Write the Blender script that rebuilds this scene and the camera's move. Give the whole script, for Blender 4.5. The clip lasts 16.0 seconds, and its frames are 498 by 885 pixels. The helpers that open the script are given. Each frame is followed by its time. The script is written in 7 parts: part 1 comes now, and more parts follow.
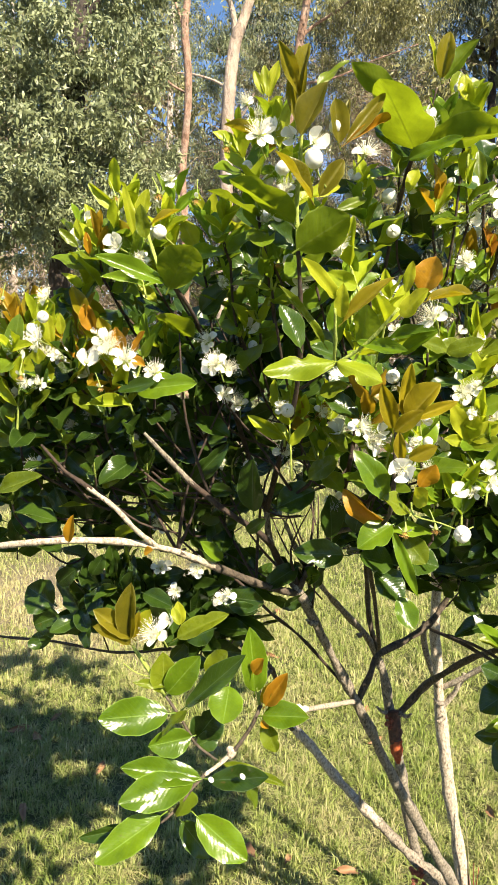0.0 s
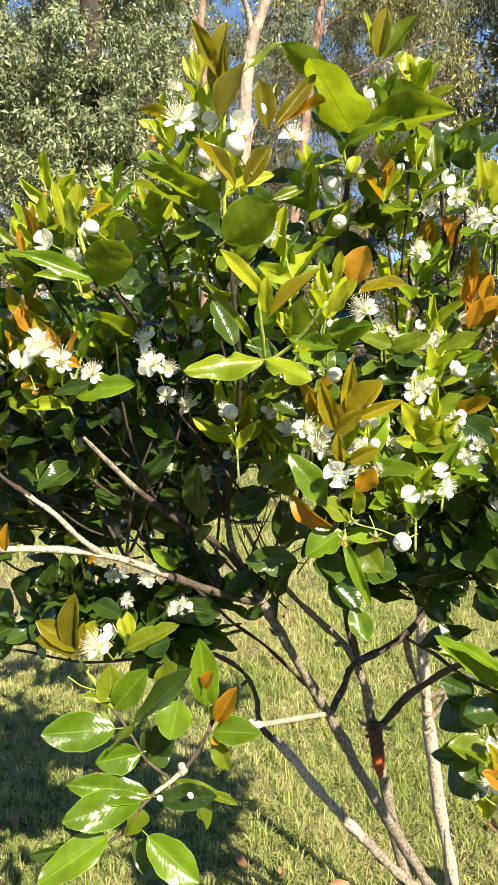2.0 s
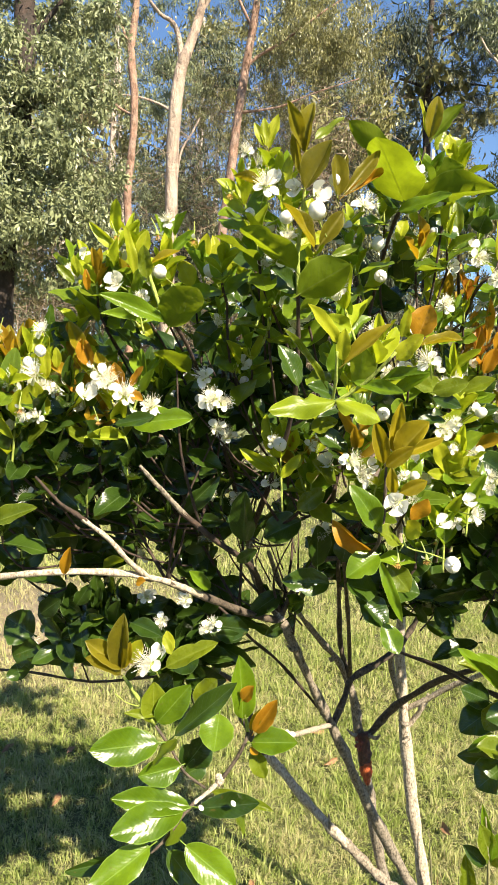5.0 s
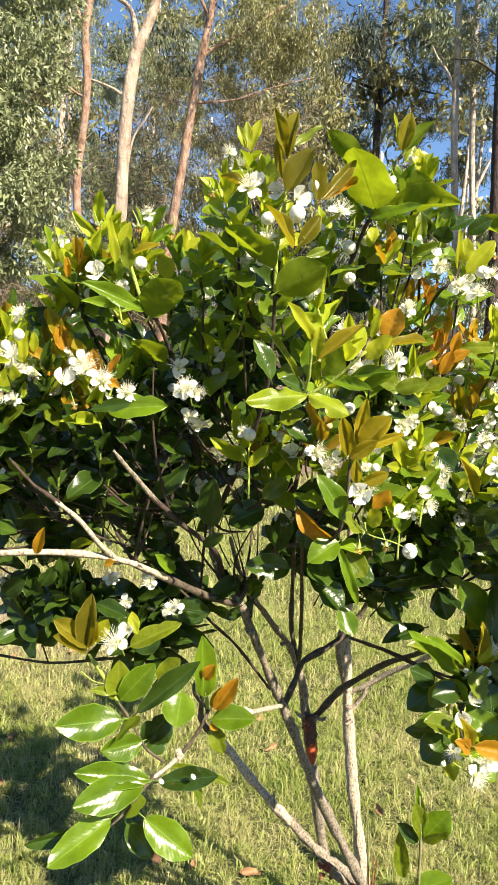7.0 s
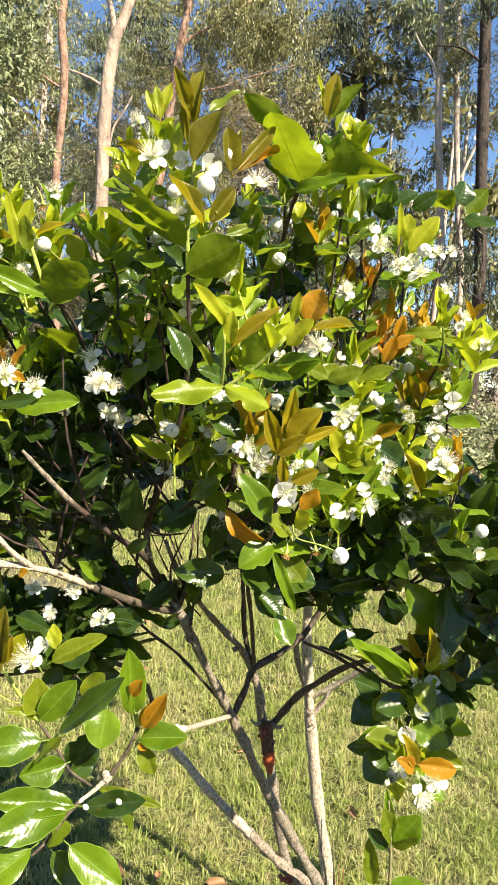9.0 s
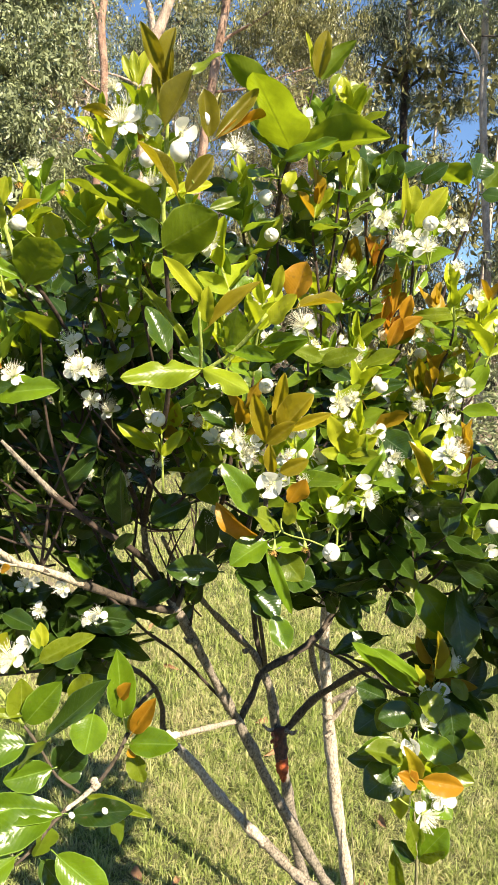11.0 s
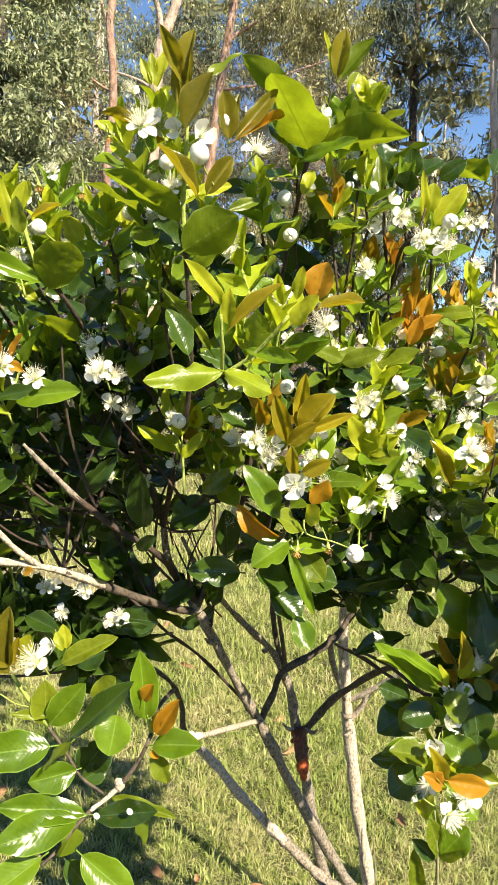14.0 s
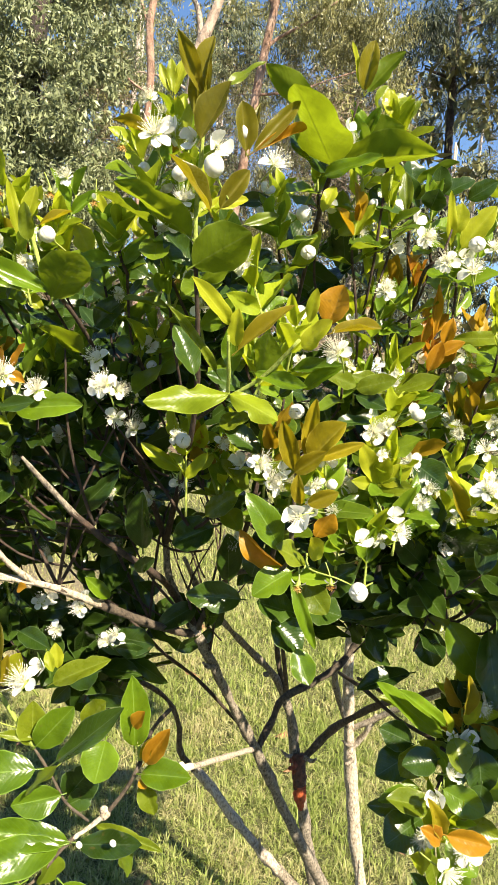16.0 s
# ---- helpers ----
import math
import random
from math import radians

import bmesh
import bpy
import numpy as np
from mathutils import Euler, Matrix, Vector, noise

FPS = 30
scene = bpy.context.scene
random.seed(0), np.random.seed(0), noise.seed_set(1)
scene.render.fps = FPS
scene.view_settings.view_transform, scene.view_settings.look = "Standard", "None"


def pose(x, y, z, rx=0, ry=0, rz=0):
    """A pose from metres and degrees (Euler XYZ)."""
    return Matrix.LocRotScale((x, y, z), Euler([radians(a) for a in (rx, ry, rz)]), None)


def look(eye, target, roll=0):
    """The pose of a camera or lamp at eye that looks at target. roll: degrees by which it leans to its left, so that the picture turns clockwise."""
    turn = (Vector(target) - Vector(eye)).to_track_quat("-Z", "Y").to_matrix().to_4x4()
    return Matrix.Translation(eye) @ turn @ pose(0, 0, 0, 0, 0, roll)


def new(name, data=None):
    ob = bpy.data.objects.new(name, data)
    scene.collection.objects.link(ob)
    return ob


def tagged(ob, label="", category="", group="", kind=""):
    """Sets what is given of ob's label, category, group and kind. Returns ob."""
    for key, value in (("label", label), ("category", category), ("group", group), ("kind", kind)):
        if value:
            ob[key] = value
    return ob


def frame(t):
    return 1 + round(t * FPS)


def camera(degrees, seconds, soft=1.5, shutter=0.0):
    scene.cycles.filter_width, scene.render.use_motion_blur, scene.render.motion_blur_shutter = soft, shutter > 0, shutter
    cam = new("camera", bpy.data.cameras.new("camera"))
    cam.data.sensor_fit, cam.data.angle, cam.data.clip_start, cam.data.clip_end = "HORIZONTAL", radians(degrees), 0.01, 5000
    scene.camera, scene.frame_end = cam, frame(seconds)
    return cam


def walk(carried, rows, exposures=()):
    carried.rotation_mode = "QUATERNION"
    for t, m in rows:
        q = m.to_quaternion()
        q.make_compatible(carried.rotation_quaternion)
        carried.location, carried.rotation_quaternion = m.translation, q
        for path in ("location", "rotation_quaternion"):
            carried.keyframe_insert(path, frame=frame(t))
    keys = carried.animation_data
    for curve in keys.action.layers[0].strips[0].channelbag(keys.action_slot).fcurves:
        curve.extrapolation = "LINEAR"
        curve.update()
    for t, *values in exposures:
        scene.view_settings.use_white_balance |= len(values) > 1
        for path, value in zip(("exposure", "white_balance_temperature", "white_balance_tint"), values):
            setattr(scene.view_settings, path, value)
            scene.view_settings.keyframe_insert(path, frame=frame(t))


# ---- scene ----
cam = camera(38.3, 16.0, soft=0.75)
PATH = [
    (0, (0.051, -0.058, 1.503), (-0.045, 1.927, 1.286), 1.3),
    (0.5, (0.1, -0.047, 1.503), (-0.004, 1.939, 1.285), 1.0),
    (1, (0.14, -0.029, 1.5), (0.025, 1.956, 1.283), 0.8),
    (1.5, (0.16, -0.014, 1.502), (0.025, 1.97, 1.287), 0.7),
    (2, (0.162, -0.004, 1.501), (-0.007, 1.977, 1.289), 0.5),
    (2.5, (0.158, -0.009, 1.503), (-0.025, 1.972, 1.298), 0.5),
    (3, (0.14, -0.017, 1.509), (-0.059, 1.963, 1.311), 0.5),
    (3.2, (0.13, -0.019, 1.511), (-0.071, 1.961, 1.316), 0.5),
    (5.3, (-0.043, -0.094, 1.527), (0.062, 1.897, 1.372), 2.2),
    (5.5, (-0.049, -0.086, 1.529), (0.071, 1.904, 1.372), 2.3),
    (6, (-0.067, -0.108, 1.527), (0.124, 1.877, 1.367), 3.4),
    (6.5, (-0.084, -0.122, 1.529), (0.129, 1.86, 1.367), 4.2),
    (7, (-0.074, -0.134, 1.519), (0.162, 1.845, 1.352), 4.3),
    (7.5, (-0.065, -0.135, 1.514), (0.219, 1.837, 1.34), 4.4),
    (8, (-0.05, -0.114, 1.518), (0.252, 1.855, 1.337), 4.4),
    (8.5, (-0.001, -0.081, 1.524), (0.297, 1.888, 1.338), 3.9),
    (9, (0.032, -0.058, 1.523), (0.292, 1.916, 1.337), 3.4),
    (9.2, (0.047, -0.054, 1.522), (0.283, 1.924, 1.337), 3.0),
    (11.3, (0.112, 0.026, 1.505), (0.224, 2.013, 1.31), 2.2),
    (11.5, (0.101, 0.042, 1.505), (0.203, 2.03, 1.303), 1.6),
    (12, (0.081, 0.032, 1.503), (0.186, 2.018, 1.291), 1.9),
    (12.5, (0.107, 0.014, 1.504), (0.218, 2.0, 1.291), 1.6),
    (13, (0.117, 0.01, 1.508), (0.244, 1.995, 1.296), 1.7),
    (13.5, (0.112, 0.0, 1.509), (0.249, 1.985, 1.301), 1.8),
    (14, (0.099, -0.001, 1.51), (0.205, 1.986, 1.31), 2.2),
    (14.5, (0.081, 0.022, 1.523), (0.134, 2.012, 1.328), 3.8),
    (15, (0.111, 0.029, 1.526), (0.157, 2.018, 1.325), 3.9),
    (15.5, (0.102, 0.026, 1.529), (0.143, 2.016, 1.332), 4.4),
    (16, (0.117, 0.04, 1.532), (0.166, 2.03, 1.34), 4.8),
]
walk(cam, [(t, look(eye, target, roll)) for t, eye, target, roll in PATH])

# ---- daylight: morning sun over the viewer's right shoulder ----
SUN_EL, SUN_AZ = 41.0, 145.0
sun_data = bpy.data.lights.new("sun", "SUN")
sun_data.energy, sun_data.angle, sun_data.color = 5.0, radians(0.6), (1.0, 0.873, 0.66)
sun = new("sun", sun_data)
toward = Vector((math.sin(radians(SUN_AZ)) * math.cos(radians(SUN_EL)), math.cos(radians(SUN_AZ)) * math.cos(radians(SUN_EL)), math.sin(radians(SUN_EL))))
sun.matrix_world = look(toward * 60, (0, 0, 0))
world = bpy.data.worlds.new("sky")
world.use_nodes = True
scene.world = world
wn = world.node_tree
sky = wn.nodes.new("ShaderNodeTexSky")
sky.sky_type, sky.sun_disc = "NISHITA", False
sky.sun_elevation, sky.sun_rotation = radians(SUN_EL), radians(SUN_AZ)
sky.altitude, sky.air_density, sky.dust_density, sky.ozone_density = 100, 1.0, 0.0, 5.5
wn.nodes["Background"].inputs["Strength"].default_value = 0.063
wn.links.new(sky.outputs["Color"], wn.nodes["Background"].inputs["Color"])
scene.view_settings.exposure = 1.645

# ---- materials ----
def material(name):
    m = bpy.data.materials.new(name)
    m.use_nodes = True
    return m, m.node_tree.nodes, m.node_tree.links, m.node_tree.nodes["Principled BSDF"]


def ramp(nodes, stops):
    r = nodes.new("ShaderNodeValToRGB")
    while len(r.color_ramp.elements) < len(stops):
        r.color_ramp.elements.new(0.5)
    for e, (p, c) in zip(r.color_ramp.elements, stops):
        e.position, e.color = p, (*c, 1)
    return r


def tex(nodes, links, scale, detail=3.0, rough=0.6, coord=None, kind="ShaderNodeTexNoise"):
    n = nodes.new(kind)
    n.inputs["Scale"].default_value = scale
    if kind == "ShaderNodeTexNoise":
        n.inputs["Detail"].default_value, n.inputs["Roughness"].default_value = detail, rough
    if coord is not None:
        links.new(coord, n.inputs["Vector"])
    return n


def mixed(nodes, links, a, b, fac, blend="MIX"):
    """Colour a and b (sockets or tuples) mixed by fac (socket or number)."""
    n = nodes.new("ShaderNodeMix")
    n.data_type, n.blend_type = "RGBA", blend
    for socket, v in ((n.inputs[0], fac), (n.inputs[6], a), (n.inputs[7], b)):
        if isinstance(v, tuple):
            socket.default_value = (*v, 1)
        elif isinstance(v, (int, float)):
            socket.default_value = v
        else:
            links.new(v, socket)
    return n.outputs[2]


def math_node(nodes, links, op, a, b=0.0, c=0.0):
    n = nodes.new("ShaderNodeMath")
    n.operation = op
    for socket, v in zip(n.inputs, (a, b, c)):
        if isinstance(v, (int, float)):
            socket.default_value = v
        else:
            links.new(v, socket)
    return n.outputs[0]


def leaf_material(name, dark, light, passed, gloss, thin, island=False, spec=0.40):
    """A leathery leaf: midrib and side veins along its own u, v; light shines through it in part."""
    m, nodes, links, bsdf = material(name)
    uv = nodes.new("ShaderNodeUVMap").outputs[0]
    sep = nodes.new("ShaderNodeSeparateXYZ")
    links.new(uv, sep.inputs[0])
    along, across = sep.outputs[0], math_node(nodes, links, "ABSOLUTE", math_node(nodes, links, "SUBTRACT", sep.outputs[1], 0.5))
    if island:
        pick = nodes.new("ShaderNodeNewGeometry").outputs["Random Per Island"]
    else:
        pick = nodes.new("ShaderNodeObjectInfo").outputs["Random"]
    pos = nodes.new("ShaderNodeNewGeometry").outputs["Position"]
    blotch = tex(nodes, links, 38, 4, 0.65, pos)
    fine = tex(nodes, links, 420, 3, 0.7, pos)
    base = mixed(nodes, links, dark, light, math_node(nodes, links, "ADD", math_node(nodes, links, "MULTIPLY", pick, 0.60), math_node(nodes, links, "MULTIPLY_ADD", blotch.outputs[0], 1.1, -0.32)))
    rib = math_node(nodes, links, "LESS_THAN", across, 0.016)
    vein_at = math_node(nodes, links, "SINE", math_node(nodes, links, "MULTIPLY", math_node(nodes, links, "SUBTRACT", along, math_node(nodes, links, "MULTIPLY", across, 0.5)), 84.0))
    vein = math_node(nodes, links, "GREATER_THAN", vein_at, 0.93)
    lines = math_node(nodes, links, "ADD", math_node(nodes, links, "MULTIPLY", rib, 0.45), math_node(nodes, links, "ADD", math_node(nodes, links, "MULTIPLY", vein, 0.16), math_node(nodes, links, "MULTIPLY", math_node(nodes, links, "GREATER_THAN", across, 0.472), 0.5)))
    pale = tuple(min(1.0, 1.6 * c + 0.05) for c in light)
    base = mixed(nodes, links, base, pale, lines)
    spots = ramp(nodes, [(0.70, (0, 0, 0)), (0.76, (1, 1, 1))])
    links.new(tex(nodes, links, 95, 2, 0.5, pos).outputs[0], spots.inputs[0])
    base = mixed(nodes, links, base, (0.10, 0.075, 0.02), math_node(nodes, links, "MULTIPLY", spots.outputs[0], 0.55))
    links.new(base, bsdf.inputs["Base Color"])
    rough = math_node(nodes, links, "ADD", gloss, math_node(nodes, links, "MULTIPLY", blotch.outputs[0], 0.15))
    links.new(rough, bsdf.inputs["Roughness"])
    bsdf.inputs["IOR"].default_value = 1.45
    bsdf.inputs["Specular IOR Level"].default_value = spec
    bump = nodes.new("ShaderNodeBump")
    bump.inputs["Strength"].default_value, bump.inputs["Distance"].default_value = 0.6, 0.0014
    height = math_node(nodes, links, "ADD", math_node(nodes, links, "MULTIPLY", vein_at, -0.045), math_node(nodes, links, "ADD", math_node(nodes, links, "MULTIPLY", fine.outputs[0], 0.15), blotch.outputs[0]))
    links.new(height, bump.inputs["Height"])
    links.new(bump.outputs[0], bsdf.inputs["Normal"])
    glow = nodes.new("ShaderNodeBsdfTranslucent")
    shine = mixed(nodes, links, tuple(0.55 * c for c in passed), tuple(1.2 * c for c in passed), math_node(nodes, links, "MULTIPLY_ADD", blotch.outputs[0], 1.6, -0.3))
    links.new(mixed(nodes, links, shine, tuple(0.45 * c for c in passed), math_node(nodes, links, "ADD", math_node(nodes, links, "MULTIPLY", rib, 0.7), math_node(nodes, links, "MULTIPLY", vein, 0.3))), glow.inputs[0])
    mix = nodes.new("ShaderNodeMixShader")
    mix.inputs[0].default_value = thin
    links.new(bsdf.outputs[0], mix.inputs[1])
    links.new(glow.outputs[0], mix.inputs[2])
    links.new(mix.outputs[0], nodes["Material Output"].inputs[0])
    return m


LEAF = {
    # m also stands in for leaves that are only dark by shade
    "m": leaf_material("mature_and_shade_leaf", (0.009, 0.025, 0.004), (0.040, 0.076, 0.008), (0.12, 0.21, 0.010), 0.15, 0.20, spec=0.48),
    "g": leaf_material("green_leaf", (0.055, 0.088, 0.006), (0.150, 0.188, 0.010), (0.40, 0.46, 0.016), 0.20, 0.34),
    "u": leaf_material("leaf_underside", (0.066, 0.108, 0.006), (0.138, 0.182, 0.010), (0.35, 0.45, 0.012), 0.24, 0.44, spec=0.4),
    "v": leaf_material("bright_leaf", (0.040, 0.084, 0.004), (0.118, 0.196, 0.008), (0.35, 0.48, 0.012), 0.17, 0.32, spec=0.46),
    "y": leaf_material("young_leaf", (0.175, 0.222, 0.010), (0.370, 0.385, 0.018), (0.64, 0.66, 0.02), 0.26, 0.45),
    "b": leaf_material("bronze_leaf", (0.130, 0.106, 0.007), (0.285, 0.235, 0.011), (0.60, 0.48, 0.012), 0.24, 0.42),
    "w": leaf_material("olive_bronze_leaf", (0.075, 0.070, 0.006), (0.165, 0.145, 0.010), (0.46, 0.38, 0.012), 0.22, 0.40),
    "l": leaf_material("fresh_lobed_leaf", (0.120, 0.175, 0.008), (0.255, 0.315, 0.014), (0.54, 0.64, 0.02), 0.26, 0.40),
    "o": leaf_material("orange_leaf", (0.250, 0.105, 0.008), (0.420, 0.225, 0.011), (0.70, 0.38, 0.012), 0.28, 0.40),
}
# mature leaf green taken darker, so the crown's shade sits in the colour
FOLIAGE = leaf_material("shade_dark_inner_leaf", (0.005, 0.016, 0.003), (0.044, 0.082, 0.009), (0.14, 0.22, 0.011), 0.12, 0.22, island=True, spec=0.5)
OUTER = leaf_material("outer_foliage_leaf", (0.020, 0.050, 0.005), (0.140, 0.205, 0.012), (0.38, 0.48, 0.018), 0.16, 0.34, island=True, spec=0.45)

TIP = {
    "y": leaf_material("young_tip_leaf", (0.165, 0.235, 0.010), (0.400, 0.450, 0.020), (0.62, 0.70, 0.02), 0.30, 0.42, island=True),
    "b": leaf_material("bronze_tip_leaf", (0.150, 0.105, 0.009), (0.350, 0.225, 0.012), (0.60, 0.37, 0.013), 0.30, 0.40, island=True),
    "o": leaf_material("orange_tip_leaf", (0.220, 0.070, 0.009), (0.360, 0.165, 0.010), (0.64, 0.27, 0.012), 0.28, 0.40, island=True),
    "g": leaf_material("fresh_tip_leaf", (0.060, 0.125, 0.008), (0.180, 0.270, 0.016), (0.42, 0.58, 0.03), 0.16, 0.36, island=True),
}


def bark_material(name, dark, light, scale, patch=(0.55, 0.5, 0.43), patchy=0.35):
    m, nodes, links, bsdf = material(name)
    pos = nodes.new("ShaderNodeNewGeometry").outputs["Position"]
    stretch = nodes.new("ShaderNodeMapping")
    stretch.inputs["Scale"].default_value = (1, 1, 0.55)
    links.new(pos, stretch.inputs[0])
    rough = tex(nodes, links, scale, 6, 0.7, stretch.outputs[0])
    big = tex(nodes, links, scale * 0.42, 5, 0.7, pos)
    cell = tex(nodes, links, scale * 0.8, coord=stretch.outputs[0], kind="ShaderNodeTexVoronoi")
    tone = ramp(nodes, [(0.36, dark), (0.60, light)])
    links.new(rough.outputs[0], tone.inputs[0])
    lich = ramp(nodes, [(0.46, (0, 0, 0)), (0.68, (1, 1, 1))])
    links.new(big.outputs[0], lich.inputs[0])
    col = mixed(nodes, links, tone.outputs[0], patch, math_node(nodes, links, "MULTIPLY", lich.outputs[0], patchy))
    links.new(col, bsdf.inputs["Base Color"])
    bsdf.inputs["Roughness"].default_value = 0.85
    bump = nodes.new("ShaderNodeBump")
    bump.inputs["Strength"].default_value, bump.inputs["Distance"].default_value = 1.0, 0.5 / scale
    links.new(math_node(nodes, links, "ADD", rough.outputs[0], math_node(nodes, links, "MULTIPLY", cell.outputs[0], 0.4)), bump.inputs["Height"])
    links.new(bump.outputs[0], bsdf.inputs["Normal"])
    return m


BARK = {
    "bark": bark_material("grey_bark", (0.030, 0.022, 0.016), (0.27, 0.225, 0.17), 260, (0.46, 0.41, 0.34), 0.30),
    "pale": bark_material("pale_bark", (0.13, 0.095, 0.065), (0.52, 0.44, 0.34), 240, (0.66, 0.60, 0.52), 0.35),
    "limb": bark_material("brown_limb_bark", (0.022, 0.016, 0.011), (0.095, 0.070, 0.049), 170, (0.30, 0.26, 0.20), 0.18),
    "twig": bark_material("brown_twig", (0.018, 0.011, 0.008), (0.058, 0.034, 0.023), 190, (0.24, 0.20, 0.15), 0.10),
    "green": bark_material("green_twig", (0.20, 0.26, 0.04), (0.34, 0.40, 0.08), 160, patchy=0.0),
    "sap": bark_material("sapling_bark", (0.10, 0.10, 0.04), (0.24, 0.22, 0.10), 160, patchy=0.1),
    "sawn": bark_material("fresh_sawn_wood", (0.62, 0.54, 0.42), (0.82, 0.77, 0.66), 180, patchy=0.0),
    "scar": bark_material("red_scar_bark", (0.09, 0.018, 0.012), (0.26, 0.07, 0.035), 190, patchy=0.05),
    "cut": bark_material("rusty_dead_wood", (0.20, 0.030, 0.010), (0.44, 0.095, 0.022), 160, patchy=0.05),
    "dead": bark_material("dark_dead_wood", (0.035, 0.018, 0.012), (0.13, 0.05, 0.03), 150, patchy=0.05),
    "gum_pink": bark_material("pinkish_gum_bark", (0.25, 0.185, 0.145), (0.47, 0.37, 0.30), 5, (0.24, 0.20, 0.17), 0.45),
    "gum_red": bark_material("reddish_gum_bark", (0.12, 0.065, 0.042), (0.37, 0.225, 0.160), 9, (0.34, 0.27, 0.22), 0.6),
    "gum_dark": bark_material("dark_rough_bark", (0.016, 0.012, 0.010), (0.050, 0.037, 0.030), 12, (0.10, 0.05, 0.036), 0.35),
    "gum_grey": bark_material("grey_gum_bark", (0.24, 0.195, 0.165), (0.52, 0.44, 0.375), 8, (0.58, 0.50, 0.43), 0.4),
}


def plain_material(name, a, b, scale, rough, thin=0.0, island=False, sheen=0.0):
    m, nodes, links, bsdf = material(name)
    pos = nodes.new("ShaderNodeNewGeometry")
    n = tex(nodes, links, scale, 4, 0.6, pos.outputs["Position"])
    fac = math_node(nodes, links, "ADD", math_node(nodes, links, "MULTIPLY", n.outputs[0], 0.5), math_node(nodes, links, "MULTIPLY", pos.outputs["Random Per Island"], 0.55)) if island else n.outputs[0]
    col = mixed(nodes, links, a, b, fac)
    links.new(col, bsdf.inputs["Base Color"])
    bsdf.inputs["Roughness"].default_value = rough
    if thin:
        glow = nodes.new("ShaderNodeBsdfTranslucent")
        links.new(col, glow.inputs[0])
        mix = nodes.new("ShaderNodeMixShader")
        mix.inputs[0].default_value = thin
        links.new(bsdf.outputs[0], mix.inputs[1])
        links.new(glow.outputs[0], mix.inputs[2])
        links.new(mix.outputs[0], nodes["Material Output"].inputs[0])
    return m


PETAL = plain_material("white_petal", (0.76, 0.76, 0.70), (0.86, 0.86, 0.82), 300, 0.55, 0.3)
STAMEN = plain_material("pale_stamen", (0.82, 0.80, 0.64), (0.90, 0.88, 0.76), 400, 0.6, 0.2)
DRY_STAMEN = plain_material("dry_stamen", (0.45, 0.22, 0.05), (0.70, 0.42, 0.12), 400, 0.7)
CALYX = plain_material("green_calyx", (0.24, 0.32, 0.05), (0.42, 0.48, 0.12), 300, 0.5, 0.2)

# ---- building helpers ----
def mesh_from(name, verts, faces, uvs=None, smooth=False):
    me = bpy.data.meshes.new(name)
    me.from_pydata([tuple(v) for v in verts], [], [tuple(f) for f in faces])
    if uvs is not None:
        layer = me.uv_layers.new(name="UVMap")
        idx = np.empty(len(me.loops), dtype=np.int32)
        me.loops.foreach_get("vertex_index", idx)
        layer.data.foreach_set("uv", np.asarray(uvs, dtype=np.float32)[idx].ravel())
    if smooth:
        me.polygons.foreach_set("use_smooth", [True] * len(me.polygons))
    me.update()
    return me


def part(name, me, mat, parent, label="", m=None):
    """One mesh object under a thing or a part, given in world coordinates (or at the pose m)."""
    if mat is not None and not me.materials:
        me.materials.append(mat)
    ob = new(name, me)
    if m is not None:
        ob.matrix_basis = m
    if parent is not None:
        ob.parent = parent
        ob.matrix_parent_inverse = Matrix.Translation(-ROOT.get(parent.name, Vector((0, 0, 0))))
    return tagged(ob, label) if label else ob


ROOT = {}


def thing(name, at, label, category, group=""):
    """An empty at a thing's base, to hold its parts."""
    ob = new(name)
    ob.empty_display_size = 0.1
    ob.location = at
    ROOT[ob.name] = Vector(at)
    return tagged(ob, label, category, group)


def tube(points, sides=9, rough=0.0, seed=0):
    """Vertices and faces of a closed, tapering tube along points (x, y, z, r), curved smoothly through them, with small knots."""
    rnd = random.Random(seed)
    p = np.array(points, float)
    if len(p) > 2:
        fine = []
        for i in range(len(p) - 1):
            a, b, c, d = p[max(i - 1, 0)], p[i], p[i + 1], p[min(i + 2, len(p) - 1)]
            for k in range(4):
                s = k / 4
                fine.append(0.5 * ((2 * b) + (c - a) * s + (2 * a - 5 * b + 4 * c - d) * s * s + (3 * b - a - 3 * c + d) * s ** 3))
        fine.append(p[-1])
        p = np.array(fine)
    verts, faces = [], []
    side = Vector((1, 0, 0))
    n = len(p)
    for i in range(n):
        d = Vector(p[min(i + 1, n - 1)][:3] - p[max(i - 1, 0)][:3]).normalized()
        side = (side - d * side.dot(d))
        if side.length < 1e-4:
            side = d.orthogonal()
        side.normalize()
        up = d.cross(side)
        ring = 1 + rough * rnd.uniform(-1, 1)
        for k in range(sides):
            a = 2 * math.pi * k / sides
            r = max(p[i][3], 0.0004) * ring * (1 + rough * rnd.uniform(-1, 1))
            verts.append(Vector(p[i][:3]) + (side * math.cos(a) + up * math.sin(a)) * r)
    for i in range(n - 1):
        for k in range(sides):
            a, b = i * sides + k, i * sides + (k + 1) % sides
            faces.append((a, b, b + sides, a + sides))
    faces.append(tuple(range(sides - 1, -1, -1)))
    faces.append(tuple((n - 1) * sides + k for k in range(sides)))
    return verts, faces


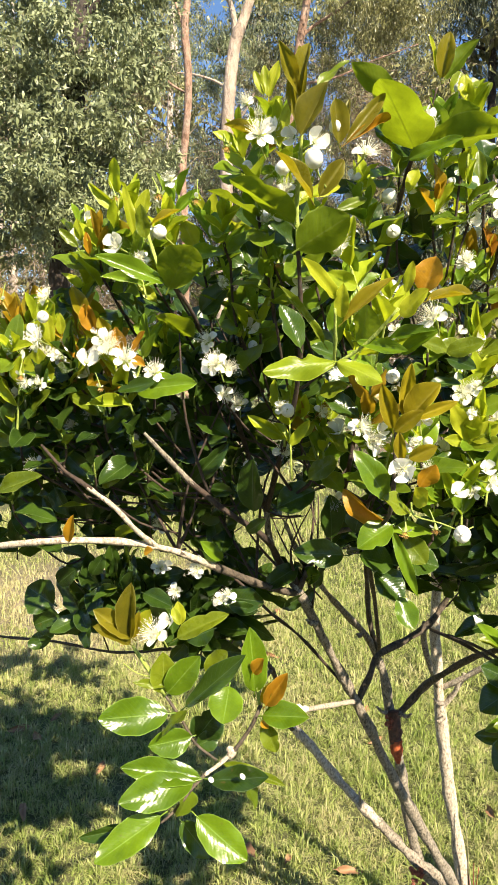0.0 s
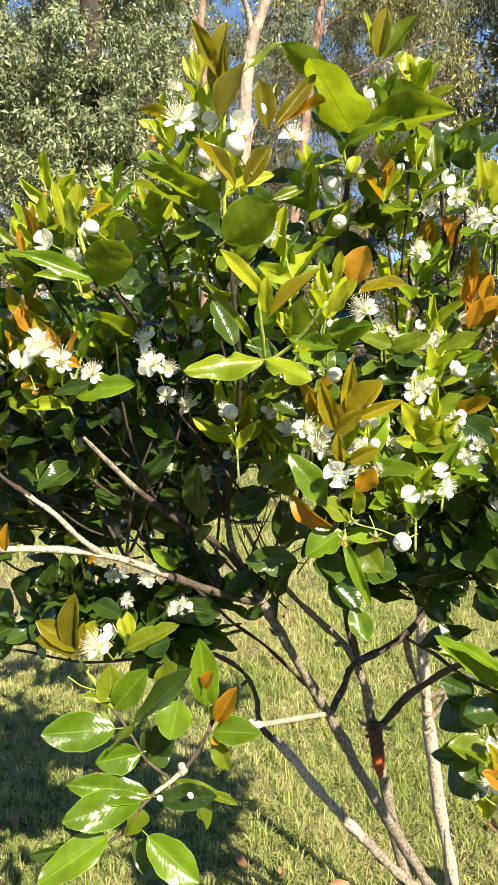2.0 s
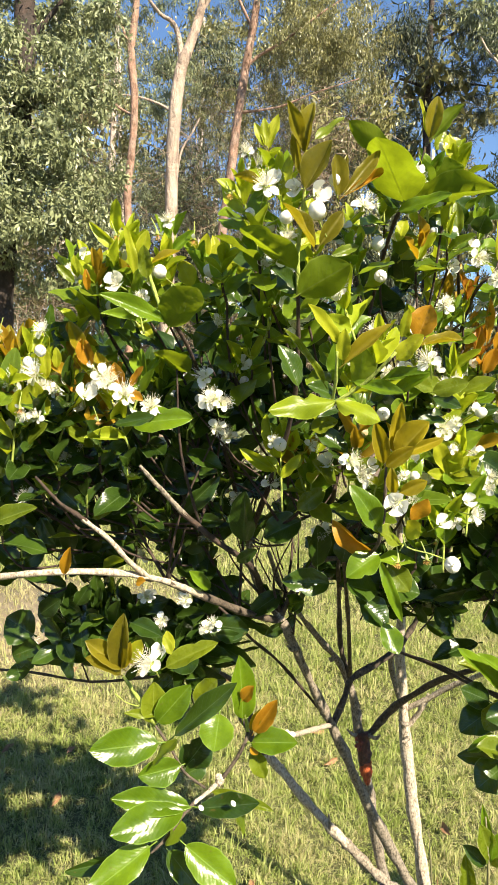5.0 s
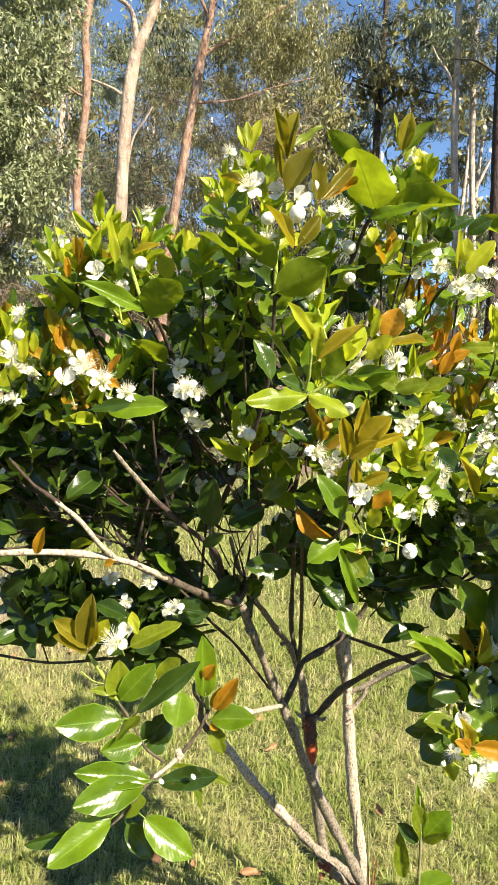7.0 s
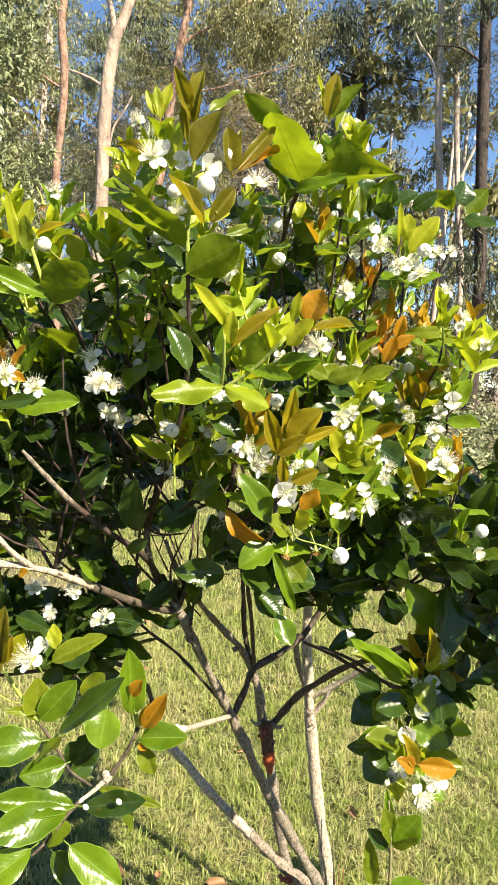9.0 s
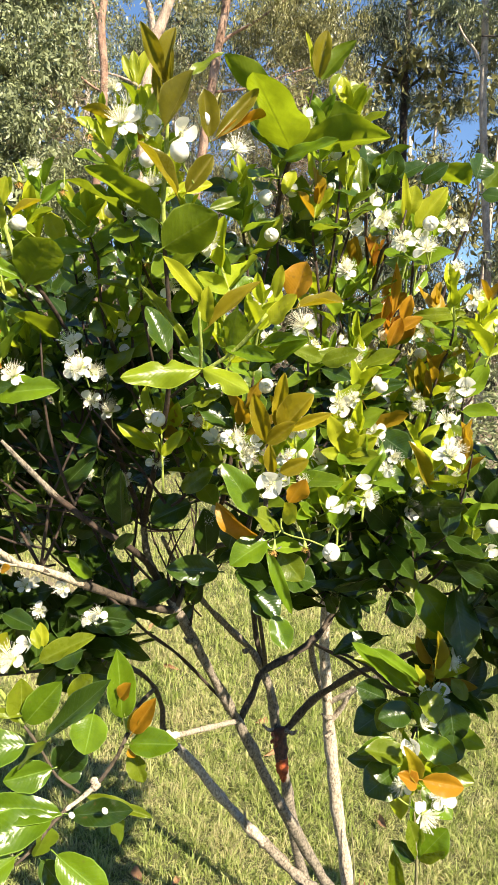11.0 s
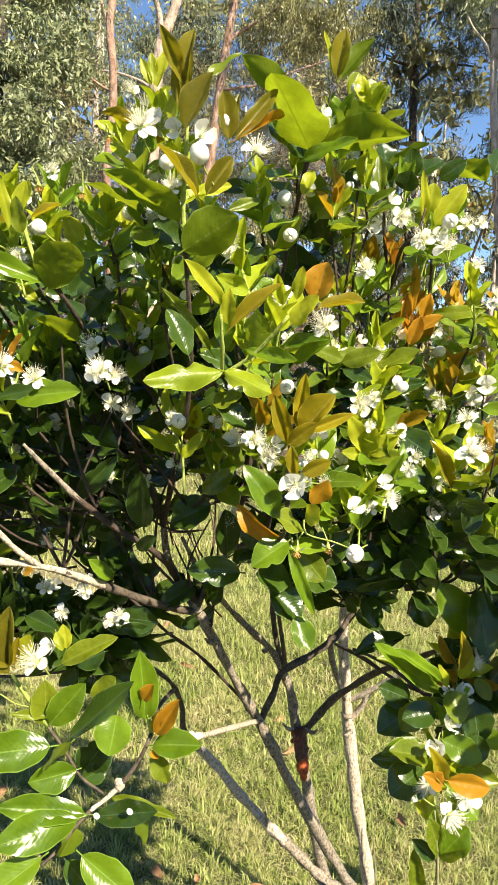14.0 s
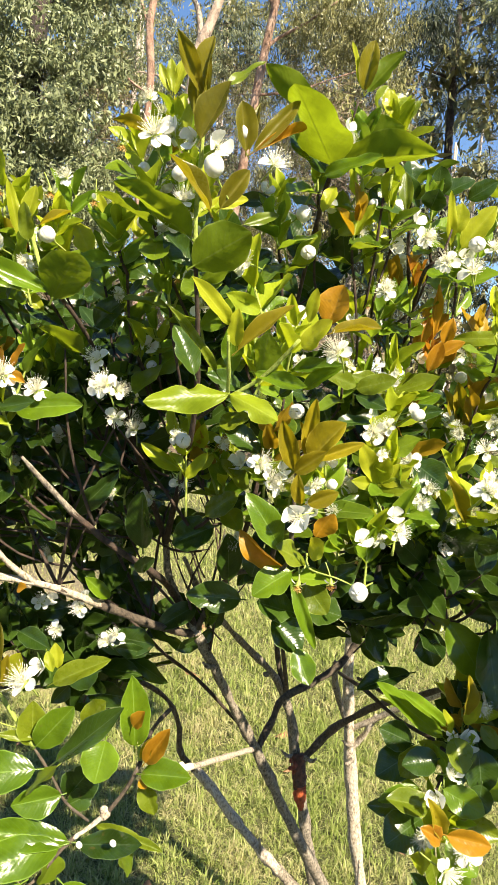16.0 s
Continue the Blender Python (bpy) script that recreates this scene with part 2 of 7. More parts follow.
# ---- the ground: one sheet to the horizon, lawn in front, litter under the trees ----
def ground_material():
    m, nodes, links, bsdf = material("lawn_and_litter")
    pos = nodes.new("ShaderNodeNewGeometry").outputs["Position"]
    sep = nodes.new("ShaderNodeSeparateXYZ")
    links.new(pos, sep.inputs[0])
    big = tex(nodes, links, 1.3, 5, 0.6, pos)
    mid = tex(nodes, links, 14, 5, 0.7, pos)
    fine = tex(nodes, links, 160, 4, 0.75, pos)
    lawn = ramp(nodes, [(0.30, (0.046, 0.052, 0.016)), (0.48, (0.114, 0.121, 0.038)), (0.66, (0.206, 0.204, 0.078))])
    links.new(math_node(nodes, links, "ADD", math_node(nodes, links, "MULTIPLY", mid.outputs[0], 0.55), math_node(nodes, links, "MULTIPLY", fine.outputs[0], 0.45)), lawn.inputs[0])
    litter = ramp(nodes, [(0.30, (0.07, 0.05, 0.035)), (0.52, (0.22, 0.16, 0.11)), (0.70, (0.36, 0.28, 0.20))])
    links.new(mid.outputs[0], litter.inputs[0])
    edge = math_node(nodes, links, "ADD", sep.outputs[1], math_node(nodes, links, "MULTIPLY", big.outputs[0], 5.0))
    wood = ramp(nodes, [(0.0, (0, 0, 0)), (1.0, (1, 1, 1))])
    links.new(math_node(nodes, links, "MULTIPLY_ADD", edge, 0.22, -2.35), wood.inputs[0])
    away = nodes.new("ShaderNodeVectorMath")
    away.operation = "DISTANCE"
    away.inputs[1].default_value = (-1.1, 4.35, 0.0)
    links.new(pos, away.inputs[0])
    bare = math_node(nodes, links, "MULTIPLY_ADD", math_node(nodes, links, "ADD", away.outputs["Value"], mid.outputs[0]), -0.8, 1.5)
    bare = math_node(nodes, links, "MINIMUM", math_node(nodes, links, "MAXIMUM", bare, 0.0), 1.0)
    soil = mixed(nodes, links, lawn.outputs[0], (0.42, 0.33, 0.24), bare)
    links.new(mixed(nodes, links, soil, litter.outputs[0], wood.outputs[0]), bsdf.inputs["Base Color"])
    bsdf.inputs["Roughness"].default_value = 0.95
    bump = nodes.new("ShaderNodeBump")
    bump.inputs["Strength"].default_value, bump.inputs["Distance"].default_value = 1.0, 0.03
    links.new(math_node(nodes, links, "ADD", fine.outputs[0], mid.outputs[0]), bump.inputs["Height"])
    links.new(bump.outputs[0], bsdf.inputs["Normal"])
    return m


def height(x, y):
    return 0.02 * math.sin(x * 2.1 + 0.4) * math.sin(y * 1.7) + 0.012 * math.sin(x * 5.3 + y * 4.1)


def build_ground():
    xs = sorted({round(v, 3) for v in [*np.linspace(-3, 4, 57), *np.linspace(-20, 20, 41), *np.linspace(-1500, 1500, 21)]})
    ys = sorted({round(v, 3) for v in [*np.linspace(-0.5, 7, 61), *np.linspace(-15, 30, 46), *np.linspace(-1500, 1500, 21)]})
    verts = [(x, y, height(x, y) if abs(x) < 20 and abs(y) < 30 else 0.0) for y in ys for x in xs]
    w = len(xs)
    faces = [(j * w + i, j * w + i + 1, (j + 1) * w + i + 1, (j + 1) * w + i) for j in range(len(ys) - 1) for i in range(w - 1)]
    ob = new("ground", mesh_from("ground", verts, faces, smooth=True))
    ob.data.materials.append(ground_material())
    tagged(ob, "sunlit lawn running back into bare leaf litter under gum trees", "ground", kind="structure")


build_ground()
BARE = (-1.1, 4.35, 0.0)


def grass_material():
    m, nodes, links, bsdf = material("grass_blade")
    geo = nodes.new("ShaderNodeNewGeometry")
    patch = tex(nodes, links, 2.6, 5, 0.65, geo.outputs["Position"])
    tuft = tex(nodes, links, 22, 3, 0.6, geo.outputs["Position"])
    away = nodes.new("ShaderNodeVectorMath")
    away.operation = "DISTANCE"
    away.inputs[1].default_value = BARE
    links.new(geo.outputs["Position"], away.inputs[0])
    bare = math_node(nodes, links, "MAXIMUM", math_node(nodes, links, "MULTIPLY_ADD", away.outputs["Value"], -0.30, 0.42), 0.0)
    dry = math_node(nodes, links, "ADD", math_node(nodes, links, "MULTIPLY_ADD", geo.outputs["Random Per Island"], 0.36, bare), math_node(nodes, links, "ADD", math_node(nodes, links, "MULTIPLY", patch.outputs[0], 1.0), math_node(nodes, links, "MULTIPLY_ADD", tuft.outputs[0], 0.70, -0.25)))
    tone = ramp(nodes, [(0.36, (0.128, 0.190, 0.029)), (0.62, (0.262, 0.325, 0.074)), (0.84, (0.400, 0.420, 0.158)), (1.0, (0.490, 0.440, 0.230))])
    links.new(dry, tone.inputs[0])
    links.new(tone.outputs[0], bsdf.inputs["Base Color"])
    bsdf.inputs["Roughness"].default_value = 0.75
    bsdf.inputs["Specular IOR Level"].default_value = 0.25
    glow = nodes.new("ShaderNodeBsdfTranslucent")
    links.new(tone.outputs[0], glow.inputs[0])
    mix = nodes.new("ShaderNodeMixShader")
    mix.inputs[0].default_value = 0.35
    links.new(bsdf.outputs[0], mix.inputs[1])
    links.new(glow.outputs[0], mix.inputs[2])
    links.new(mix.outputs[0], nodes["Material Output"].inputs[0])
    return m


GRASS = grass_material()


def build_grass():
    rng = np.random.default_rng(5)
    rows = []
    for y0, y1, density, size in ((1.6, 2.3, 42000, 0.82), (2.3, 3.2, 33000, 0.92), (3.2, 4.6, 17000, 1.15), (4.6, 7.5, 5200, 1.42), (7.5, 12, 1000, 2.0)):
        half = 0.42 * y1 + 0.35
        n = int((y1 - y0) * 2 * half * density)
        x = rng.uniform(-half, half, n) + 0.11 * y1
        y = rng.uniform(y0, y1, n)
        tuft = 0.5 + 0.5 * np.sin(x * 31 + 2 * np.sin(y * 15) + 1.5 * np.sin(y * 47)) * np.sin(y * 26 + 2 * np.sin(x * 13) + 1.5 * np.sin(x * 43))
        keep = rng.random(n) < (0.25 + 0.75 * tuft) * np.clip(np.hypot(x - BARE[0], y - BARE[1]) / 1.3, 0.25, 1.0)
        rows.append(np.c_[x, y, tuft, np.full(n, size)][keep])
    n = 38000
    x, y = rng.uniform(-5.5, 6.0, n), rng.uniform(-4.5, 7.0, n)
    keep = (y < 1.6) | (np.abs(x - 0.11 * y) > 0.42 * y + 0.35)
    tuft = 0.5 + 0.5 * np.sin(x * 17 + 2 * np.sin(y * 9)) * np.sin(y * 14 + 2 * np.sin(x * 8))
    rows.append(np.c_[x, y, tuft, np.full(n, 1.15)][keep])
    p = np.concatenate(rows)
    n = len(p)
    a = rng.uniform(0, 2 * np.pi, n)
    lean = np.abs(rng.normal(0.85, 0.5, n))
    length = p[:, 3] * rng.uniform(0.022, 0.070, n) * (0.35 + 1.2 * p[:, 2] ** 1.5)
    wide = p[:, 3] * rng.uniform(0.0011, 0.0025, n)
    hx, hy = np.cos(a), np.sin(a)
    z0 = 0.02 * np.sin(p[:, 0] * 2.1 + 0.4) * np.sin(p[:, 1] * 1.7) + 0.012 * np.sin(p[:, 0] * 5.3 + p[:, 1] * 4.1) - 0.004
    b = rng.uniform(0, 2 * np.pi, n)
    sx, sy = np.cos(b) * wide, np.sin(b) * wide
    mx, my, mz = p[:, 0] + hx * length * 0.35 * lean, p[:, 1] + hy * length * 0.35 * lean, z0 + length * np.maximum(0.3, 0.72 - 0.2 * lean)
    tx, ty, tz = p[:, 0] + hx * length * lean, p[:, 1] + hy * length * lean, z0 + length * np.maximum(0.12, 1.0 - 0.5 * lean)
    v = np.stack([np.c_[p[:, 0] - sx, p[:, 1] - sy, z0], np.c_[p[:, 0] + sx, p[:, 1] + sy, z0], np.c_[mx + 0.8 * sx, my + 0.8 * sy, mz], np.c_[mx - 0.8 * sx, my - 0.8 * sy, mz], np.c_[tx, ty, tz]], axis=1).reshape(-1, 3)
    me = bpy.data.meshes.new("grass")
    me.vertices.add(5 * n)
    me.vertices.foreach_set("co", v.astype(np.float32).ravel())
    base = np.arange(n)[:, None] * 5
    loops = np.c_[base + 0, base + 1, base + 2, base + 3, base + 3, base + 2, base + 4].ravel()
    me.loops.add(7 * n)
    me.loops.foreach_set("vertex_index", loops.astype(np.int32))
    me.polygons.add(2 * n)
    me.polygons.foreach_set("loop_start", np.c_[np.arange(n) * 7, np.arange(n) * 7 + 4].ravel().astype(np.int32))
    me.update(calc_edges=True)
    me.materials.append(GRASS)
    tagged(new("grass", me), "short sunlit lawn grass, green mixed with dry straw", "grass", kind="stuff")


build_grass()

# ---- the gum wood behind the lawn ----
EUCALYPT = plain_material("grey_green_gum_leaf", (0.024, 0.034, 0.014), (0.335, 0.375, 0.185), 3, 0.46, 0.16, island=True)
OLIVE_GUM = plain_material("olive_gum_leaf", (0.046, 0.050, 0.017), (0.305, 0.292, 0.112), 3, 0.36, 0.18, island=True)
DARK_NEEDLE = plain_material("dark_fine_foliage", (0.016, 0.024, 0.014), (0.078, 0.098, 0.050), 3, 0.6, 0.12, island=True)
SCRUB = plain_material("dull_scrub_leaf", (0.040, 0.040, 0.024), (0.200, 0.185, 0.105), 2, 0.6, 0.1, island=True)
TWIGGY = plain_material("dry_brown_twigs", (0.11, 0.075, 0.05), (0.28, 0.21, 0.15), 5, 0.9, island=True)


def leaf_cloud(name, blobs, per, size, slim, droop, seed, clump=0.35, gather=80):
    """One mesh of many small hanging leaves, gathered into uneven clumps inside the blobs (x, y, z, rx, ry, rz)."""
    rng = np.random.default_rng(seed)
    out = []
    for (x, y, z, rx, ry, rz), n in zip(blobs, per):
        clumps = max(6, n // gather)
        d = rng.normal(size=(clumps, 3))
        d /= np.linalg.norm(d, axis=1)[:, None]
        c = d * (rng.random(clumps) ** 0.45)[:, None] * [rx, ry, rz] + [x, y, z]
        r = clump * rng.uniform(0.5, 1.3, clumps)
        i = rng.integers(0, clumps, n)
        out.append(c[i] + rng.normal(size=(n, 3)) * 0.5 * r[i][:, None] * [1, 1, 0.8])
    p = np.concatenate(out)
    n = len(p)
    a = rng.uniform(0, 2 * np.pi, n)
    fall = rng.normal(-droop, 0.5, n)
    axis = np.c_[np.cos(a) * np.cos(fall), np.sin(a) * np.cos(fall), np.sin(fall)]
    s = rng.normal(size=(n, 3))
    s -= axis * (s * axis).sum(1)[:, None]
    s /= np.linalg.norm(s, axis=1)[:, None]
    ln = size * rng.uniform(0.6, 1.3, n)[:, None]
    w = ln * slim * rng.uniform(0.7, 1.2, n)[:, None]
    bend = np.cross(axis, s) * ln * 0.16
    v = np.stack([p, p + axis * ln * 0.4 + s * w + bend, p + axis * ln * 0.4 - s * w + bend, p + axis * ln], axis=1).reshape(-1, 3)
    k = np.arange(n)[:, None] * 4
    me = bpy.data.meshes.new(name)
    me.vertices.add(4 * n)
    me.vertices.foreach_set("co", v.astype(np.float32).ravel())
    me.loops.add(6 * n)
    me.loops.foreach_set("vertex_index", np.c_[k, k + 1, k + 2, k + 1, k + 3, k + 2].ravel().astype(np.int32))
    me.polygons.add(2 * n)
    me.polygons.foreach_set("loop_start", (np.arange(2 * n) * 3).astype(np.int32))
    me.update(calc_edges=True)
    return me


def gum_tree(label, bark, trunk, limbs, blobs=(), per=(), foliage=EUCALYPT, size=0.13, slim=0.11, droop=0.9, seed=1, clump=0.25, gather=80, name="gum_tree"):
    x, y = trunk[0][0], trunk[0][1]
    tree = thing(name, (x, y, 0), label, "tree", "gum trees behind the lawn")
    part("trunk", mesh_from("trunk", *tube(trunk, 12, 0.05, seed), smooth=True), BARK[bark], tree)
    for k, limb in enumerate(limbs):
        part("limb", mesh_from("limb", *tube(limb, 8, 0.06, seed + k), smooth=True), BARK[bark], tree)
    if blobs:
        part("crown", leaf_cloud("crown", blobs, per, size, slim, droop, seed, clump, gather), foliage, tree)
    return tree
gum_tree('tall pinkish smooth-barked gum tree with a forked trunk', 'gum_pink',
    [(-1.21, 14.0, -0.1, 0.16), (-1.21, 14.0, 3.22, 0.128), (-1.17, 14.0, 4.5, 0.121), (-1.18, 14.0, 5.54, 0.119), (-1.15, 14.0, 6.57, 0.117), (-1.07, 14.0, 7.38, 0.115), (-0.9, 14.0, 7.89, 0.095), (-0.72, 14.0, 8.49, 0.079), (-0.61, 14.0, 9.37, 0.072), (-0.6, 14.0, 11.49, 0.058)],
    [[(-1.05, 14.0, 7.48, 0.06), (-1.11, 14.0, 7.99, 0.052), (-1.24, 14.0, 8.28, 0.044), (-1.49, 14.0, 8.43, 0.035), (-1.86, 14.0, 8.88, 0.027)], [(-1.18, 14.0, 6.62, 0.029), (-1.42, 14.0, 6.77, 0.025), (-1.84, 14.0, 6.89, 0.021), (-2.27, 14.0, 6.92, 0.013)], [(-1.12, 14.0, 4.92, 0.02), (-1.03, 14.0, 5.85, 0.021), (-0.82, 14.0, 6.27, 0.017), (-0.67, 14.0, 6.57, 0.013)], [(-0.7, 14.0, 8.49, 0.039), (-0.4, 14.0, 8.98, 0.035), (0.11, 14.0, 9.76, 0.027)]],
    [(-0.41, 14.0, 9.76, 1.91, 2.0, 1.4), (-2.45, 16.0, 8.75, 1.53, 1.5, 0.83), (-1.82, 17.0, 8.45, 1.01, 1.5, 1.3), (-2.71, 17.0, 5.95, 1.26, 1.5, 0.98), (-0.85, 16.5, 5.85, 0.81, 1.5, 1.21), (-0.53, 17.0, 8.58, 1.01, 1.5, 1.16), (-1.98, 15.0, 10.01, 1.63, 2.0, 1.09), (0.99, 15.0, 11.16, 2.8, 2.0, 1.4), (-1.7, 15.5, 7.3, 0.7, 1.2, 0.8), (-1.75, 15.5, 5.6, 0.6, 1.2, 0.8)], [3800, 4200, 2800, 3600, 2800, 3000, 4000, 4000, 2600, 2600], EUCALYPT, 0.085, 0.11, 0.9, 3, 0.24, 150)
gum_tree('slender reddish gum sapling with peeling bark', 'gum_red',
    [(-1.78, 13.0, -0.1, 0.082), (-1.78, 13.0, 2.78, 0.066), (-1.82, 13.0, 4.06, 0.067), (-1.87, 13.0, 4.84, 0.068), (-1.79, 13.0, 5.89, 0.065), (-1.79, 13.0, 6.56, 0.066), (-1.86, 13.0, 7.3, 0.067), (-1.79, 13.0, 8.13, 0.059), (-1.77, 13.0, 10.47, 0.048)],
    [[(-1.79, 13.0, 6.18, 0.023), (-2.13, 13.0, 6.37, 0.019), (-2.48, 13.0, 6.74, 0.014), (-2.68, 13.0, 7.21, 0.01)], [(-1.86, 13.0, 7.21, 0.024), (-2.14, 13.0, 7.95, 0.02), (-2.53, 13.0, 8.31, 0.015)]],
    [(-2.15, 13.0, 8.86, 1.19, 1.5, 0.83)], [1800], EUCALYPT, 0.14, 0.11, 0.9, 4)
gum_tree('leaning reddish gum tree with long bare side limbs', 'gum_red',
    [(-0.24, 13.0, -0.1, 0.1), (-0.24, 13.0, 3.05, 0.08), (-0.17, 13.0, 4.25, 0.081), (-0.06, 13.0, 5.25, 0.078), (0.04, 13.0, 6.23, 0.075), (0.15, 13.0, 7.1, 0.072), (0.29, 13.0, 8.07, 0.064), (0.38, 13.0, 9.11, 0.056), (0.34, 13.0, 10.95, 0.043)],
    [[(0.15, 13.0, 7.1, 0.033), (0.36, 13.0, 7.3, 0.029), (0.79, 13.0, 7.57, 0.024), (1.36, 13.0, 8.02, 0.02), (2.03, 13.0, 8.49, 0.015)], [(0.08, 13.0, 6.33, 0.028), (0.77, 13.0, 6.46, 0.019), (1.36, 13.0, 6.72, 0.014), (2.16, 13.0, 7.01, 0.01)], [(0.23, 13.0, 7.78, 0.029), (0.05, 13.0, 8.13, 0.025), (-0.23, 13.0, 8.66, 0.02)]],
    [(1.30, 13.0, 7.78, 1.10, 1.5, 0.81), (2.05, 13.5, 7.61, 0.80, 1.2, 0.89), (1.0, 14.0, 8.96, 1.13, 1.5, 0.76), (1.50, 13.0, 8.97, 1.30, 1.5, 0.72), (0.55, 15.0, 5.6, 0.9, 1.2, 0.8), (-0.35, 15.5, 7.2, 0.7, 1.2, 0.9), (0.6, 15.0, 6.9, 0.9, 1.2, 0.7), (0.3, 15.5, 4.5, 1.0, 1.2, 0.6)], [7600, 5600, 3400, 5000, 4200, 3200, 4200, 3200], OLIVE_GUM, 0.085, 0.11, 1.1, 5, 0.24, 150)
gum_tree('rough dark-barked gum with peeling red bark at its foot', 'gum_dark',
    [(-2.82, 9.0, -0.1, 0.174), (-2.82, 9.0, 1.98, 0.139), (-2.82, 9.0, 2.54, 0.134), (-2.76, 9.0, 3.22, 0.128), (-2.68, 9.0, 3.9, 0.123), (-2.62, 9.0, 4.57, 0.119), (-2.57, 9.0, 5.23, 0.122), (-2.58, 9.0, 5.87, 0.125), (-2.61, 9.0, 6.83, 0.116), (-2.63, 9.0, 8.37, 0.093)],
    [[(-2.58, 9.0, 5.49, 0.041), (-2.38, 9.0, 5.75, 0.034), (-1.97, 9.0, 6.26, 0.024)], [(-2.72, 9.0, 3.7, 0.026), (-2.94, 9.0, 4.17, 0.02), (-3.21, 9.0, 4.7, 0.013)], [(-2.66, 9.0, 4.1, 0.023), (-2.24, 9.0, 4.44, 0.016), (-1.9, 9.0, 4.77, 0.01)]],
    [(-2.54, 8.6, 4.81, 1.13, 1.0, 0.64), (-2.89, 8.4, 3.99, 0.8, 0.9, 0.69), (-2.02, 8.6, 4.12, 0.69, 0.9, 0.62), (-2.47, 8.3, 3.34, 0.91, 0.9, 0.42), (-3.13, 8.4, 4.85, 0.6, 0.8, 0.68), (-4.02, 8.6, 4.42, 0.94, 1.0, 1.25), (-1.86, 8.8, 3.66, 0.4, 0.6, 0.44), (-1.9, 9.0, 5.17, 0.47, 0.7, 0.47), (-2.97, 8.6, 3.01, 1.09, 0.9, 0.33), (-2.22, 9.2, 2.85, 0.75, 0.8, 0.34), (-1.85, 9.5, 3.33, 0.62, 0.8, 0.47), (-3.78, 8.6, 3.13, 1.05, 1.0, 0.75), (-3.48, 9.2, 5.84, 0.76, 0.8, 0.51), (-2.07, 9.5, 5.98, 0.76, 0.8, 0.42), (-2.76, 9.4, 6.34, 1.29, 0.8, 0.43)], [9000, 6800, 6000, 5600, 4000, 7600, 2200, 2000, 2600, 2400, 2300, 4800, 3600, 3600, 3600], EUCALYPT, 0.084, 0.155, 0.7, 6, 0.17, 110)
gum_tree("tall straight grey gum tree at the wood's edge", 'gum_grey',
    [(7.98, 20.0, -0.1, 0.129), (7.98, 20.0, 4.35, 0.103), (7.77, 20.0, 6.26, 0.098), (7.6, 20.0, 7.81, 0.1), (7.44, 20.0, 9.35, 0.096), (7.37, 20.0, 10.87, 0.092), (7.26, 20.0, 12.36, 0.088), (7.16, 20.0, 14.13, 0.078), (6.91, 20.0, 16.71, 0.062)],
    [[(7.37, 20.0, 10.03, 0.042), (7.12, 20.0, 10.53, 0.037), (6.8, 20.0, 10.87, 0.03), (6.6, 20.0, 11.21, 0.018)], [(7.32, 20.0, 11.47, 0.031), (7.7, 20.0, 12.13, 0.025), (7.93, 20.0, 13.06, 0.02)]],
    [(7.73, 20.0, 11.83, 1.7, 2.0, 1.13), (6.32, 20.0, 12.67, 1.69, 2.0, 1.13), (8.23, 20.0, 13.41, 1.76, 2.0, 1.37)], [2600, 2200, 2200], EUCALYPT, 0.18, 0.11, 0.9, 7)
gum_tree('slim grey gum tree beside a taller one', 'gum_grey',
    [(8.96, 21.0, -0.1, 0.105), (8.96, 21.0, 4.54, 0.084), (8.71, 21.0, 6.54, 0.086), (8.52, 21.0, 8.17, 0.08), (8.36, 21.0, 9.79, 0.082), (8.26, 21.0, 11.07, 0.077), (8.18, 21.0, 12.96, 0.066), (7.95, 21.0, 16.04, 0.049)],
    [[(8.66, 21.0, 7.69, 0.049), (8.94, 21.0, 8.39, 0.037), (9.23, 21.0, 9.08, 0.025)]],
    [(8.22, 21.0, 10.9, 0.87, 1.5, 1.16), (8.46, 21.0, 13.64, 1.42, 1.5, 1.22)], [1300, 1200], OLIVE_GUM, 0.18, 0.11, 0.9, 8)
gum_tree('dark-trunked tree with thin drooping foliage', 'gum_dark',
    [(8.65, 19.0, -0.1, 0.213), (8.65, 19.0, 4.3, 0.17), (8.51, 19.0, 6.13, 0.165), (8.4, 19.0, 7.62, 0.16), (8.31, 19.0, 9.1, 0.163), (8.22, 19.0, 10.55, 0.152), (8.12, 19.0, 11.99, 0.14), (7.87, 19.0, 14.78, 0.099)],
    [[(8.35, 19.0, 8.51, 0.052), (8.99, 19.0, 9.19, 0.038), (9.75, 19.0, 9.73, 0.031)], [(8.23, 19.0, 10.12, 0.045), (7.55, 19.0, 10.46, 0.03), (6.92, 19.0, 10.45, 0.022)], [(8.15, 19.0, 11.13, 0.046), (9.01, 19.0, 11.83, 0.039), (9.94, 19.0, 12.26, 0.024)]],
    [(8.44, 19.0, 11.17, 1.81, 2, 1.45), (9.72, 19.0, 10.02, 1.45, 2, 2.0), (9.89, 19.0, 12.69, 1.72, 2, 1.72)], [3200, 1200, 1600], DARK_NEEDLE, 0.20, 0.045, 0.5, 9)
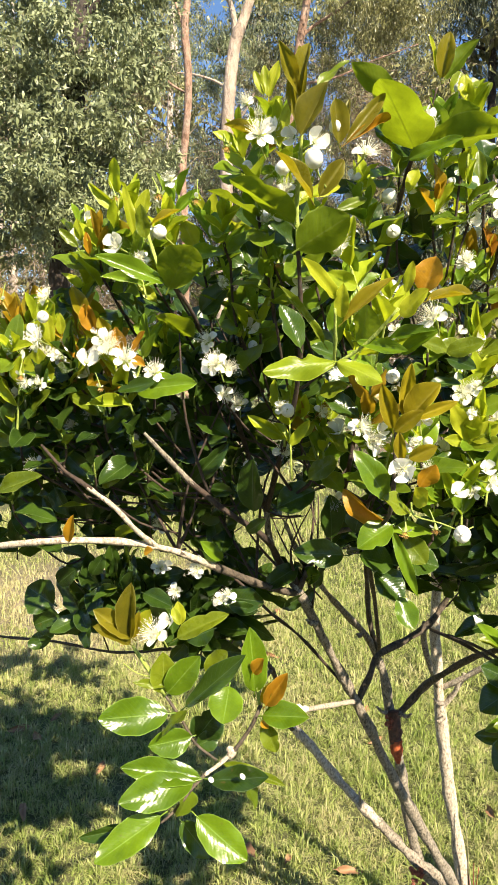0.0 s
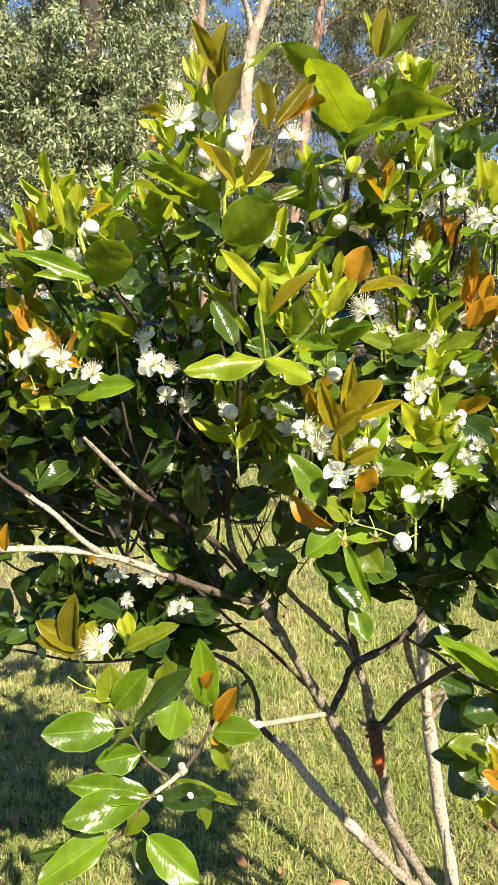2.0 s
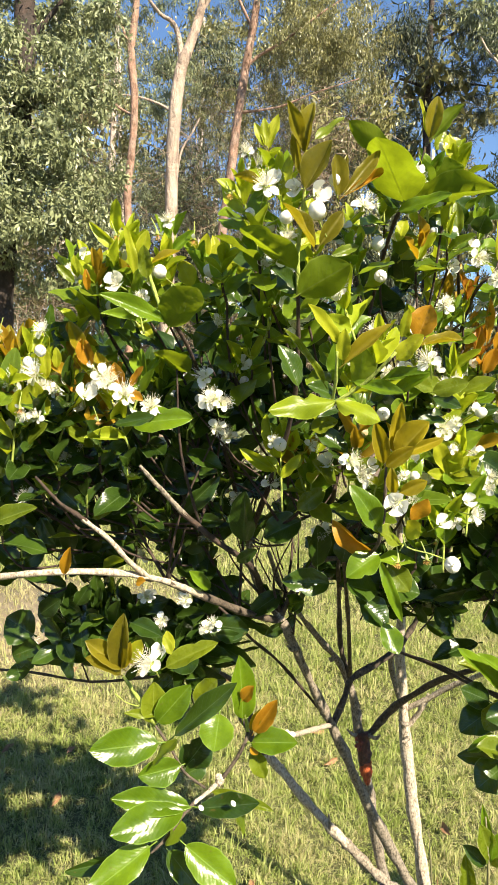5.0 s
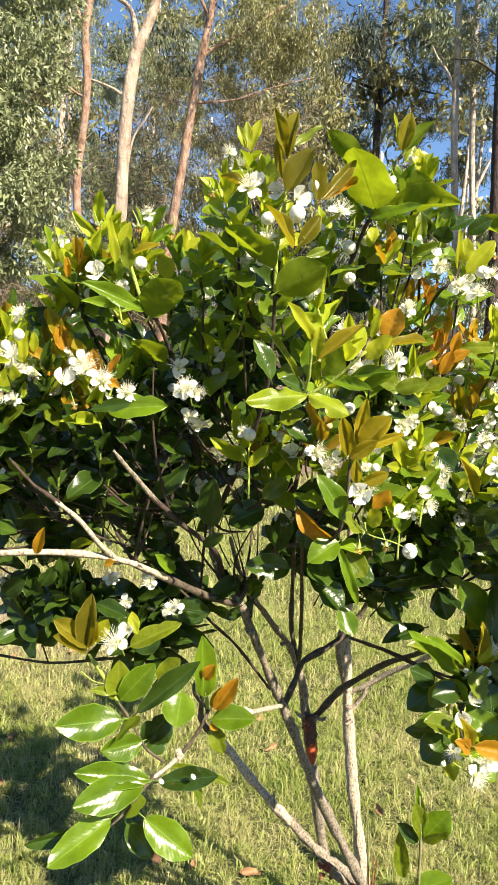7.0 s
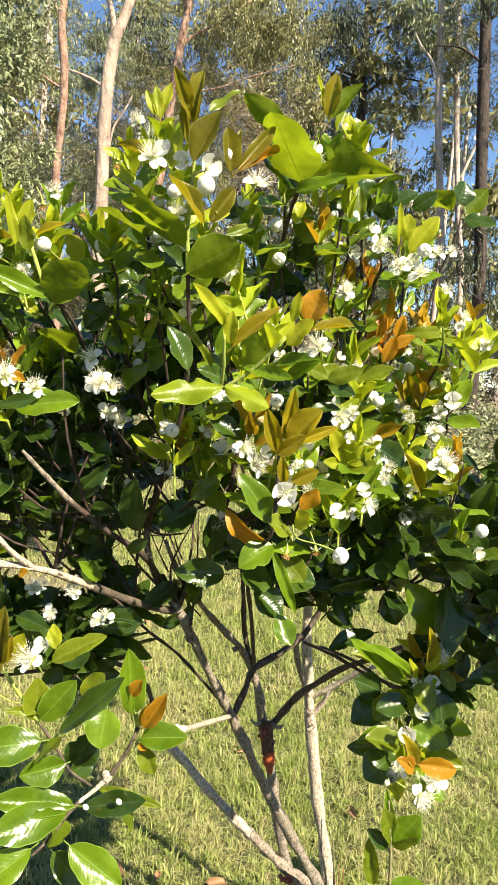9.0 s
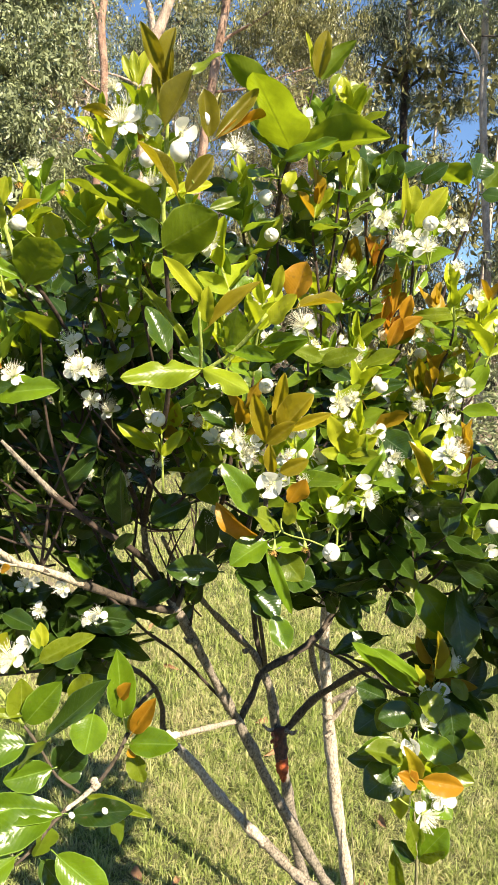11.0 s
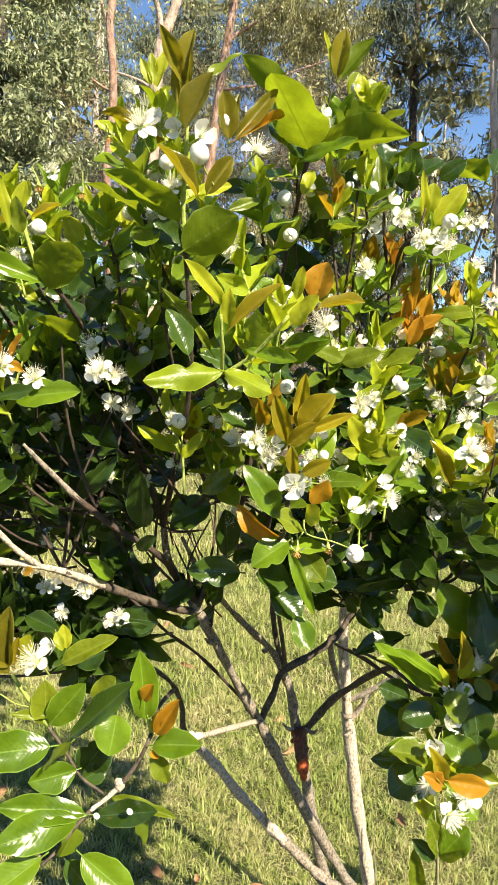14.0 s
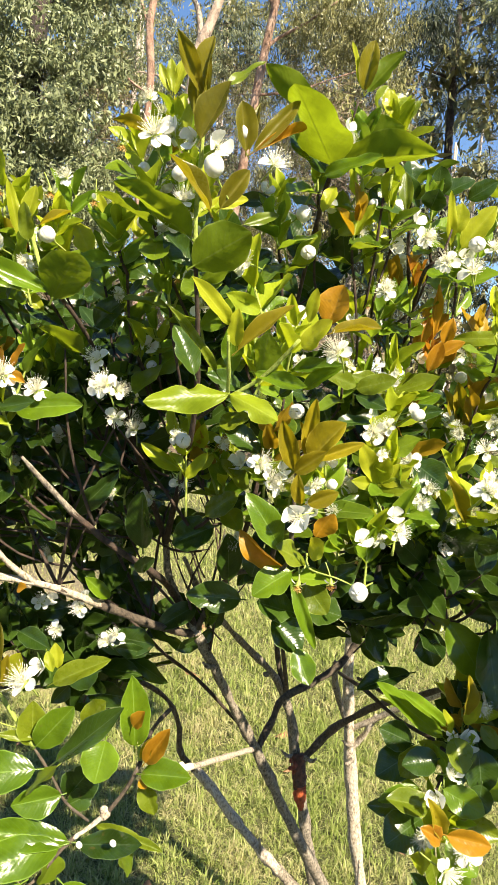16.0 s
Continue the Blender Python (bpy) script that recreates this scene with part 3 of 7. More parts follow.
gum_tree('spreading dark tree with fine needle-like foliage', 'gum_dark',
    [(6.55, 24.0, -0.1, 0.169), (6.55, 24.0, 4.62, 0.135), (6.44, 24.0, 6.88, 0.137), (6.37, 24.0, 8.73, 0.139), (6.3, 24.0, 10.55, 0.124), (6.23, 24.0, 12.35, 0.109), (6.25, 24.0, 14.13, 0.093), (6.01, 24.0, 16.72, 0.068)],
    [[(6.26, 24.0, 10.91, 0.062), (7.28, 24.0, 11.59, 0.045), (8.47, 24.0, 11.56, 0.028)], [(6.22, 24.0, 11.99, 0.063), (5.43, 24.0, 12.59, 0.045), (4.85, 24.0, 12.69, 0.027)], [(6.19, 24.0, 12.7, 0.055), (7.49, 24.0, 13.42, 0.047), (8.65, 24.0, 13.68, 0.028)], [(6.21, 24.0, 11.45, 0.054), (5.32, 24.0, 11.69, 0.045)], [(6.17, 24.0, 13.41, 0.046), (7.4, 24.0, 14.3, 0.038)]],
    [(6.54, 24.0, 13.11, 2.39, 2, 1.3), (6.5, 24.0, 11.48, 2.54, 2, 1.16), (8.13, 24.0, 10.97, 1.28, 2, 1.5), (5.08, 24.0, 10.03, 1.23, 2, 1.23), (7.12, 24.0, 15.15, 2.7, 2, 1.35)], [4200, 4200, 2000, 1500, 2600], DARK_NEEDLE, 0.24, 0.04, 0.5, 10)

# farther wood: thin trunks and crowns that fill the distance, and low growth at its edge
def far_wood():
    rng = random.Random(11)
    verts, faces = [], []
    for k in range(70):
        y = rng.uniform(24, 46)
        x = rng.uniform(-0.75, 0.85) * y
        r, h = rng.uniform(0.06, 0.16), rng.uniform(8, 16)
        lean = rng.uniform(-0.06, 0.06)
        v, f = tube([(x, y, -0.1, r * 1.2), (x + lean * h * 0.4, y, h * 0.4, r), (x + lean * h, y, h, r * 0.4)], 6, 0.05, k)
        faces += [tuple(i + len(verts) for i in q) for q in f]
        verts += v
    ob = new("far_trunks", mesh_from("far_trunks", verts, faces, smooth=True))
    ob.data.materials.append(BARK["gum_grey"])
    tagged(ob, "many thin pale gum trunks deep in the wood", "tree trunks", kind="stuff")
    for name, mat, count, lo, hi, size, slim, low, label in (("far_wood", OLIVE_GUM, 185, -0.62, 0.18, 0.185, 0.14, 1.0, "distant gum crowns with sky showing between them"), ("far_dark_wood", DARK_NEEDLE, 100, -0.10, 0.80, 0.30, 0.075, 0.5, "dark fine-leaved crowns far off in the wood"), ("far_bright_wood", EUCALYPT, 60, -0.62, 0.72, 0.17, 0.14, 2.0, "sunlit grey-green gum crowns in the distance")):
        blobs, per = [], []
        for k in range(count):
            y = rng.uniform(18, 46)
            x = rng.uniform(lo, hi) * y
            z = rng.uniform(low, 0.5 * y + 1.0)
            s = rng.uniform(0.9, 2.2) * (0.6 + y / 60)
            blobs.append((x, y, z, s, s, s * rng.uniform(0.5, 0.9)))
            per.append(1000)
        ob = new(name, leaf_cloud(name, blobs, per, size, slim, 0.9, 21, 0.62, 190))
        ob.data.materials.append(mat)
        tagged(ob, label, "woods", kind="stuff")
    blobs, per = [], []
    for k in range(80):
        y = rng.uniform(9.5, 20)
        x = rng.uniform(-0.7, 0.8) * y
        s = rng.uniform(0.5, 1.3)
        blobs.append((x, y, s * 0.7, s * 1.3, s, s))
        per.append(460)
    ob = new("undergrowth", leaf_cloud("undergrowth", blobs, per, 0.13, 0.14, 0.2, 31, 0.35))
    ob.data.materials.append(EUCALYPT)
    tagged(ob, "grey-green bushes at the edge of the wood", "undergrowth", kind="stuff")
    blobs, per = [], []
    for k in range(130):
        y = rng.uniform(22, 46)
        x = rng.uniform(-0.6, 0.82) * y
        s = rng.uniform(0.9, 1.8)
        blobs.append((x, y, rng.uniform(0.5, 0.15 * y), s * 1.4, s, s))
        per.append(600)
    for k in range(105):
        y = rng.uniform(36, 58)
        x = rng.uniform(-0.62, 0.34) * y
        s = rng.uniform(2.0, 3.4)
        blobs.append((x, y, rng.uniform(2.0, 0.5 * y), s, s, s * 0.8))
        per.append(1000)
    ob = new("far_scrub", leaf_cloud("far_scrub", blobs, per, 0.235, 0.13, 0.5, 61, 0.55, 160))
    ob.data.materials.append(SCRUB)
    tagged(ob, "dull brown-green foliage filling the depth of the wood", "woods", kind="stuff")
    blobs, per = [], []
    for k in range(70):
        y = rng.uniform(13, 26)
        x = rng.uniform(-0.5, 0.20) * y
        blobs.append((x, y, rng.uniform(1.0, 0.46 * y), 1.2, 1.0, 1.2))
        per.append(380)
    ob = new("bare_twigs", leaf_cloud("bare_twigs", blobs, per, 0.6, 0.009, 0.1, 51, 0.9))
    ob.data.materials.append(TWIGGY)
    tagged(ob, "haze of bare brown twigs between the gum trunks", "twigs", kind="stuff")
    # wood added round the lawn, beside and behind the viewer, blocking low sky light
    blobs, per = [], []
    for k in range(150):
        a = rng.uniform(0.2, 2 * math.pi - 0.2) + math.pi / 2
        d = rng.uniform(24, 34)
        s = rng.uniform(2.0, 3.2)
        blobs.append((d * math.cos(a), d * math.sin(a), rng.uniform(1.5, 13.0), s * 1.4, s, s))
        per.append(380)
    ob = new("added_wood_around", leaf_cloud("added_wood_around", blobs, per, 0.5, 0.16, 0.8, 41, 1.0))
    ob.data.materials.append(OLIVE_GUM)
    tagged(ob, "gum wood added round the rest of the lawn, mostly out of view", "woods", kind="stuff")


far_wood()

# ---- the flowering shrub ----
def leaf_template(fold, droop, wave, twist, seed=0):
    """A pointed oval leaf of length 1 along y and width 1 across x, with its stalk: vertices, faces and u, v."""
    rnd = random.Random(seed)
    stations = (0.0, 0.05, 0.15, 0.29, 0.45, 0.61, 0.76, 0.88, 0.96, 1.0)
    widths = (0.02, 0.17, 0.345, 0.465, 0.50, 0.472, 0.385, 0.255, 0.105, 0.0)
    verts, uvs, rows = [], [], []
    for s, w in zip(stations, widths):
        row = []
        cols = (-1, -0.5, 0, 0.5, 1) if w > 0 else (0,)
        turn = twist * (s - 0.3)
        for c in cols:
            x = c * w * (1 + 0.05 * rnd.uniform(-1, 1))
            z = fold * abs(c) * w - droop * s * s + wave * abs(c) * math.sin(9 * s + 2 * c + seed) * 0.24 * w - 0.18 * w * max(0.0, abs(c) - 0.5)
            row.append(len(verts))
            verts.append((x * math.cos(turn), s, z + x * math.sin(turn)))
            uvs.append((s, 0.5 + 0.5 * c))
        rows.append(row)
    faces = []
    for a, b in zip(rows, rows[1:]):
        if len(b) == 5:
            faces += [(a[i], a[i + 1], b[i + 1], b[i]) for i in range(4)]
        else:
            faces += [(a[i], a[i + 1], b[0]) for i in range(4)]
    k = len(verts)
    verts += [(-0.035, -0.10, -0.02), (0.035, -0.10, -0.02), (0.03, 0.03, 0.005), (-0.03, 0.03, 0.005)]
    uvs += [(0.0, 0.5)] * 4
    faces.append((k, k + 1, k + 2, k + 3))
    return verts, faces, uvs


SHAPES = [leaf_template(0.30, 0.06, 0.5, 0.1, 1), leaf_template(0.38, 0.10, 0.8, -0.2, 2), leaf_template(0.18, 0.02, 1.0, 0.25, 3), leaf_template(0.36, 0.12, 0.6, 0.0, 4), leaf_template(0.25, -0.08, 0.8, -0.1, 5)]
YOUNG = [leaf_template(0.60, -0.06, 0.6, 0.2, 6), leaf_template(0.80, 0.05, 0.8, -0.3, 7), leaf_template(0.45, -0.12, 1.0, 0.1, 8)]


def fine_leaf(fold, droop, wave, twist, seed=0, bite=0.0, slim=1.0):
    """The same leaf with a smooth rounded outline, a sunk midrib, raised quilting between the side veins and, if asked, a bitten edge."""
    rnd = random.Random(seed)
    n, cols = 17, (-1.0, -0.72, -0.38, 0.0, 0.38, 0.72, 1.0)
    verts, uvs, rows = [], [], []
    phase = rnd.uniform(0, 6.28)
    bitten, where = rnd.choice((-1, 1)), rnd.uniform(0.4, 0.75)
    for k in range(n + 1):
        s = k / n
        w = 0.5 * max(0.0, math.sin(math.pi * s ** 0.97)) ** 0.62 * (1 - 0.12 * max(0.0, s - 0.8) / 0.2) * slim
        w = max(w, 0.012)
        turn = twist * (s - 0.3)
        row = []
        for c in cols:
            edge = abs(c)
            x = c * w
            if bite and c * bitten > 0:
                x *= 1 - bite * math.exp(-(((s - where) / 0.07) ** 2)) * edge
            x *= 1 + 0.03 * math.sin(23 * s + 3 * c + phase) * edge
            z = fold * edge * w * (1.15 - 0.45 * edge) - droop * s * s
            z += wave * 0.10 * w * edge ** 2 * math.sin(8.5 * s + 1.3 * c + phase)
            z += 0.012 * math.sin(34 * (s - 0.25 * edge) + phase) * (edge < 0.9) * (edge > 0.1) * min(1.0, 6 * w)
            row.append(len(verts))
            verts.append((x * math.cos(turn), s, z + x * math.sin(turn)))
            uvs.append((s, 0.5 + 0.5 * c))
        rows.append(row)
    faces = [(a[i], a[i + 1], b[i + 1], b[i]) for a, b in zip(rows, rows[1:]) for i in range(len(cols) - 1)]
    stalk, _ = tube([(0, -0.11, -0.025, 0.028), (0, -0.04, -0.012, 0.024), (0, 0.04, 0.0, 0.014)], 5)
    o = len(verts)
    verts += [tuple(v) for v in stalk]
    uvs += [(0.0, 0.5)] * len(stalk)
    faces += [tuple(i + o for i in f) for f in _]
    return verts, faces, uvs


FINE = [fine_leaf(0.34, 0.08, 0.9, 0.12, 1), fine_leaf(0.46, 0.14, 1.3, -0.25, 2), fine_leaf(0.20, 0.03, 1.6, 0.28, 3), fine_leaf(0.40, 0.18, 1.0, 0.05, 4, 0.3), fine_leaf(0.30, -0.10, 1.4, -0.15, 5, 0.0, 0.92)]
FINE_CURLED = [fine_leaf(0.34, 0.36, 1.2, 0.3, 9), fine_leaf(0.42, 0.30, 1.5, -0.35, 10, 0.7)]
FINE_LOBED = [fine_leaf(-0.30, 0.20, 2.2, 0.2, 12, 0.55), fine_leaf(-0.25, 0.16, 2.6, -0.2, 15, 0.5)]
FINE_YOUNG = [fine_leaf(0.70, -0.08, 0.9, 0.25, 6), fine_leaf(0.90, 0.08, 1.3, -0.35, 7), fine_leaf(0.50, -0.16, 1.5, 0.12, 8)]
LEAF_MESH = {}


def leaf_mesh(kind, k):
    if (kind, k) not in LEAF_MESH:
        shapes = FINE_YOUNG if kind in "bow" else FINE_CURLED if kind == "c" else FINE_LOBED if kind == "l" else FINE
        v, f, uv = shapes[k % len(shapes)]
        me = mesh_from("leaf", v, f, uv, True)
        me.materials.append(LEAF["v" if kind in "cs" else kind])
        LEAF_MESH[kind, k] = me
    return LEAF_MESH[kind, k]


FRONT = Vector((0, -0.85, 0.53)).normalized()
ABOVE = Vector((0.42, 0.42, 0.80)).normalized()
GLINT = Vector((0.34, -0.72, 0.60)).normalized()


def leaf_pose(base, tip, width, roll, below=False, glint=False):
    """The pose of a leaf from base to tip whose face is turned by roll degrees from the open, lit side, or, below, from the sky."""
    base, tip = Vector(base), Vector(tip)
    axis = (tip - base).normalized()
    face = ABOVE if below else GLINT if glint else FRONT
    n = (face - axis * face.dot(axis)).normalized()
    a = radians(roll)
    n = n * math.cos(a) + axis.cross(n) * math.sin(a)
    if below:
        width /= max(0.86, abs(n.y))
    side = axis.cross(n)
    length = (tip - base).length
    m = Matrix((side * width, axis * length, n * (0.5 * length + 0.5 * width))).transposed().to_4x4()
    m.translation = base
    return m


leaf_count = 0


def spray(parent, leaves):
    global leaf_count
    for x, y, z, u, v, w, width, roll, kind in leaves:
        leaf_count += 1
        part("leaf", leaf_mesh(kind, (leaf_count * 7) % 5), None, parent, m=leaf_pose((x, y, z), (u, v, w), width, roll, kind == "u", kind == "s"))


def stem(parent, kind, points, name=""):
    global leaf_count
    leaf_count += 1
    thick = points[0][3] > 0.006
    me = mesh_from("stem", *tube(points, 12 if thick else 7, 0.19 if thick else 0.14, leaf_count), smooth=True)
    return part(name or ("stem" if thick else "twig"), me, BARK[kind], parent)


# flowers: four white petals round a brush of fine stamens
def petal_rows(r, cup, n=4, wide=0.62):
    verts, faces = [], []
    for q in range(n):
        a = 2 * math.pi * q / n + 0.2 * (q % 2)
        k = len(verts)
        for s, w in ((0.08, 0.10), (0.4, 0.34), (0.72, 0.5), (0.93, 0.34), (1.0, 0.08)):
            lift = cup * s - 0.35 * cup * s * s
            for c in (-1, 0, 1):
                x, y = s * math.cos(lift), c * w * wide
                z = s * math.sin(lift) + 0.16 * abs(c) * w
                verts.append((r * (x * math.cos(a) - y * math.sin(a)), r * (x * math.sin(a) + y * math.cos(a)), r * z))
        for i in range(4):
            for j in range(2):
                b = k + 3 * i + j
                faces.append((b, b + 1, b + 4, b + 3))
    return verts, faces


def ragged_petals(r, seed, n=4):
    """Petals that have opened unevenly: each with its own lift, length and notch, one of them folded back."""
    rnd = random.Random(seed)
    verts, faces = [], []
    for q in range(n):
        a = 2 * math.pi * q / n + rnd.uniform(-0.3, 0.3)
        cup, long, wide, k = rnd.choice((-0.5, 0.1, 0.5, 0.9)) + rnd.uniform(-0.2, 0.2), rnd.uniform(0.75, 1.1), rnd.uniform(0.62, 0.95), len(verts)
        for s, w in ((0.06, 0.08), (0.3, 0.30), (0.58, 0.46), (0.82, 0.44), (0.95, 0.28), (1.0, 0.10)):
            lift = cup * s - 0.4 * cup * s * s
            for c in (-1, -0.5, 0, 0.5, 1):
                x = long * s * math.cos(lift) * (1 - 0.06 * (s > 0.9) * (abs(c) < 0.3))
                y = c * w * wide * long
                z = long * s * math.sin(lift) + 0.30 * c * c * w * wide + 0.04 * math.sin(9 * c + 5 * s + q)
                verts.append((r * (x * math.cos(a) - y * math.sin(a)), r * (x * math.sin(a) + y * math.cos(a)), r * z))
        faces += [(k + 5 * i + j, k + 5 * i + j + 1, k + 5 * i + j + 6, k + 5 * i + j + 5) for i in range(5) for j in range(4)]
    return verts, faces


def stamen_rows(r, n, spread, seed):
    rnd = random.Random(seed)
    verts, faces = [], []
    for i in range(n):
        a, t = rnd.uniform(0, 2 * math.pi), spread * math.sqrt(rnd.random())
        d = Vector((math.sin(t) * math.cos(a), math.sin(t) * math.sin(a), math.cos(t)))
        side = d.orthogonal().normalized()
        other = d.cross(side)
        ln, w = r * rnd.uniform(0.6, 1.05), 0.00017
        k = len(verts)
        tip = d * ln + Vector((0, 0, 0.1 * ln)) * rnd.uniform(-1, 1)
        ball = 0.00046
        for c in (0.0, 2.1, 4.2):
            o = side * math.cos(c) + other * math.sin(c)
            verts += [o * w, tip + o * w * 0.7, tip + d * ball * 0.6 + o * ball]
        verts.append(tip + d * ball * 1.8)
        for p, q in ((0, 3), (3, 6), (6, 0)):
            faces += [(k + p, k + q, k + q + 1, k + p + 1), (k + p + 1, k + q + 1, k + q + 2, k + p + 2), (k + p + 2, k + q + 2, k + 9)]
    return verts, faces


def ball_rows(r, squash, n=10, m=7, z0=0.0):
    verts = [(r * math.sin(math.pi * j / m) * math.cos(2 * math.pi * i / n), r * math.sin(math.pi * j / m) * math.sin(2 * math.pi * i / n), z0 - squash * r * math.cos(math.pi * j / m)) for j in range(m + 1) for i in range(n)]
    faces = [(j * n + i, j * n + (i + 1) % n, (j + 1) * n + (i + 1) % n, (j + 1) * n + i) for j in range(m) for i in range(n)]
    return verts, faces


def calyx_rows(ped):
    v, f = tube([(0, 0, 0.001, 0.0032), (0, 0, -0.003, 0.0026), (0.0005, 0, -0.007, 0.0012), (0.003, 0.001, -ped * 0.6, 0.0009), (0.007, 0.002, -ped, 0.0008)], 6)
    pv, pf = petal_rows(0.007, 0.5, 4, 0.6)
    return list(v) + [Vector(p) for p in pv], list(f) + [tuple(i + len(v) for i in q) for q in pf]


FLOWER_MESH = {}
for shape, (rows, stamens, mat) in {"open": (ragged_petals(0.0155, 21), stamen_rows(0.0170, 105, 1.15, 3), STAMEN), "loose": (ragged_petals(0.0145, 25, 5), stamen_rows(0.0185, 105, 0.95, 13), STAMEN), "drooping": (ragged_petals(0.0160, 32, 3), stamen_rows(0.0165, 100, 1.3, 23), STAMEN), "cup": (petal_rows(0.0175, 1.25, 4, 0.85), stamen_rows(0.0125, 55, 0.7, 5), STAMEN), "spent": (petal_rows(0.0100, -0.8, 2), stamen_rows(0.0085, 40, 0.9, 7), DRY_STAMEN)}.items():
    FLOWER_MESH[shape] = (mesh_from("flower", *rows, smooth=True), mesh_from("stamen_brush", *stamens), mesh_from("calyx", *calyx_rows(0.026), smooth=True))
    FLOWER_MESH[shape][0].materials.append(PETAL)
    FLOWER_MESH[shape][1].materials.append(mat)
    FLOWER_MESH[shape][2].materials.append(CALYX)
def bud_rows():
    """A globe of four cupped petals that lap over one another."""
    verts, faces = [], []
    for q in range(4):
        a0, r, k = q * math.pi / 2 + 0.25 * (q % 2), 0.0092 * (1.0 + 0.05 * (q % 2)), len(verts)
        for i in range(8):
            b = math.pi * (0.04 + 0.93 * i / 7)
            half = 1.45 * (1 - (i / 7) ** 4 * 0.75)
            for j in range(7):
                a = a0 + half * (j / 3 - 1)
                rr = r * (1 + 0.05 * math.cos(3 * (j / 3 - 1)) - 0.03 * i / 7)
                verts.append((rr * math.sin(b) * math.cos(a), rr * math.sin(b) * math.sin(a), 0.0085 - 1.08 * rr * math.cos(b)))
        faces += [(k + 7 * i + j, k + 7 * i + j + 1, k + 7 * i + j + 8, k + 7 * i + j + 7) for i in range(7) for j in range(6)]
    return verts, faces


FLOWER_MESH["bud"] = (mesh_from("flower_bud", *bud_rows(), smooth=True), None, mesh_from("calyx", *calyx_rows(0.030), smooth=True))
FLOWER_MESH["bud"][0].materials.append(PETAL)
FLOWER_MESH["bud"][2].materials.append(CALYX)
flower_dice = random.Random(17)


def blossom(parent, at, size, shape):
    d = Vector((flower_dice.uniform(-0.7, 0.7), -0.75, flower_dice.uniform(-0.15, 0.8))).normalized()
    if shape == "spent":
        d = Vector((flower_dice.uniform(-0.3, 0.3), -0.3, -0.9)).normalized()
    m = Matrix.Translation(at) @ d.to_track_quat("Z", "Y").to_matrix().to_4x4() @ pose(0, 0, 0, 0, 0, flower_dice.uniform(0, 360)) @ Matrix.Scale(size, 4)
    petals, stamens, calyx = FLOWER_MESH[flower_dice.choice(("open", "loose", "drooping")) if shape == "open" else shape]
    label = {"open": "open white flower with a brush of stamens", "cup": "half-open cupped white flower", "bud": "round white flower bud", "spent": "spent flower with dry orange stamens"}[shape]
    ob = part("flower_bud" if shape == "bud" else "flower", petals, None, parent, label, m)
    for name, me in (("stamen_brush", stamens), ("calyx", calyx)):
        if me is not None:
            c = new(name, me)
            c.parent = ob


shrub = thing("flowering_shrub", (0.56, 1.55, 0.0), "multi-stemmed fruit shrub with glossy leaves and white flowers on a lawn", "shrub")
stem(shrub, 'bark', [(0.549, 1.525, -0.03, 0.0188), (0.513, 1.5, 0.223, 0.015), (0.458, 1.46, 0.352, 0.0132), (0.378, 1.41, 0.502, 0.0119), (0.304, 1.36, 0.646, 0.0112), (0.248, 1.31, 0.767, 0.0103), (0.208, 1.28, 0.853, 0.0094), (0.165, 1.24, 0.94, 0.0081), (0.119, 1.19, 1.042, 0.0075), (0.085, 1.16, 1.11, 0.0072), (0.054, 1.19, 1.148, 0.0063), (0.031, 1.2, 1.191, 0.006), (0.024, 1.18, 1.251, 0.0056)])
stem(shrub, 'twig', [(0.024, 1.18, 1.251, 0.0056), (0.038, 1.1, 1.319, 0.0046), (0.052, 1.03, 1.382, 0.0043), (0.065, 0.96, 1.454, 0.004), (0.07, 0.9, 1.523, 0.0034), (0.068, 0.87, 1.579, 0.0031), (0.062, 0.84, 1.644, 0.0028)])
stem(shrub, 'green', [(0.062, 0.84, 1.643, 0.003), (0.059, 0.83, 1.702, 0.0026), (0.062, 0.81, 1.761, 0.0022), (0.061, 0.8, 1.81, 0.0014)])
stem(shrub, 'bark', [(0.54, 1.565, -0.03, 0.0169), (0.495, 1.58, 0.214, 0.0136), (0.409, 1.55, 0.314, 0.0126), (0.36, 1.52, 0.496, 0.012), (0.328, 1.5, 0.643, 0.0114), (0.305, 1.49, 0.738, 0.0105), (0.286, 1.48, 0.83, 0.0087), (0.247, 1.46, 0.914, 0.0072), (0.195, 1.4, 0.985, 0.006), (0.13, 1.3, 1.08, 0.0051), (0.087, 1.22, 1.157, 0.0042), (0.058, 1.15, 1.234, 0.0036)])
# rear stem: pale bark, part lichen, part sunlight put into the colour
stem(shrub, 'pale', [(0.566, 1.64, -0.03, 0.0182), (0.524, 1.64, 0.274, 0.0147), (0.493, 1.64, 0.423, 0.0142), (0.467, 1.635, 0.572, 0.0137), (0.446, 1.63, 0.719, 0.0131), (0.429, 1.63, 0.86, 0.012), (0.424, 1.62, 0.989, 0.0098)])
stem(shrub, 'pale', [(0.424, 1.62, 0.986, 0.0109), (0.396, 1.57, 1.189, 0.0081), (0.374, 1.52, 1.373, 0.0068), (0.355, 1.48, 1.543, 0.0056), (0.353, 1.45, 1.646, 0.0043), (0.374, 1.42, 1.732, 0.0031)])
# low stem: dark bark for its shaded length, then pale for the sunlit one
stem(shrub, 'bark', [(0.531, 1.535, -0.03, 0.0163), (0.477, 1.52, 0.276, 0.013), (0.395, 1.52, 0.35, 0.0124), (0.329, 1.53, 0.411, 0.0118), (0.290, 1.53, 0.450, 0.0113)])
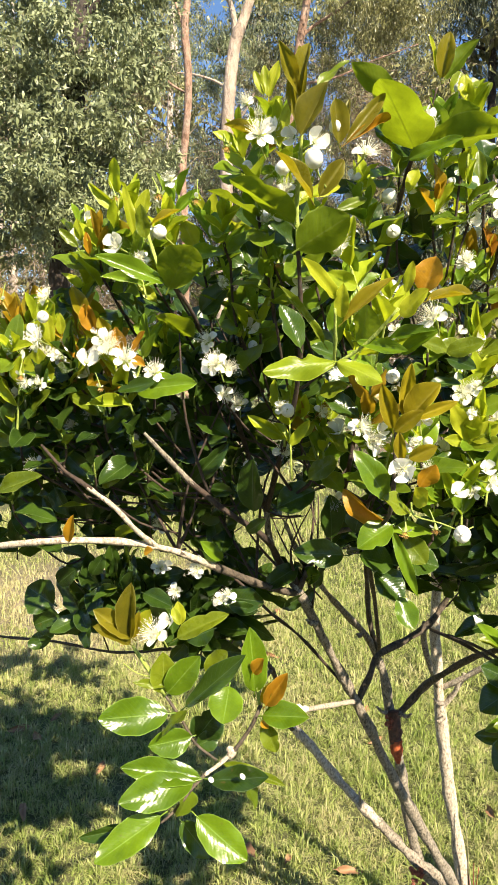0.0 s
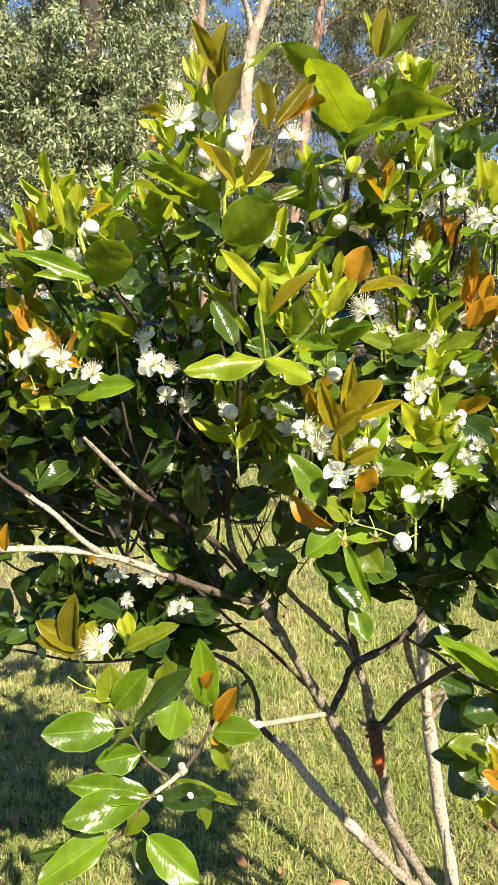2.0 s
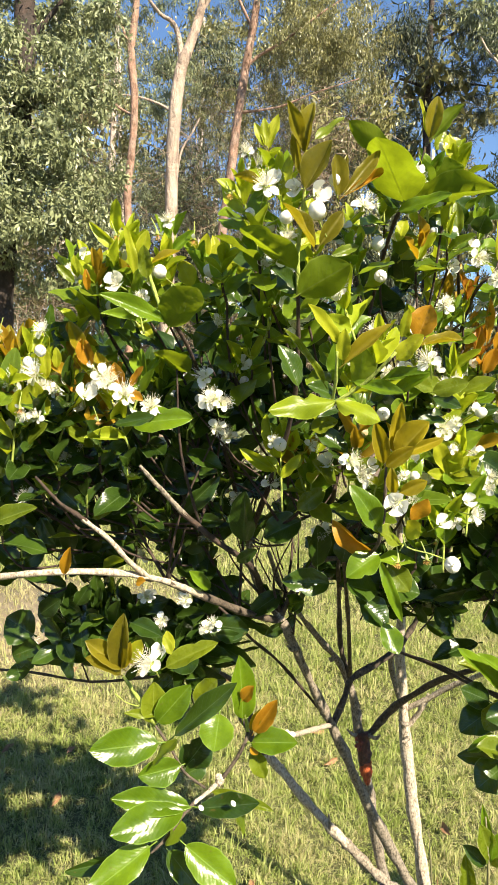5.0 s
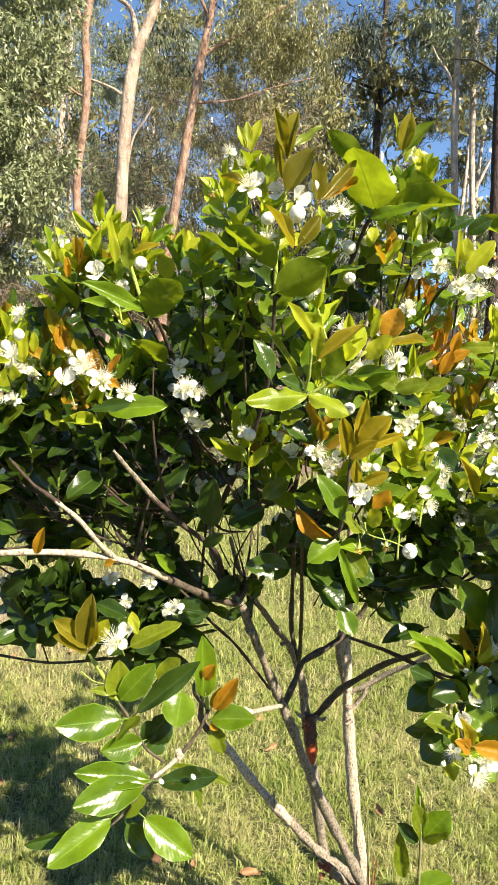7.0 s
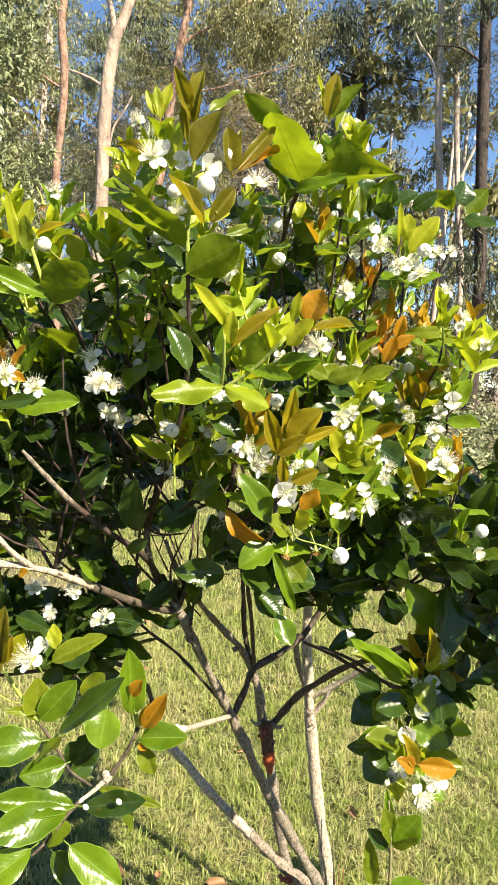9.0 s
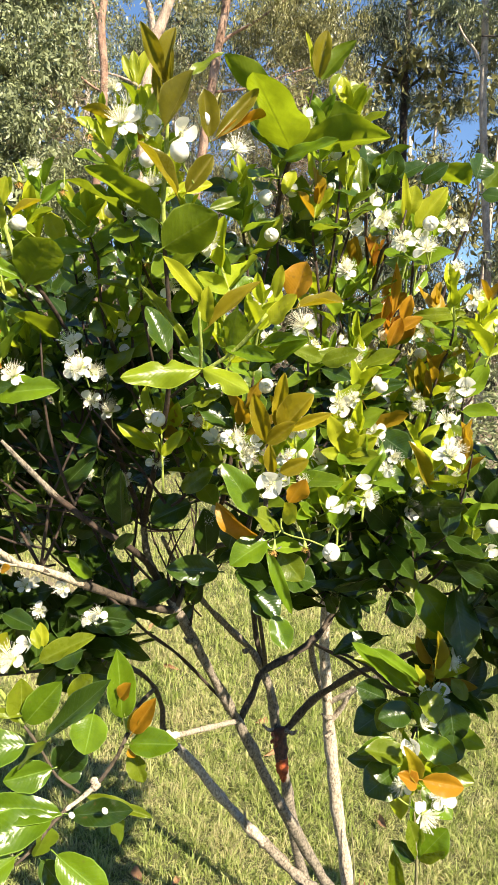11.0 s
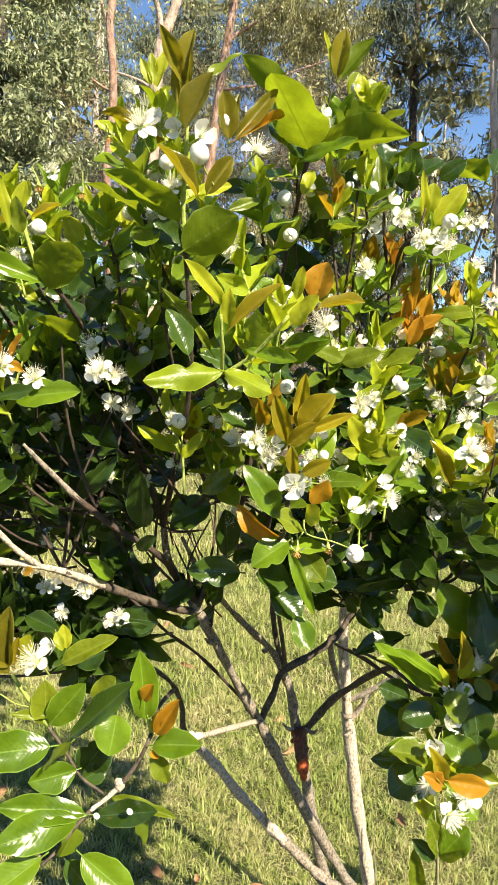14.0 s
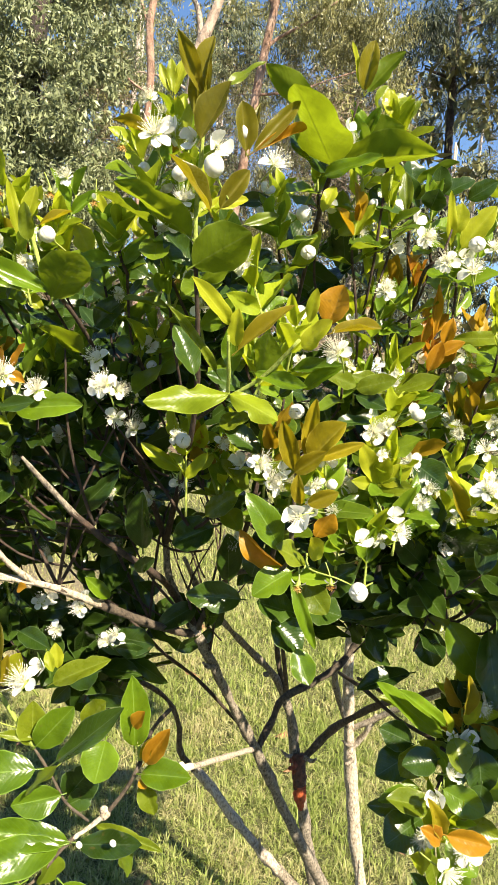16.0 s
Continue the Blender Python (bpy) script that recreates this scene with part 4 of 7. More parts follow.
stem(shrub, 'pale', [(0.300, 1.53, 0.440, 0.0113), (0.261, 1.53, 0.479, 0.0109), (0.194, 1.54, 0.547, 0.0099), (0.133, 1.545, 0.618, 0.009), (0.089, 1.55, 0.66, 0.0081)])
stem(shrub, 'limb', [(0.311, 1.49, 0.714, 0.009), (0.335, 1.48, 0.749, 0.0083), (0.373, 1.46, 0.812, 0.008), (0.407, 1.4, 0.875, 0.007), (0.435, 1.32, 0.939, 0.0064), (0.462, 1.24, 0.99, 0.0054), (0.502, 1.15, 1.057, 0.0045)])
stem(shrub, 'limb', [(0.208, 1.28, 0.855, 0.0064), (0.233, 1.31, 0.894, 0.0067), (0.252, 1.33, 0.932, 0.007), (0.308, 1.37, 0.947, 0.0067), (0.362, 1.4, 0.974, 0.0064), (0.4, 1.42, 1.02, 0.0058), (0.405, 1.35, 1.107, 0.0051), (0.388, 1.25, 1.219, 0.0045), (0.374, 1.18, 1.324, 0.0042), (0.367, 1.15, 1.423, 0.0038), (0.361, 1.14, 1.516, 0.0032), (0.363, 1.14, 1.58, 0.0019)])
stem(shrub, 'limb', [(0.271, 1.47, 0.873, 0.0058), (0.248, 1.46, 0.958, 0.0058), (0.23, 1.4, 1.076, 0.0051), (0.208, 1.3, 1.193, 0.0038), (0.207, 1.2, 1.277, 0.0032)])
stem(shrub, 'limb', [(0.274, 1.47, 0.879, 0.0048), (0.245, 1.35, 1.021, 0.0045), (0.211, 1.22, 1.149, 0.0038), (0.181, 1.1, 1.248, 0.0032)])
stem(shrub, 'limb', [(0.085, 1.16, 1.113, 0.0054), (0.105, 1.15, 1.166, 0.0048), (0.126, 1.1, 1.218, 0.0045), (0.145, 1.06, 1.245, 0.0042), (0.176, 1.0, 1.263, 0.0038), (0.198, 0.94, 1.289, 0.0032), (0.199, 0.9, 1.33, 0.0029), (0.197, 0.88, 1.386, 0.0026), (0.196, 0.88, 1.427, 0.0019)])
stem(shrub, 'twig', [(0.126, 1.1, 1.218, 0.0037), (0.151, 1.08, 1.315, 0.0037), (0.165, 1.06, 1.425, 0.0034), (0.178, 1.05, 1.538, 0.0031), (0.194, 1.02, 1.659, 0.0031), (0.204, 0.99, 1.733, 0.003), (0.209, 0.94, 1.773, 0.0028), (0.219, 0.91, 1.8, 0.0019), (0.23, 0.89, 1.851, 0.0012)])
stem(shrub, 'twig', [(0.024, 1.18, 1.251, 0.0043), (-0.015, 1.1, 1.382, 0.0037), (-0.048, 1.03, 1.491, 0.0034), (-0.07, 0.98, 1.547, 0.0031), (-0.091, 0.92, 1.592, 0.0028), (-0.111, 0.9, 1.612, 0.0025)])
stem(shrub, 'green', [(-0.111, 0.9, 1.612, 0.003), (-0.121, 0.9, 1.63, 0.0028), (-0.138, 0.91, 1.675, 0.0024), (-0.15, 0.93, 1.708, 0.0016)])
stem(shrub, 'twig', [(-0.042, 1.04, 1.491, 0.0025), (-0.025, 1.06, 1.577, 0.0022), (-0.022, 1.07, 1.647, 0.0019), (-0.036, 1.1, 1.707, 0.0012)])
stem(shrub, 'twig', [(0.073, 0.93, 1.471, 0.0025), (0.094, 0.88, 1.49, 0.0022), (0.109, 0.82, 1.505, 0.0019)])
stem(shrub, 'green', [(0.109, 0.82, 1.505, 0.0026), (0.108, 0.79, 1.534, 0.0022), (0.105, 0.77, 1.568, 0.0016)])
stem(shrub, 'green', [(0.112, 0.83, 1.505, 0.0026), (0.148, 0.81, 1.532, 0.0024), (0.178, 0.78, 1.57, 0.0018)])
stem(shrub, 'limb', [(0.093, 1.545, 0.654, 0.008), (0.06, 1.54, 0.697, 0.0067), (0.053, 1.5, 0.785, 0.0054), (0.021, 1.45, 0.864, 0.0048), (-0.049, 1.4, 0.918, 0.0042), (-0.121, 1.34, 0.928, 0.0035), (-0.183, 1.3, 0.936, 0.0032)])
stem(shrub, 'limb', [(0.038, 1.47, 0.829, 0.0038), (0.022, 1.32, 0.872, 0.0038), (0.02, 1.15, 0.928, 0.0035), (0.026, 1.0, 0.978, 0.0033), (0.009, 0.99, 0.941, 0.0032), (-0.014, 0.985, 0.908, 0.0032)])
# low twig: pale past the node, sunlight put into its bark colour
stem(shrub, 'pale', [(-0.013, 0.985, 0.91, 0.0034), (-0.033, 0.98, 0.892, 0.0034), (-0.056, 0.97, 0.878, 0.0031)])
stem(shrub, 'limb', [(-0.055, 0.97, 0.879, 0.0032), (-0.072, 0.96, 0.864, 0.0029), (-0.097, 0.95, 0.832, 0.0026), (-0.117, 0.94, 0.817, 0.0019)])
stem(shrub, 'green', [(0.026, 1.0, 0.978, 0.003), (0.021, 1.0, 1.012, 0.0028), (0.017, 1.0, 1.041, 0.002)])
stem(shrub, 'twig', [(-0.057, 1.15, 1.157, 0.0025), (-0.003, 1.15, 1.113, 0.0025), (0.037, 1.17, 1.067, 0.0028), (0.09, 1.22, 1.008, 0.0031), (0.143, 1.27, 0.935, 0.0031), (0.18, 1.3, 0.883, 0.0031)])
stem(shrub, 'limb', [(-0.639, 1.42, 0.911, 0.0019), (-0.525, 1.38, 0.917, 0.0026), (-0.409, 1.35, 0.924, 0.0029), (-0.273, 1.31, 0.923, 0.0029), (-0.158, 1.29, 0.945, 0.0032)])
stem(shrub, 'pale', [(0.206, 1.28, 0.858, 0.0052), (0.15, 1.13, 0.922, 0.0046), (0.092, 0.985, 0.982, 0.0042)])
stem(shrub, 'pale', [(0.448, 1.63, 0.676, 0.0062), (0.472, 1.62, 0.716, 0.0062), (0.484, 1.6, 0.755, 0.0056), (0.498, 1.6, 0.785, 0.005)])
stem(shrub, 'pale', [(0.449, 1.63, 0.732, 0.0068), (0.489, 1.6, 0.77, 0.0068), (0.532, 1.56, 0.821, 0.0062), (0.579, 1.5, 0.875, 0.0056), (0.612, 1.42, 0.948, 0.0043)])
stem(shrub, 'bark', [(0.374, 1.5, 0.941, 0.0061), (0.388, 1.55, 0.866, 0.0061), (0.437, 1.62, 0.741, 0.0063)])
stem(shrub, 'twig', [(0.404, 1.4, 0.952, 0.0037), (0.432, 1.25, 0.985, 0.0031), (0.437, 1.05, 1.024, 0.0028), (0.44, 0.95, 1.043, 0.0025), (0.403, 0.88, 1.025, 0.0019), (0.402, 0.85, 1.006, 0.0012)])
stem(shrub, 'twig', [(0.447, 1.2, 1.142, 0.0037), (0.472, 1.1, 1.183, 0.0031), (0.474, 1.02, 1.241, 0.0031), (0.457, 0.97, 1.286, 0.0025), (0.474, 0.95, 1.346, 0.0019), (0.465, 0.9, 1.415, 0.0012)])
stem(shrub, 'twig', [(0.405, 1.25, 1.149, 0.0037), (0.346, 1.06, 1.309, 0.0031), (0.333, 1.04, 1.408, 0.0019)])
stem(shrub, 'twig', [(0.451, 1.25, 1.278, 0.0031), (0.456, 1.2, 1.398, 0.0025), (0.48, 1.18, 1.466, 0.0019), (0.484, 1.18, 1.509, 0.0012)])
stem(shrub, 'twig', [(0.365, 1.2, 1.5, 0.0031), (0.37, 1.12, 1.642, 0.0031), (0.358, 1.02, 1.688, 0.0025), (0.373, 1.0, 1.705, 0.0019), (0.383, 1.0, 1.741, 0.0012)])
stem(shrub, 'twig', [(0.375, 1.15, 1.645, 0.0028), (0.351, 1.1, 1.716, 0.0025), (0.342, 1.08, 1.801, 0.0019)])
stem(shrub, 'twig', [(0.507, 1.3, 1.506, 0.0031), (0.549, 1.28, 1.715, 0.0025), (0.572, 1.25, 1.812, 0.0019), (0.573, 1.25, 1.856, 0.0012)])
stem(shrub, 'green', [(0.344, 1.14, 1.546, 0.003), (0.339, 1.13, 1.62, 0.0025), (0.345, 1.13, 1.66, 0.002)])
stem(shrub, 'green', [(0.348, 1.14, 1.551, 0.0028), (0.376, 1.13, 1.613, 0.002), (0.383, 1.13, 1.644, 0.002)])
stem(shrub, 'green', [(0.341, 1.14, 1.551, 0.0025), (0.319, 1.13, 1.609, 0.002), (0.308, 1.12, 1.637, 0.0015)])
stem(shrub, 'green', [(0.212, 0.83, 1.336, 0.0014), (0.214, 0.815, 1.323, 0.0011), (0.244, 0.81, 1.316, 0.0009), (0.265, 0.805, 1.309, 0.0008)])
stem(shrub, 'green', [(0.214, 0.83, 1.325, 0.0012), (0.206, 0.82, 1.317, 0.0009)])
stem(shrub, 'twig', [(0.341, 1.3, 1.129, 0.0037), (0.381, 1.2, 1.149, 0.0034), (0.42, 1.1, 1.178, 0.0031), (0.455, 1.02, 1.207, 0.0025), (0.471, 0.98, 1.247, 0.0019)])
stem(shrub, 'twig', [(0.356, 1.35, 0.982, 0.0037), (0.378, 1.2, 1.016, 0.0034), (0.396, 1.05, 1.043, 0.0031), (0.425, 0.97, 1.057, 0.0025)])
SAPLING_STEMS = [
    [(0.772, 1.779, 0.02, 0.006), (0.749, 1.767, 0.09, 0.005), (0.737, 1.755, 0.237, 0.004), (0.72, 1.755, 0.375, 0.002)],
    [(0.602, 1.62, -0.03, 0.0037), (0.552, 1.62, 0.139, 0.003), (0.53, 1.6, 0.313, 0.002), (0.515, 1.6, 0.438, 0.001)],
]
# leader top
spray(shrub, [
    (0.058, 0.8, 1.81, 0.031, 0.77, 1.856, 0.017, -17, 'w'),
    (0.06, 0.8, 1.806, 0.066, 0.79, 1.863, 0.019, -25, 'w'),
    (0.063, 0.82, 1.816, 0.057, 0.82, 1.873, 0.013, -7, 'w'),
    (0.061, 0.79, 1.762, 0.091, 0.78, 1.815, 0.036, -13, 'w'),
    (0.058, 0.82, 1.786, 0.047, 0.82, 1.843, 0.013, -28, 'w'),
    (0.08, 0.88, 1.85, 0.121, 0.9, 1.889, 0.016, -6, 'g'),
    (0.016, 0.82, 1.765, -0.025, 0.78, 1.773, 0.016, 27, 'w'),
    (0.075, 0.8, 1.694, 0.035, 0.77, 1.741, 0.018, 19, 'w'),
    (0.107, 0.83, 1.766, 0.098, 0.82, 1.813, 0.026, 17, 'w'),
    (0.111, 0.84, 1.77, 0.12, 0.85, 1.822, 0.014, -18, 'w'),
])
# leader side
spray(shrub, [
    (0.017, 0.9, 1.845, 0.013, 0.9, 1.882, 0.013, 2, 'y'),
    (0.02, 0.9, 1.842, 0.033, 0.9, 1.886, 0.016, -14, 'y'),
    (0.014, 0.9, 1.845, 0.0, 0.9, 1.876, 0.011, -21, 'y'),
    (0.022, 0.88, 1.808, 0.009, 0.86, 1.833, 0.032, -25, 'u'),
    (0.036, 0.84, 1.766, 0.048, 0.84, 1.82, 0.018, -18, 'y'),
    (0.115, 0.84, 1.77, 0.16, 0.86, 1.83, 0.018, 27, 'w'),
    (0.117, 0.84, 1.769, 0.175, 0.88, 1.814, 0.011, 21, 'o'),
    (0.085, 0.82, 1.702, 0.113, 0.82, 1.745, 0.022, 20, 'w'),
    (0.056, 0.82, 1.67, -0.014, 0.76, 1.716, 0.038, 12, 'u'),
    (0.061, 0.82, 1.64, 0.12, 0.8, 1.678, 0.048, -12, 'u'),
])
# leader mid
spray(shrub, [
    (0.059, 0.84, 1.644, 0.026, 0.84, 1.677, 0.03, -12, 'm'),
    (0.061, 0.86, 1.712, 0.023, 0.86, 1.742, 0.021, 8, 'g'),
    (0.069, 0.86, 1.709, 0.115, 0.88, 1.731, 0.017, 15, 'y'),
    (0.052, 0.88, 1.713, 0.08, 0.88, 1.741, 0.017, 23, 'y'),
    (0.111, 0.9, 1.704, 0.153, 0.92, 1.724, 0.015, 24, 'g'),
    (0.067, 0.86, 1.627, 0.103, 0.88, 1.658, 0.025, -26, 'u'),
    (0.084, 0.95, 1.737, 0.145, 0.95, 1.745, 0.022, 7, 'm'),
    (0.11, 0.95, 1.651, 0.149, 0.97, 1.69, 0.029, 11, 'm'),
    (0.056, 0.95, 1.632, 0.017, 0.97, 1.673, 0.03, 0, 'm'),
    (0.068, 0.95, 1.617, 0.12, 0.97, 1.643, 0.03, -21, 'm'),
])
# top right
spray(shrub, [
    (0.208, 0.9, 1.779, 0.155, 0.84, 1.845, 0.078, -8, 'u'),
    (0.192, 0.89, 1.828, 0.12, 0.86, 1.866, 0.029, 20, 'u'),
    (0.205, 0.92, 1.777, 0.16, 0.92, 1.823, 0.053, 5, 'm'),
    (0.213, 0.9, 1.782, 0.32, 0.87, 1.805, 0.047, 10, 'u'),
    (0.231, 0.92, 1.808, 0.286, 0.9, 1.832, 0.038, -10, 'u'),
    (0.198, 0.89, 1.765, 0.254, 0.84, 1.778, 0.023, 20, 'v'),
    (0.234, 0.89, 1.862, 0.214, 0.88, 1.909, 0.012, 5, 'y'),
    (0.236, 0.89, 1.862, 0.241, 0.88, 1.914, 0.022, -10, 'w'),
    (0.239, 0.89, 1.861, 0.274, 0.89, 1.909, 0.02, 20, 'u'),
    (0.239, 0.9, 1.87, 0.236, 0.9, 1.895, 0.016, 20, 'g'),
    (0.271, 0.92, 1.849, 0.27, 0.92, 1.879, 0.018, 8, 'y'),
    (0.215, 0.92, 1.762, 0.202, 0.9, 1.724, 0.019, 10, 'y'),
])
# top right low
spray(shrub, [
    (0.261, 0.95, 1.867, 0.273, 0.95, 1.895, 0.02, 22, 'g'),
    (0.272, 0.95, 1.867, 0.296, 0.95, 1.886, 0.023, 1, 'g'),
    (0.3, 0.97, 1.86, 0.318, 0.97, 1.889, 0.015, -6, 'g'),
    (0.269, 1.0, 1.782, 0.318, 1.0, 1.759, 0.039, 6, 'm'),
    (0.316, 1.05, 1.756, 0.289, 1.05, 1.792, 0.031, -4, 'u'),
    (0.332, 1.05, 1.772, 0.325, 1.05, 1.824, 0.02, -22, 'g'),
    (0.242, 1.05, 1.73, 0.29, 1.05, 1.771, 0.045, -12, 'y'),
    (0.232, 1.02, 1.732, 0.238, 1.02, 1.783, 0.029, 20, 'u'),
    (0.216, 1.08, 1.66, 0.292, 1.1, 1.717, 0.045, -29, 'm'),
    (0.194, 0.99, 1.677, 0.155, 0.97, 1.655, 0.038, -29, 'u'),
])
# left crown
spray(shrub, [
    (-0.107, 0.9, 1.599, -0.071, 0.86, 1.654, 0.051, 20, 'u'),
    (-0.112, 0.9, 1.607, -0.192, 0.86, 1.639, 0.025, -16, 'v'),
    (-0.215, 0.97, 1.606, -0.252, 0.95, 1.656, 0.04, -12, 'u'),
    (-0.138, 0.9, 1.664, -0.143, 0.89, 1.706, 0.022, -20, 'g'),
    (-0.157, 0.93, 1.67, -0.173, 0.92, 1.736, 0.016, 13, 'y'),
    (-0.152, 0.94, 1.696, -0.143, 0.93, 1.734, 0.019, 5, 'y'),
    (-0.137, 0.94, 1.69, -0.095, 0.93, 1.706, 0.015, -12, 'b'),
    (-0.172, 0.96, 1.665, -0.194, 0.95, 1.696, 0.026, 0, 'b'),
    (-0.164, 0.96, 1.658, -0.16, 0.95, 1.692, 0.028, -20, 'o'),
    (-0.229, 0.96, 1.652, -0.231, 0.95, 1.681, 0.011, 9, 'o'),
])
# left crown
spray(shrub, [
    (-0.252, 1, 1.676, -0.256, 0.99, 1.706, 0.014, 1, 'y'),
    (-0.244, 1, 1.677, -0.231, 0.99, 1.708, 0.022, 9, 'y'),
    (-0.254, 0.99, 1.666, -0.279, 0.98, 1.69, 0.014, -19, 'g'),
    (-0.074, 1.06, 1.706, -0.093, 1.05, 1.764, 0.014, 6, 'y'),
    (-0.07, 1.06, 1.707, -0.062, 1.05, 1.758, 0.023, -6, 'y'),
    (-0.065, 1.06, 1.703, -0.039, 1.05, 1.746, 0.024, 0, 'y'),
    (-0.081, 0.97, 1.665, -0.097, 0.96, 1.7, 0.028, -7, 'y'),
    (-0.08, 0.96, 1.539, -0.129, 0.94, 1.57, 0.048, 6, 'u'),
    (-0.259, 1.02, 1.61, -0.286, 1, 1.581, 0.042, 3, 'm'),
    (-0.239, 0.98, 1.561, -0.257, 0.97, 1.608, 0.023, 5, 'b'),
])
# left crown
spray(shrub, [
    (-0.226, 0.98, 1.545, -0.239, 0.97, 1.584, 0.025, -20, 'o'),
    (-0.199, 0.97, 1.53, -0.216, 0.96, 1.565, 0.021, -13, 'b'),
    (-0.174, 0.94, 1.515, -0.184, 0.93, 1.551, 0.022, -20, 'o'),
    (-0.162, 0.94, 1.516, -0.141, 0.93, 1.545, 0.014, -5, 'o'),
    (-0.166, 0.94, 1.507, -0.143, 0.93, 1.498, 0.014, 0, 'o'),
    (-0.24, 0.95, 1.506, -0.252, 0.94, 1.53, 0.015, -18, 'o'),
    (-0.161, 0.96, 1.461, -0.076, 0.93, 1.479, 0.041, 8, 'v'),
    (-0.14, 0.96, 1.474, -0.193, 0.94, 1.479, 0.027, 8, 'm'),
    (-0.165, 1, 1.481, -0.127, 0.98, 1.529, 0.05, 0, 'm'),
    (-0.32, 0.98, 1.436, -0.29, 0.96, 1.508, 0.037, 0, 'y'),
])
# left crown
spray(shrub, [
    (-0.291, 0.98, 1.523, -0.296, 0.97, 1.574, 0.02, 4, 'y'),
    (-0.276, 0.98, 1.54, -0.275, 0.97, 1.569, 0.014, 20, 'y'),
    (-0.075, 1, 1.577, -0.035, 0.98, 1.614, 0.041, 4, 'm'),
    (-0.05, 1.02, 1.598, -0.016, 1, 1.643, 0.031, -19, 'm'),
    (-0.182, 0.97, 1.601, -0.158, 0.95, 1.646, 0.023, -16, 'm'),
    (-0.156, 0.98, 1.57, -0.185, 0.96, 1.599, 0.026, 9, 'm'),
    (-0.135, 0.97, 1.588, -0.161, 0.96, 1.614, 0.017, -8, 'y'),
    (-0.197, 0.98, 1.625, -0.176, 0.96, 1.65, 0.019, 12, 'm'),
    (-0.272, 0.98, 1.458, -0.21, 0.95, 1.477, 0.03, 0, 'v'),
    (-0.212, 0.98, 1.428, -0.258, 0.95, 1.452, 0.028, -5, 'g'),
])
# left behind
spray(shrub, [
    (-0.042, 1.1, 1.713, -0.055, 1.1, 1.767, 0.019, 7, 'y'),
    (-0.038, 1.1, 1.71, -0.025, 1.1, 1.753, 0.025, -17, 'y'),
    (-0.033, 1.1, 1.706, -0.006, 1.1, 1.745, 0.025, -11, 'y'),
    (-0.017, 1.05, 1.653, -0.06, 1.05, 1.677, 0.036, -21, 'm'),
    (-0.013, 1.05, 1.644, -0.064, 1.05, 1.652, 0.023, -3, 'g'),
    (-0.017, 1.05, 1.636, -0.073, 1.05, 1.627, 0.02, -29, 'm'),
    (-0.005, 1.08, 1.657, -0.019, 1.08, 1.7, 0.034, 13, 'm'),
    (-0.124, 1.02, 1.573, -0.174, 1.02, 1.605, 0.038, 25, 'm'),
    (-0.174, 1.02, 1.585, -0.216, 1.02, 1.621, 0.035, 29, 'm'),
    (-0.23, 1.05, 1.538, -0.265, 1.05, 1.607, 0.029, 15, 'b'),
])
# far left
spray(shrub, [
    (-0.299, 0.97, 1.461, -0.304, 0.95, 1.517, 0.047, -12, 'y'),
    (-0.328, 0.97, 1.469, -0.345, 0.96, 1.523, 0.023, -4, 'o'),
    (-0.305, 0.97, 1.461, -0.282, 0.97, 1.503, 0.014, -23, 'b'),
    (-0.318, 0.95, 1.421, -0.277, 0.93, 1.461, 0.029, -8, 'g'),
    (-0.34, 0.95, 1.403, -0.328, 0.95, 1.448, 0.043, 18, 'm'),
    (-0.337, 1.0, 1.542, -0.353, 1.0, 1.602, 0.019, -11, 'b'),
    (-0.327, 1.0, 1.542, -0.328, 1.0, 1.606, 0.022, -31, 'b'),
    (-0.322, 1.02, 1.552, -0.308, 1.02, 1.584, 0.018, -29, 'y'),
    (-0.318, 1.02, 1.547, -0.323, 1.02, 1.587, 0.016, -21, 'y'),
    (-0.266, 1.0, 1.527, -0.273, 1.0, 1.566, 0.021, 18, 'g'),
])
# far left low
spray(shrub, [
    (-0.363, 0.95, 1.309, -0.294, 0.93, 1.343, 0.028, -9, 'g'),
    (-0.292, 1.03, 1.544, -0.297, 1.03, 1.573, 0.021, -13, 'y'),
    (-0.349, 0.98, 1.379, -0.391, 0.98, 1.395, 0.027, -26, 'g'),
    (-0.362, 1.0, 1.568, -0.395, 1.0, 1.6, 0.022, 31, 'b'),
    (-0.365, 0.97, 1.453, -0.401, 0.97, 1.501, 0.031, -5, 'g'),
    (-0.319, 0.99, 1.437, -0.277, 0.99, 1.417, 0.034, -19, 'm'),
    (-0.391, 1.0, 1.351, -0.426, 1.0, 1.316, 0.036, -28, 'm'),
    (-0.28, 1.0, 1.437, -0.238, 1.0, 1.404, 0.034, -28, 'm'),
    (-0.296, 1.0, 1.487, -0.263, 1.0, 1.462, 0.025, -21, 'g'),
    (-0.395, 1.05, 1.245, -0.449, 1.05, 1.253, 0.038, 11, 'm'),
])
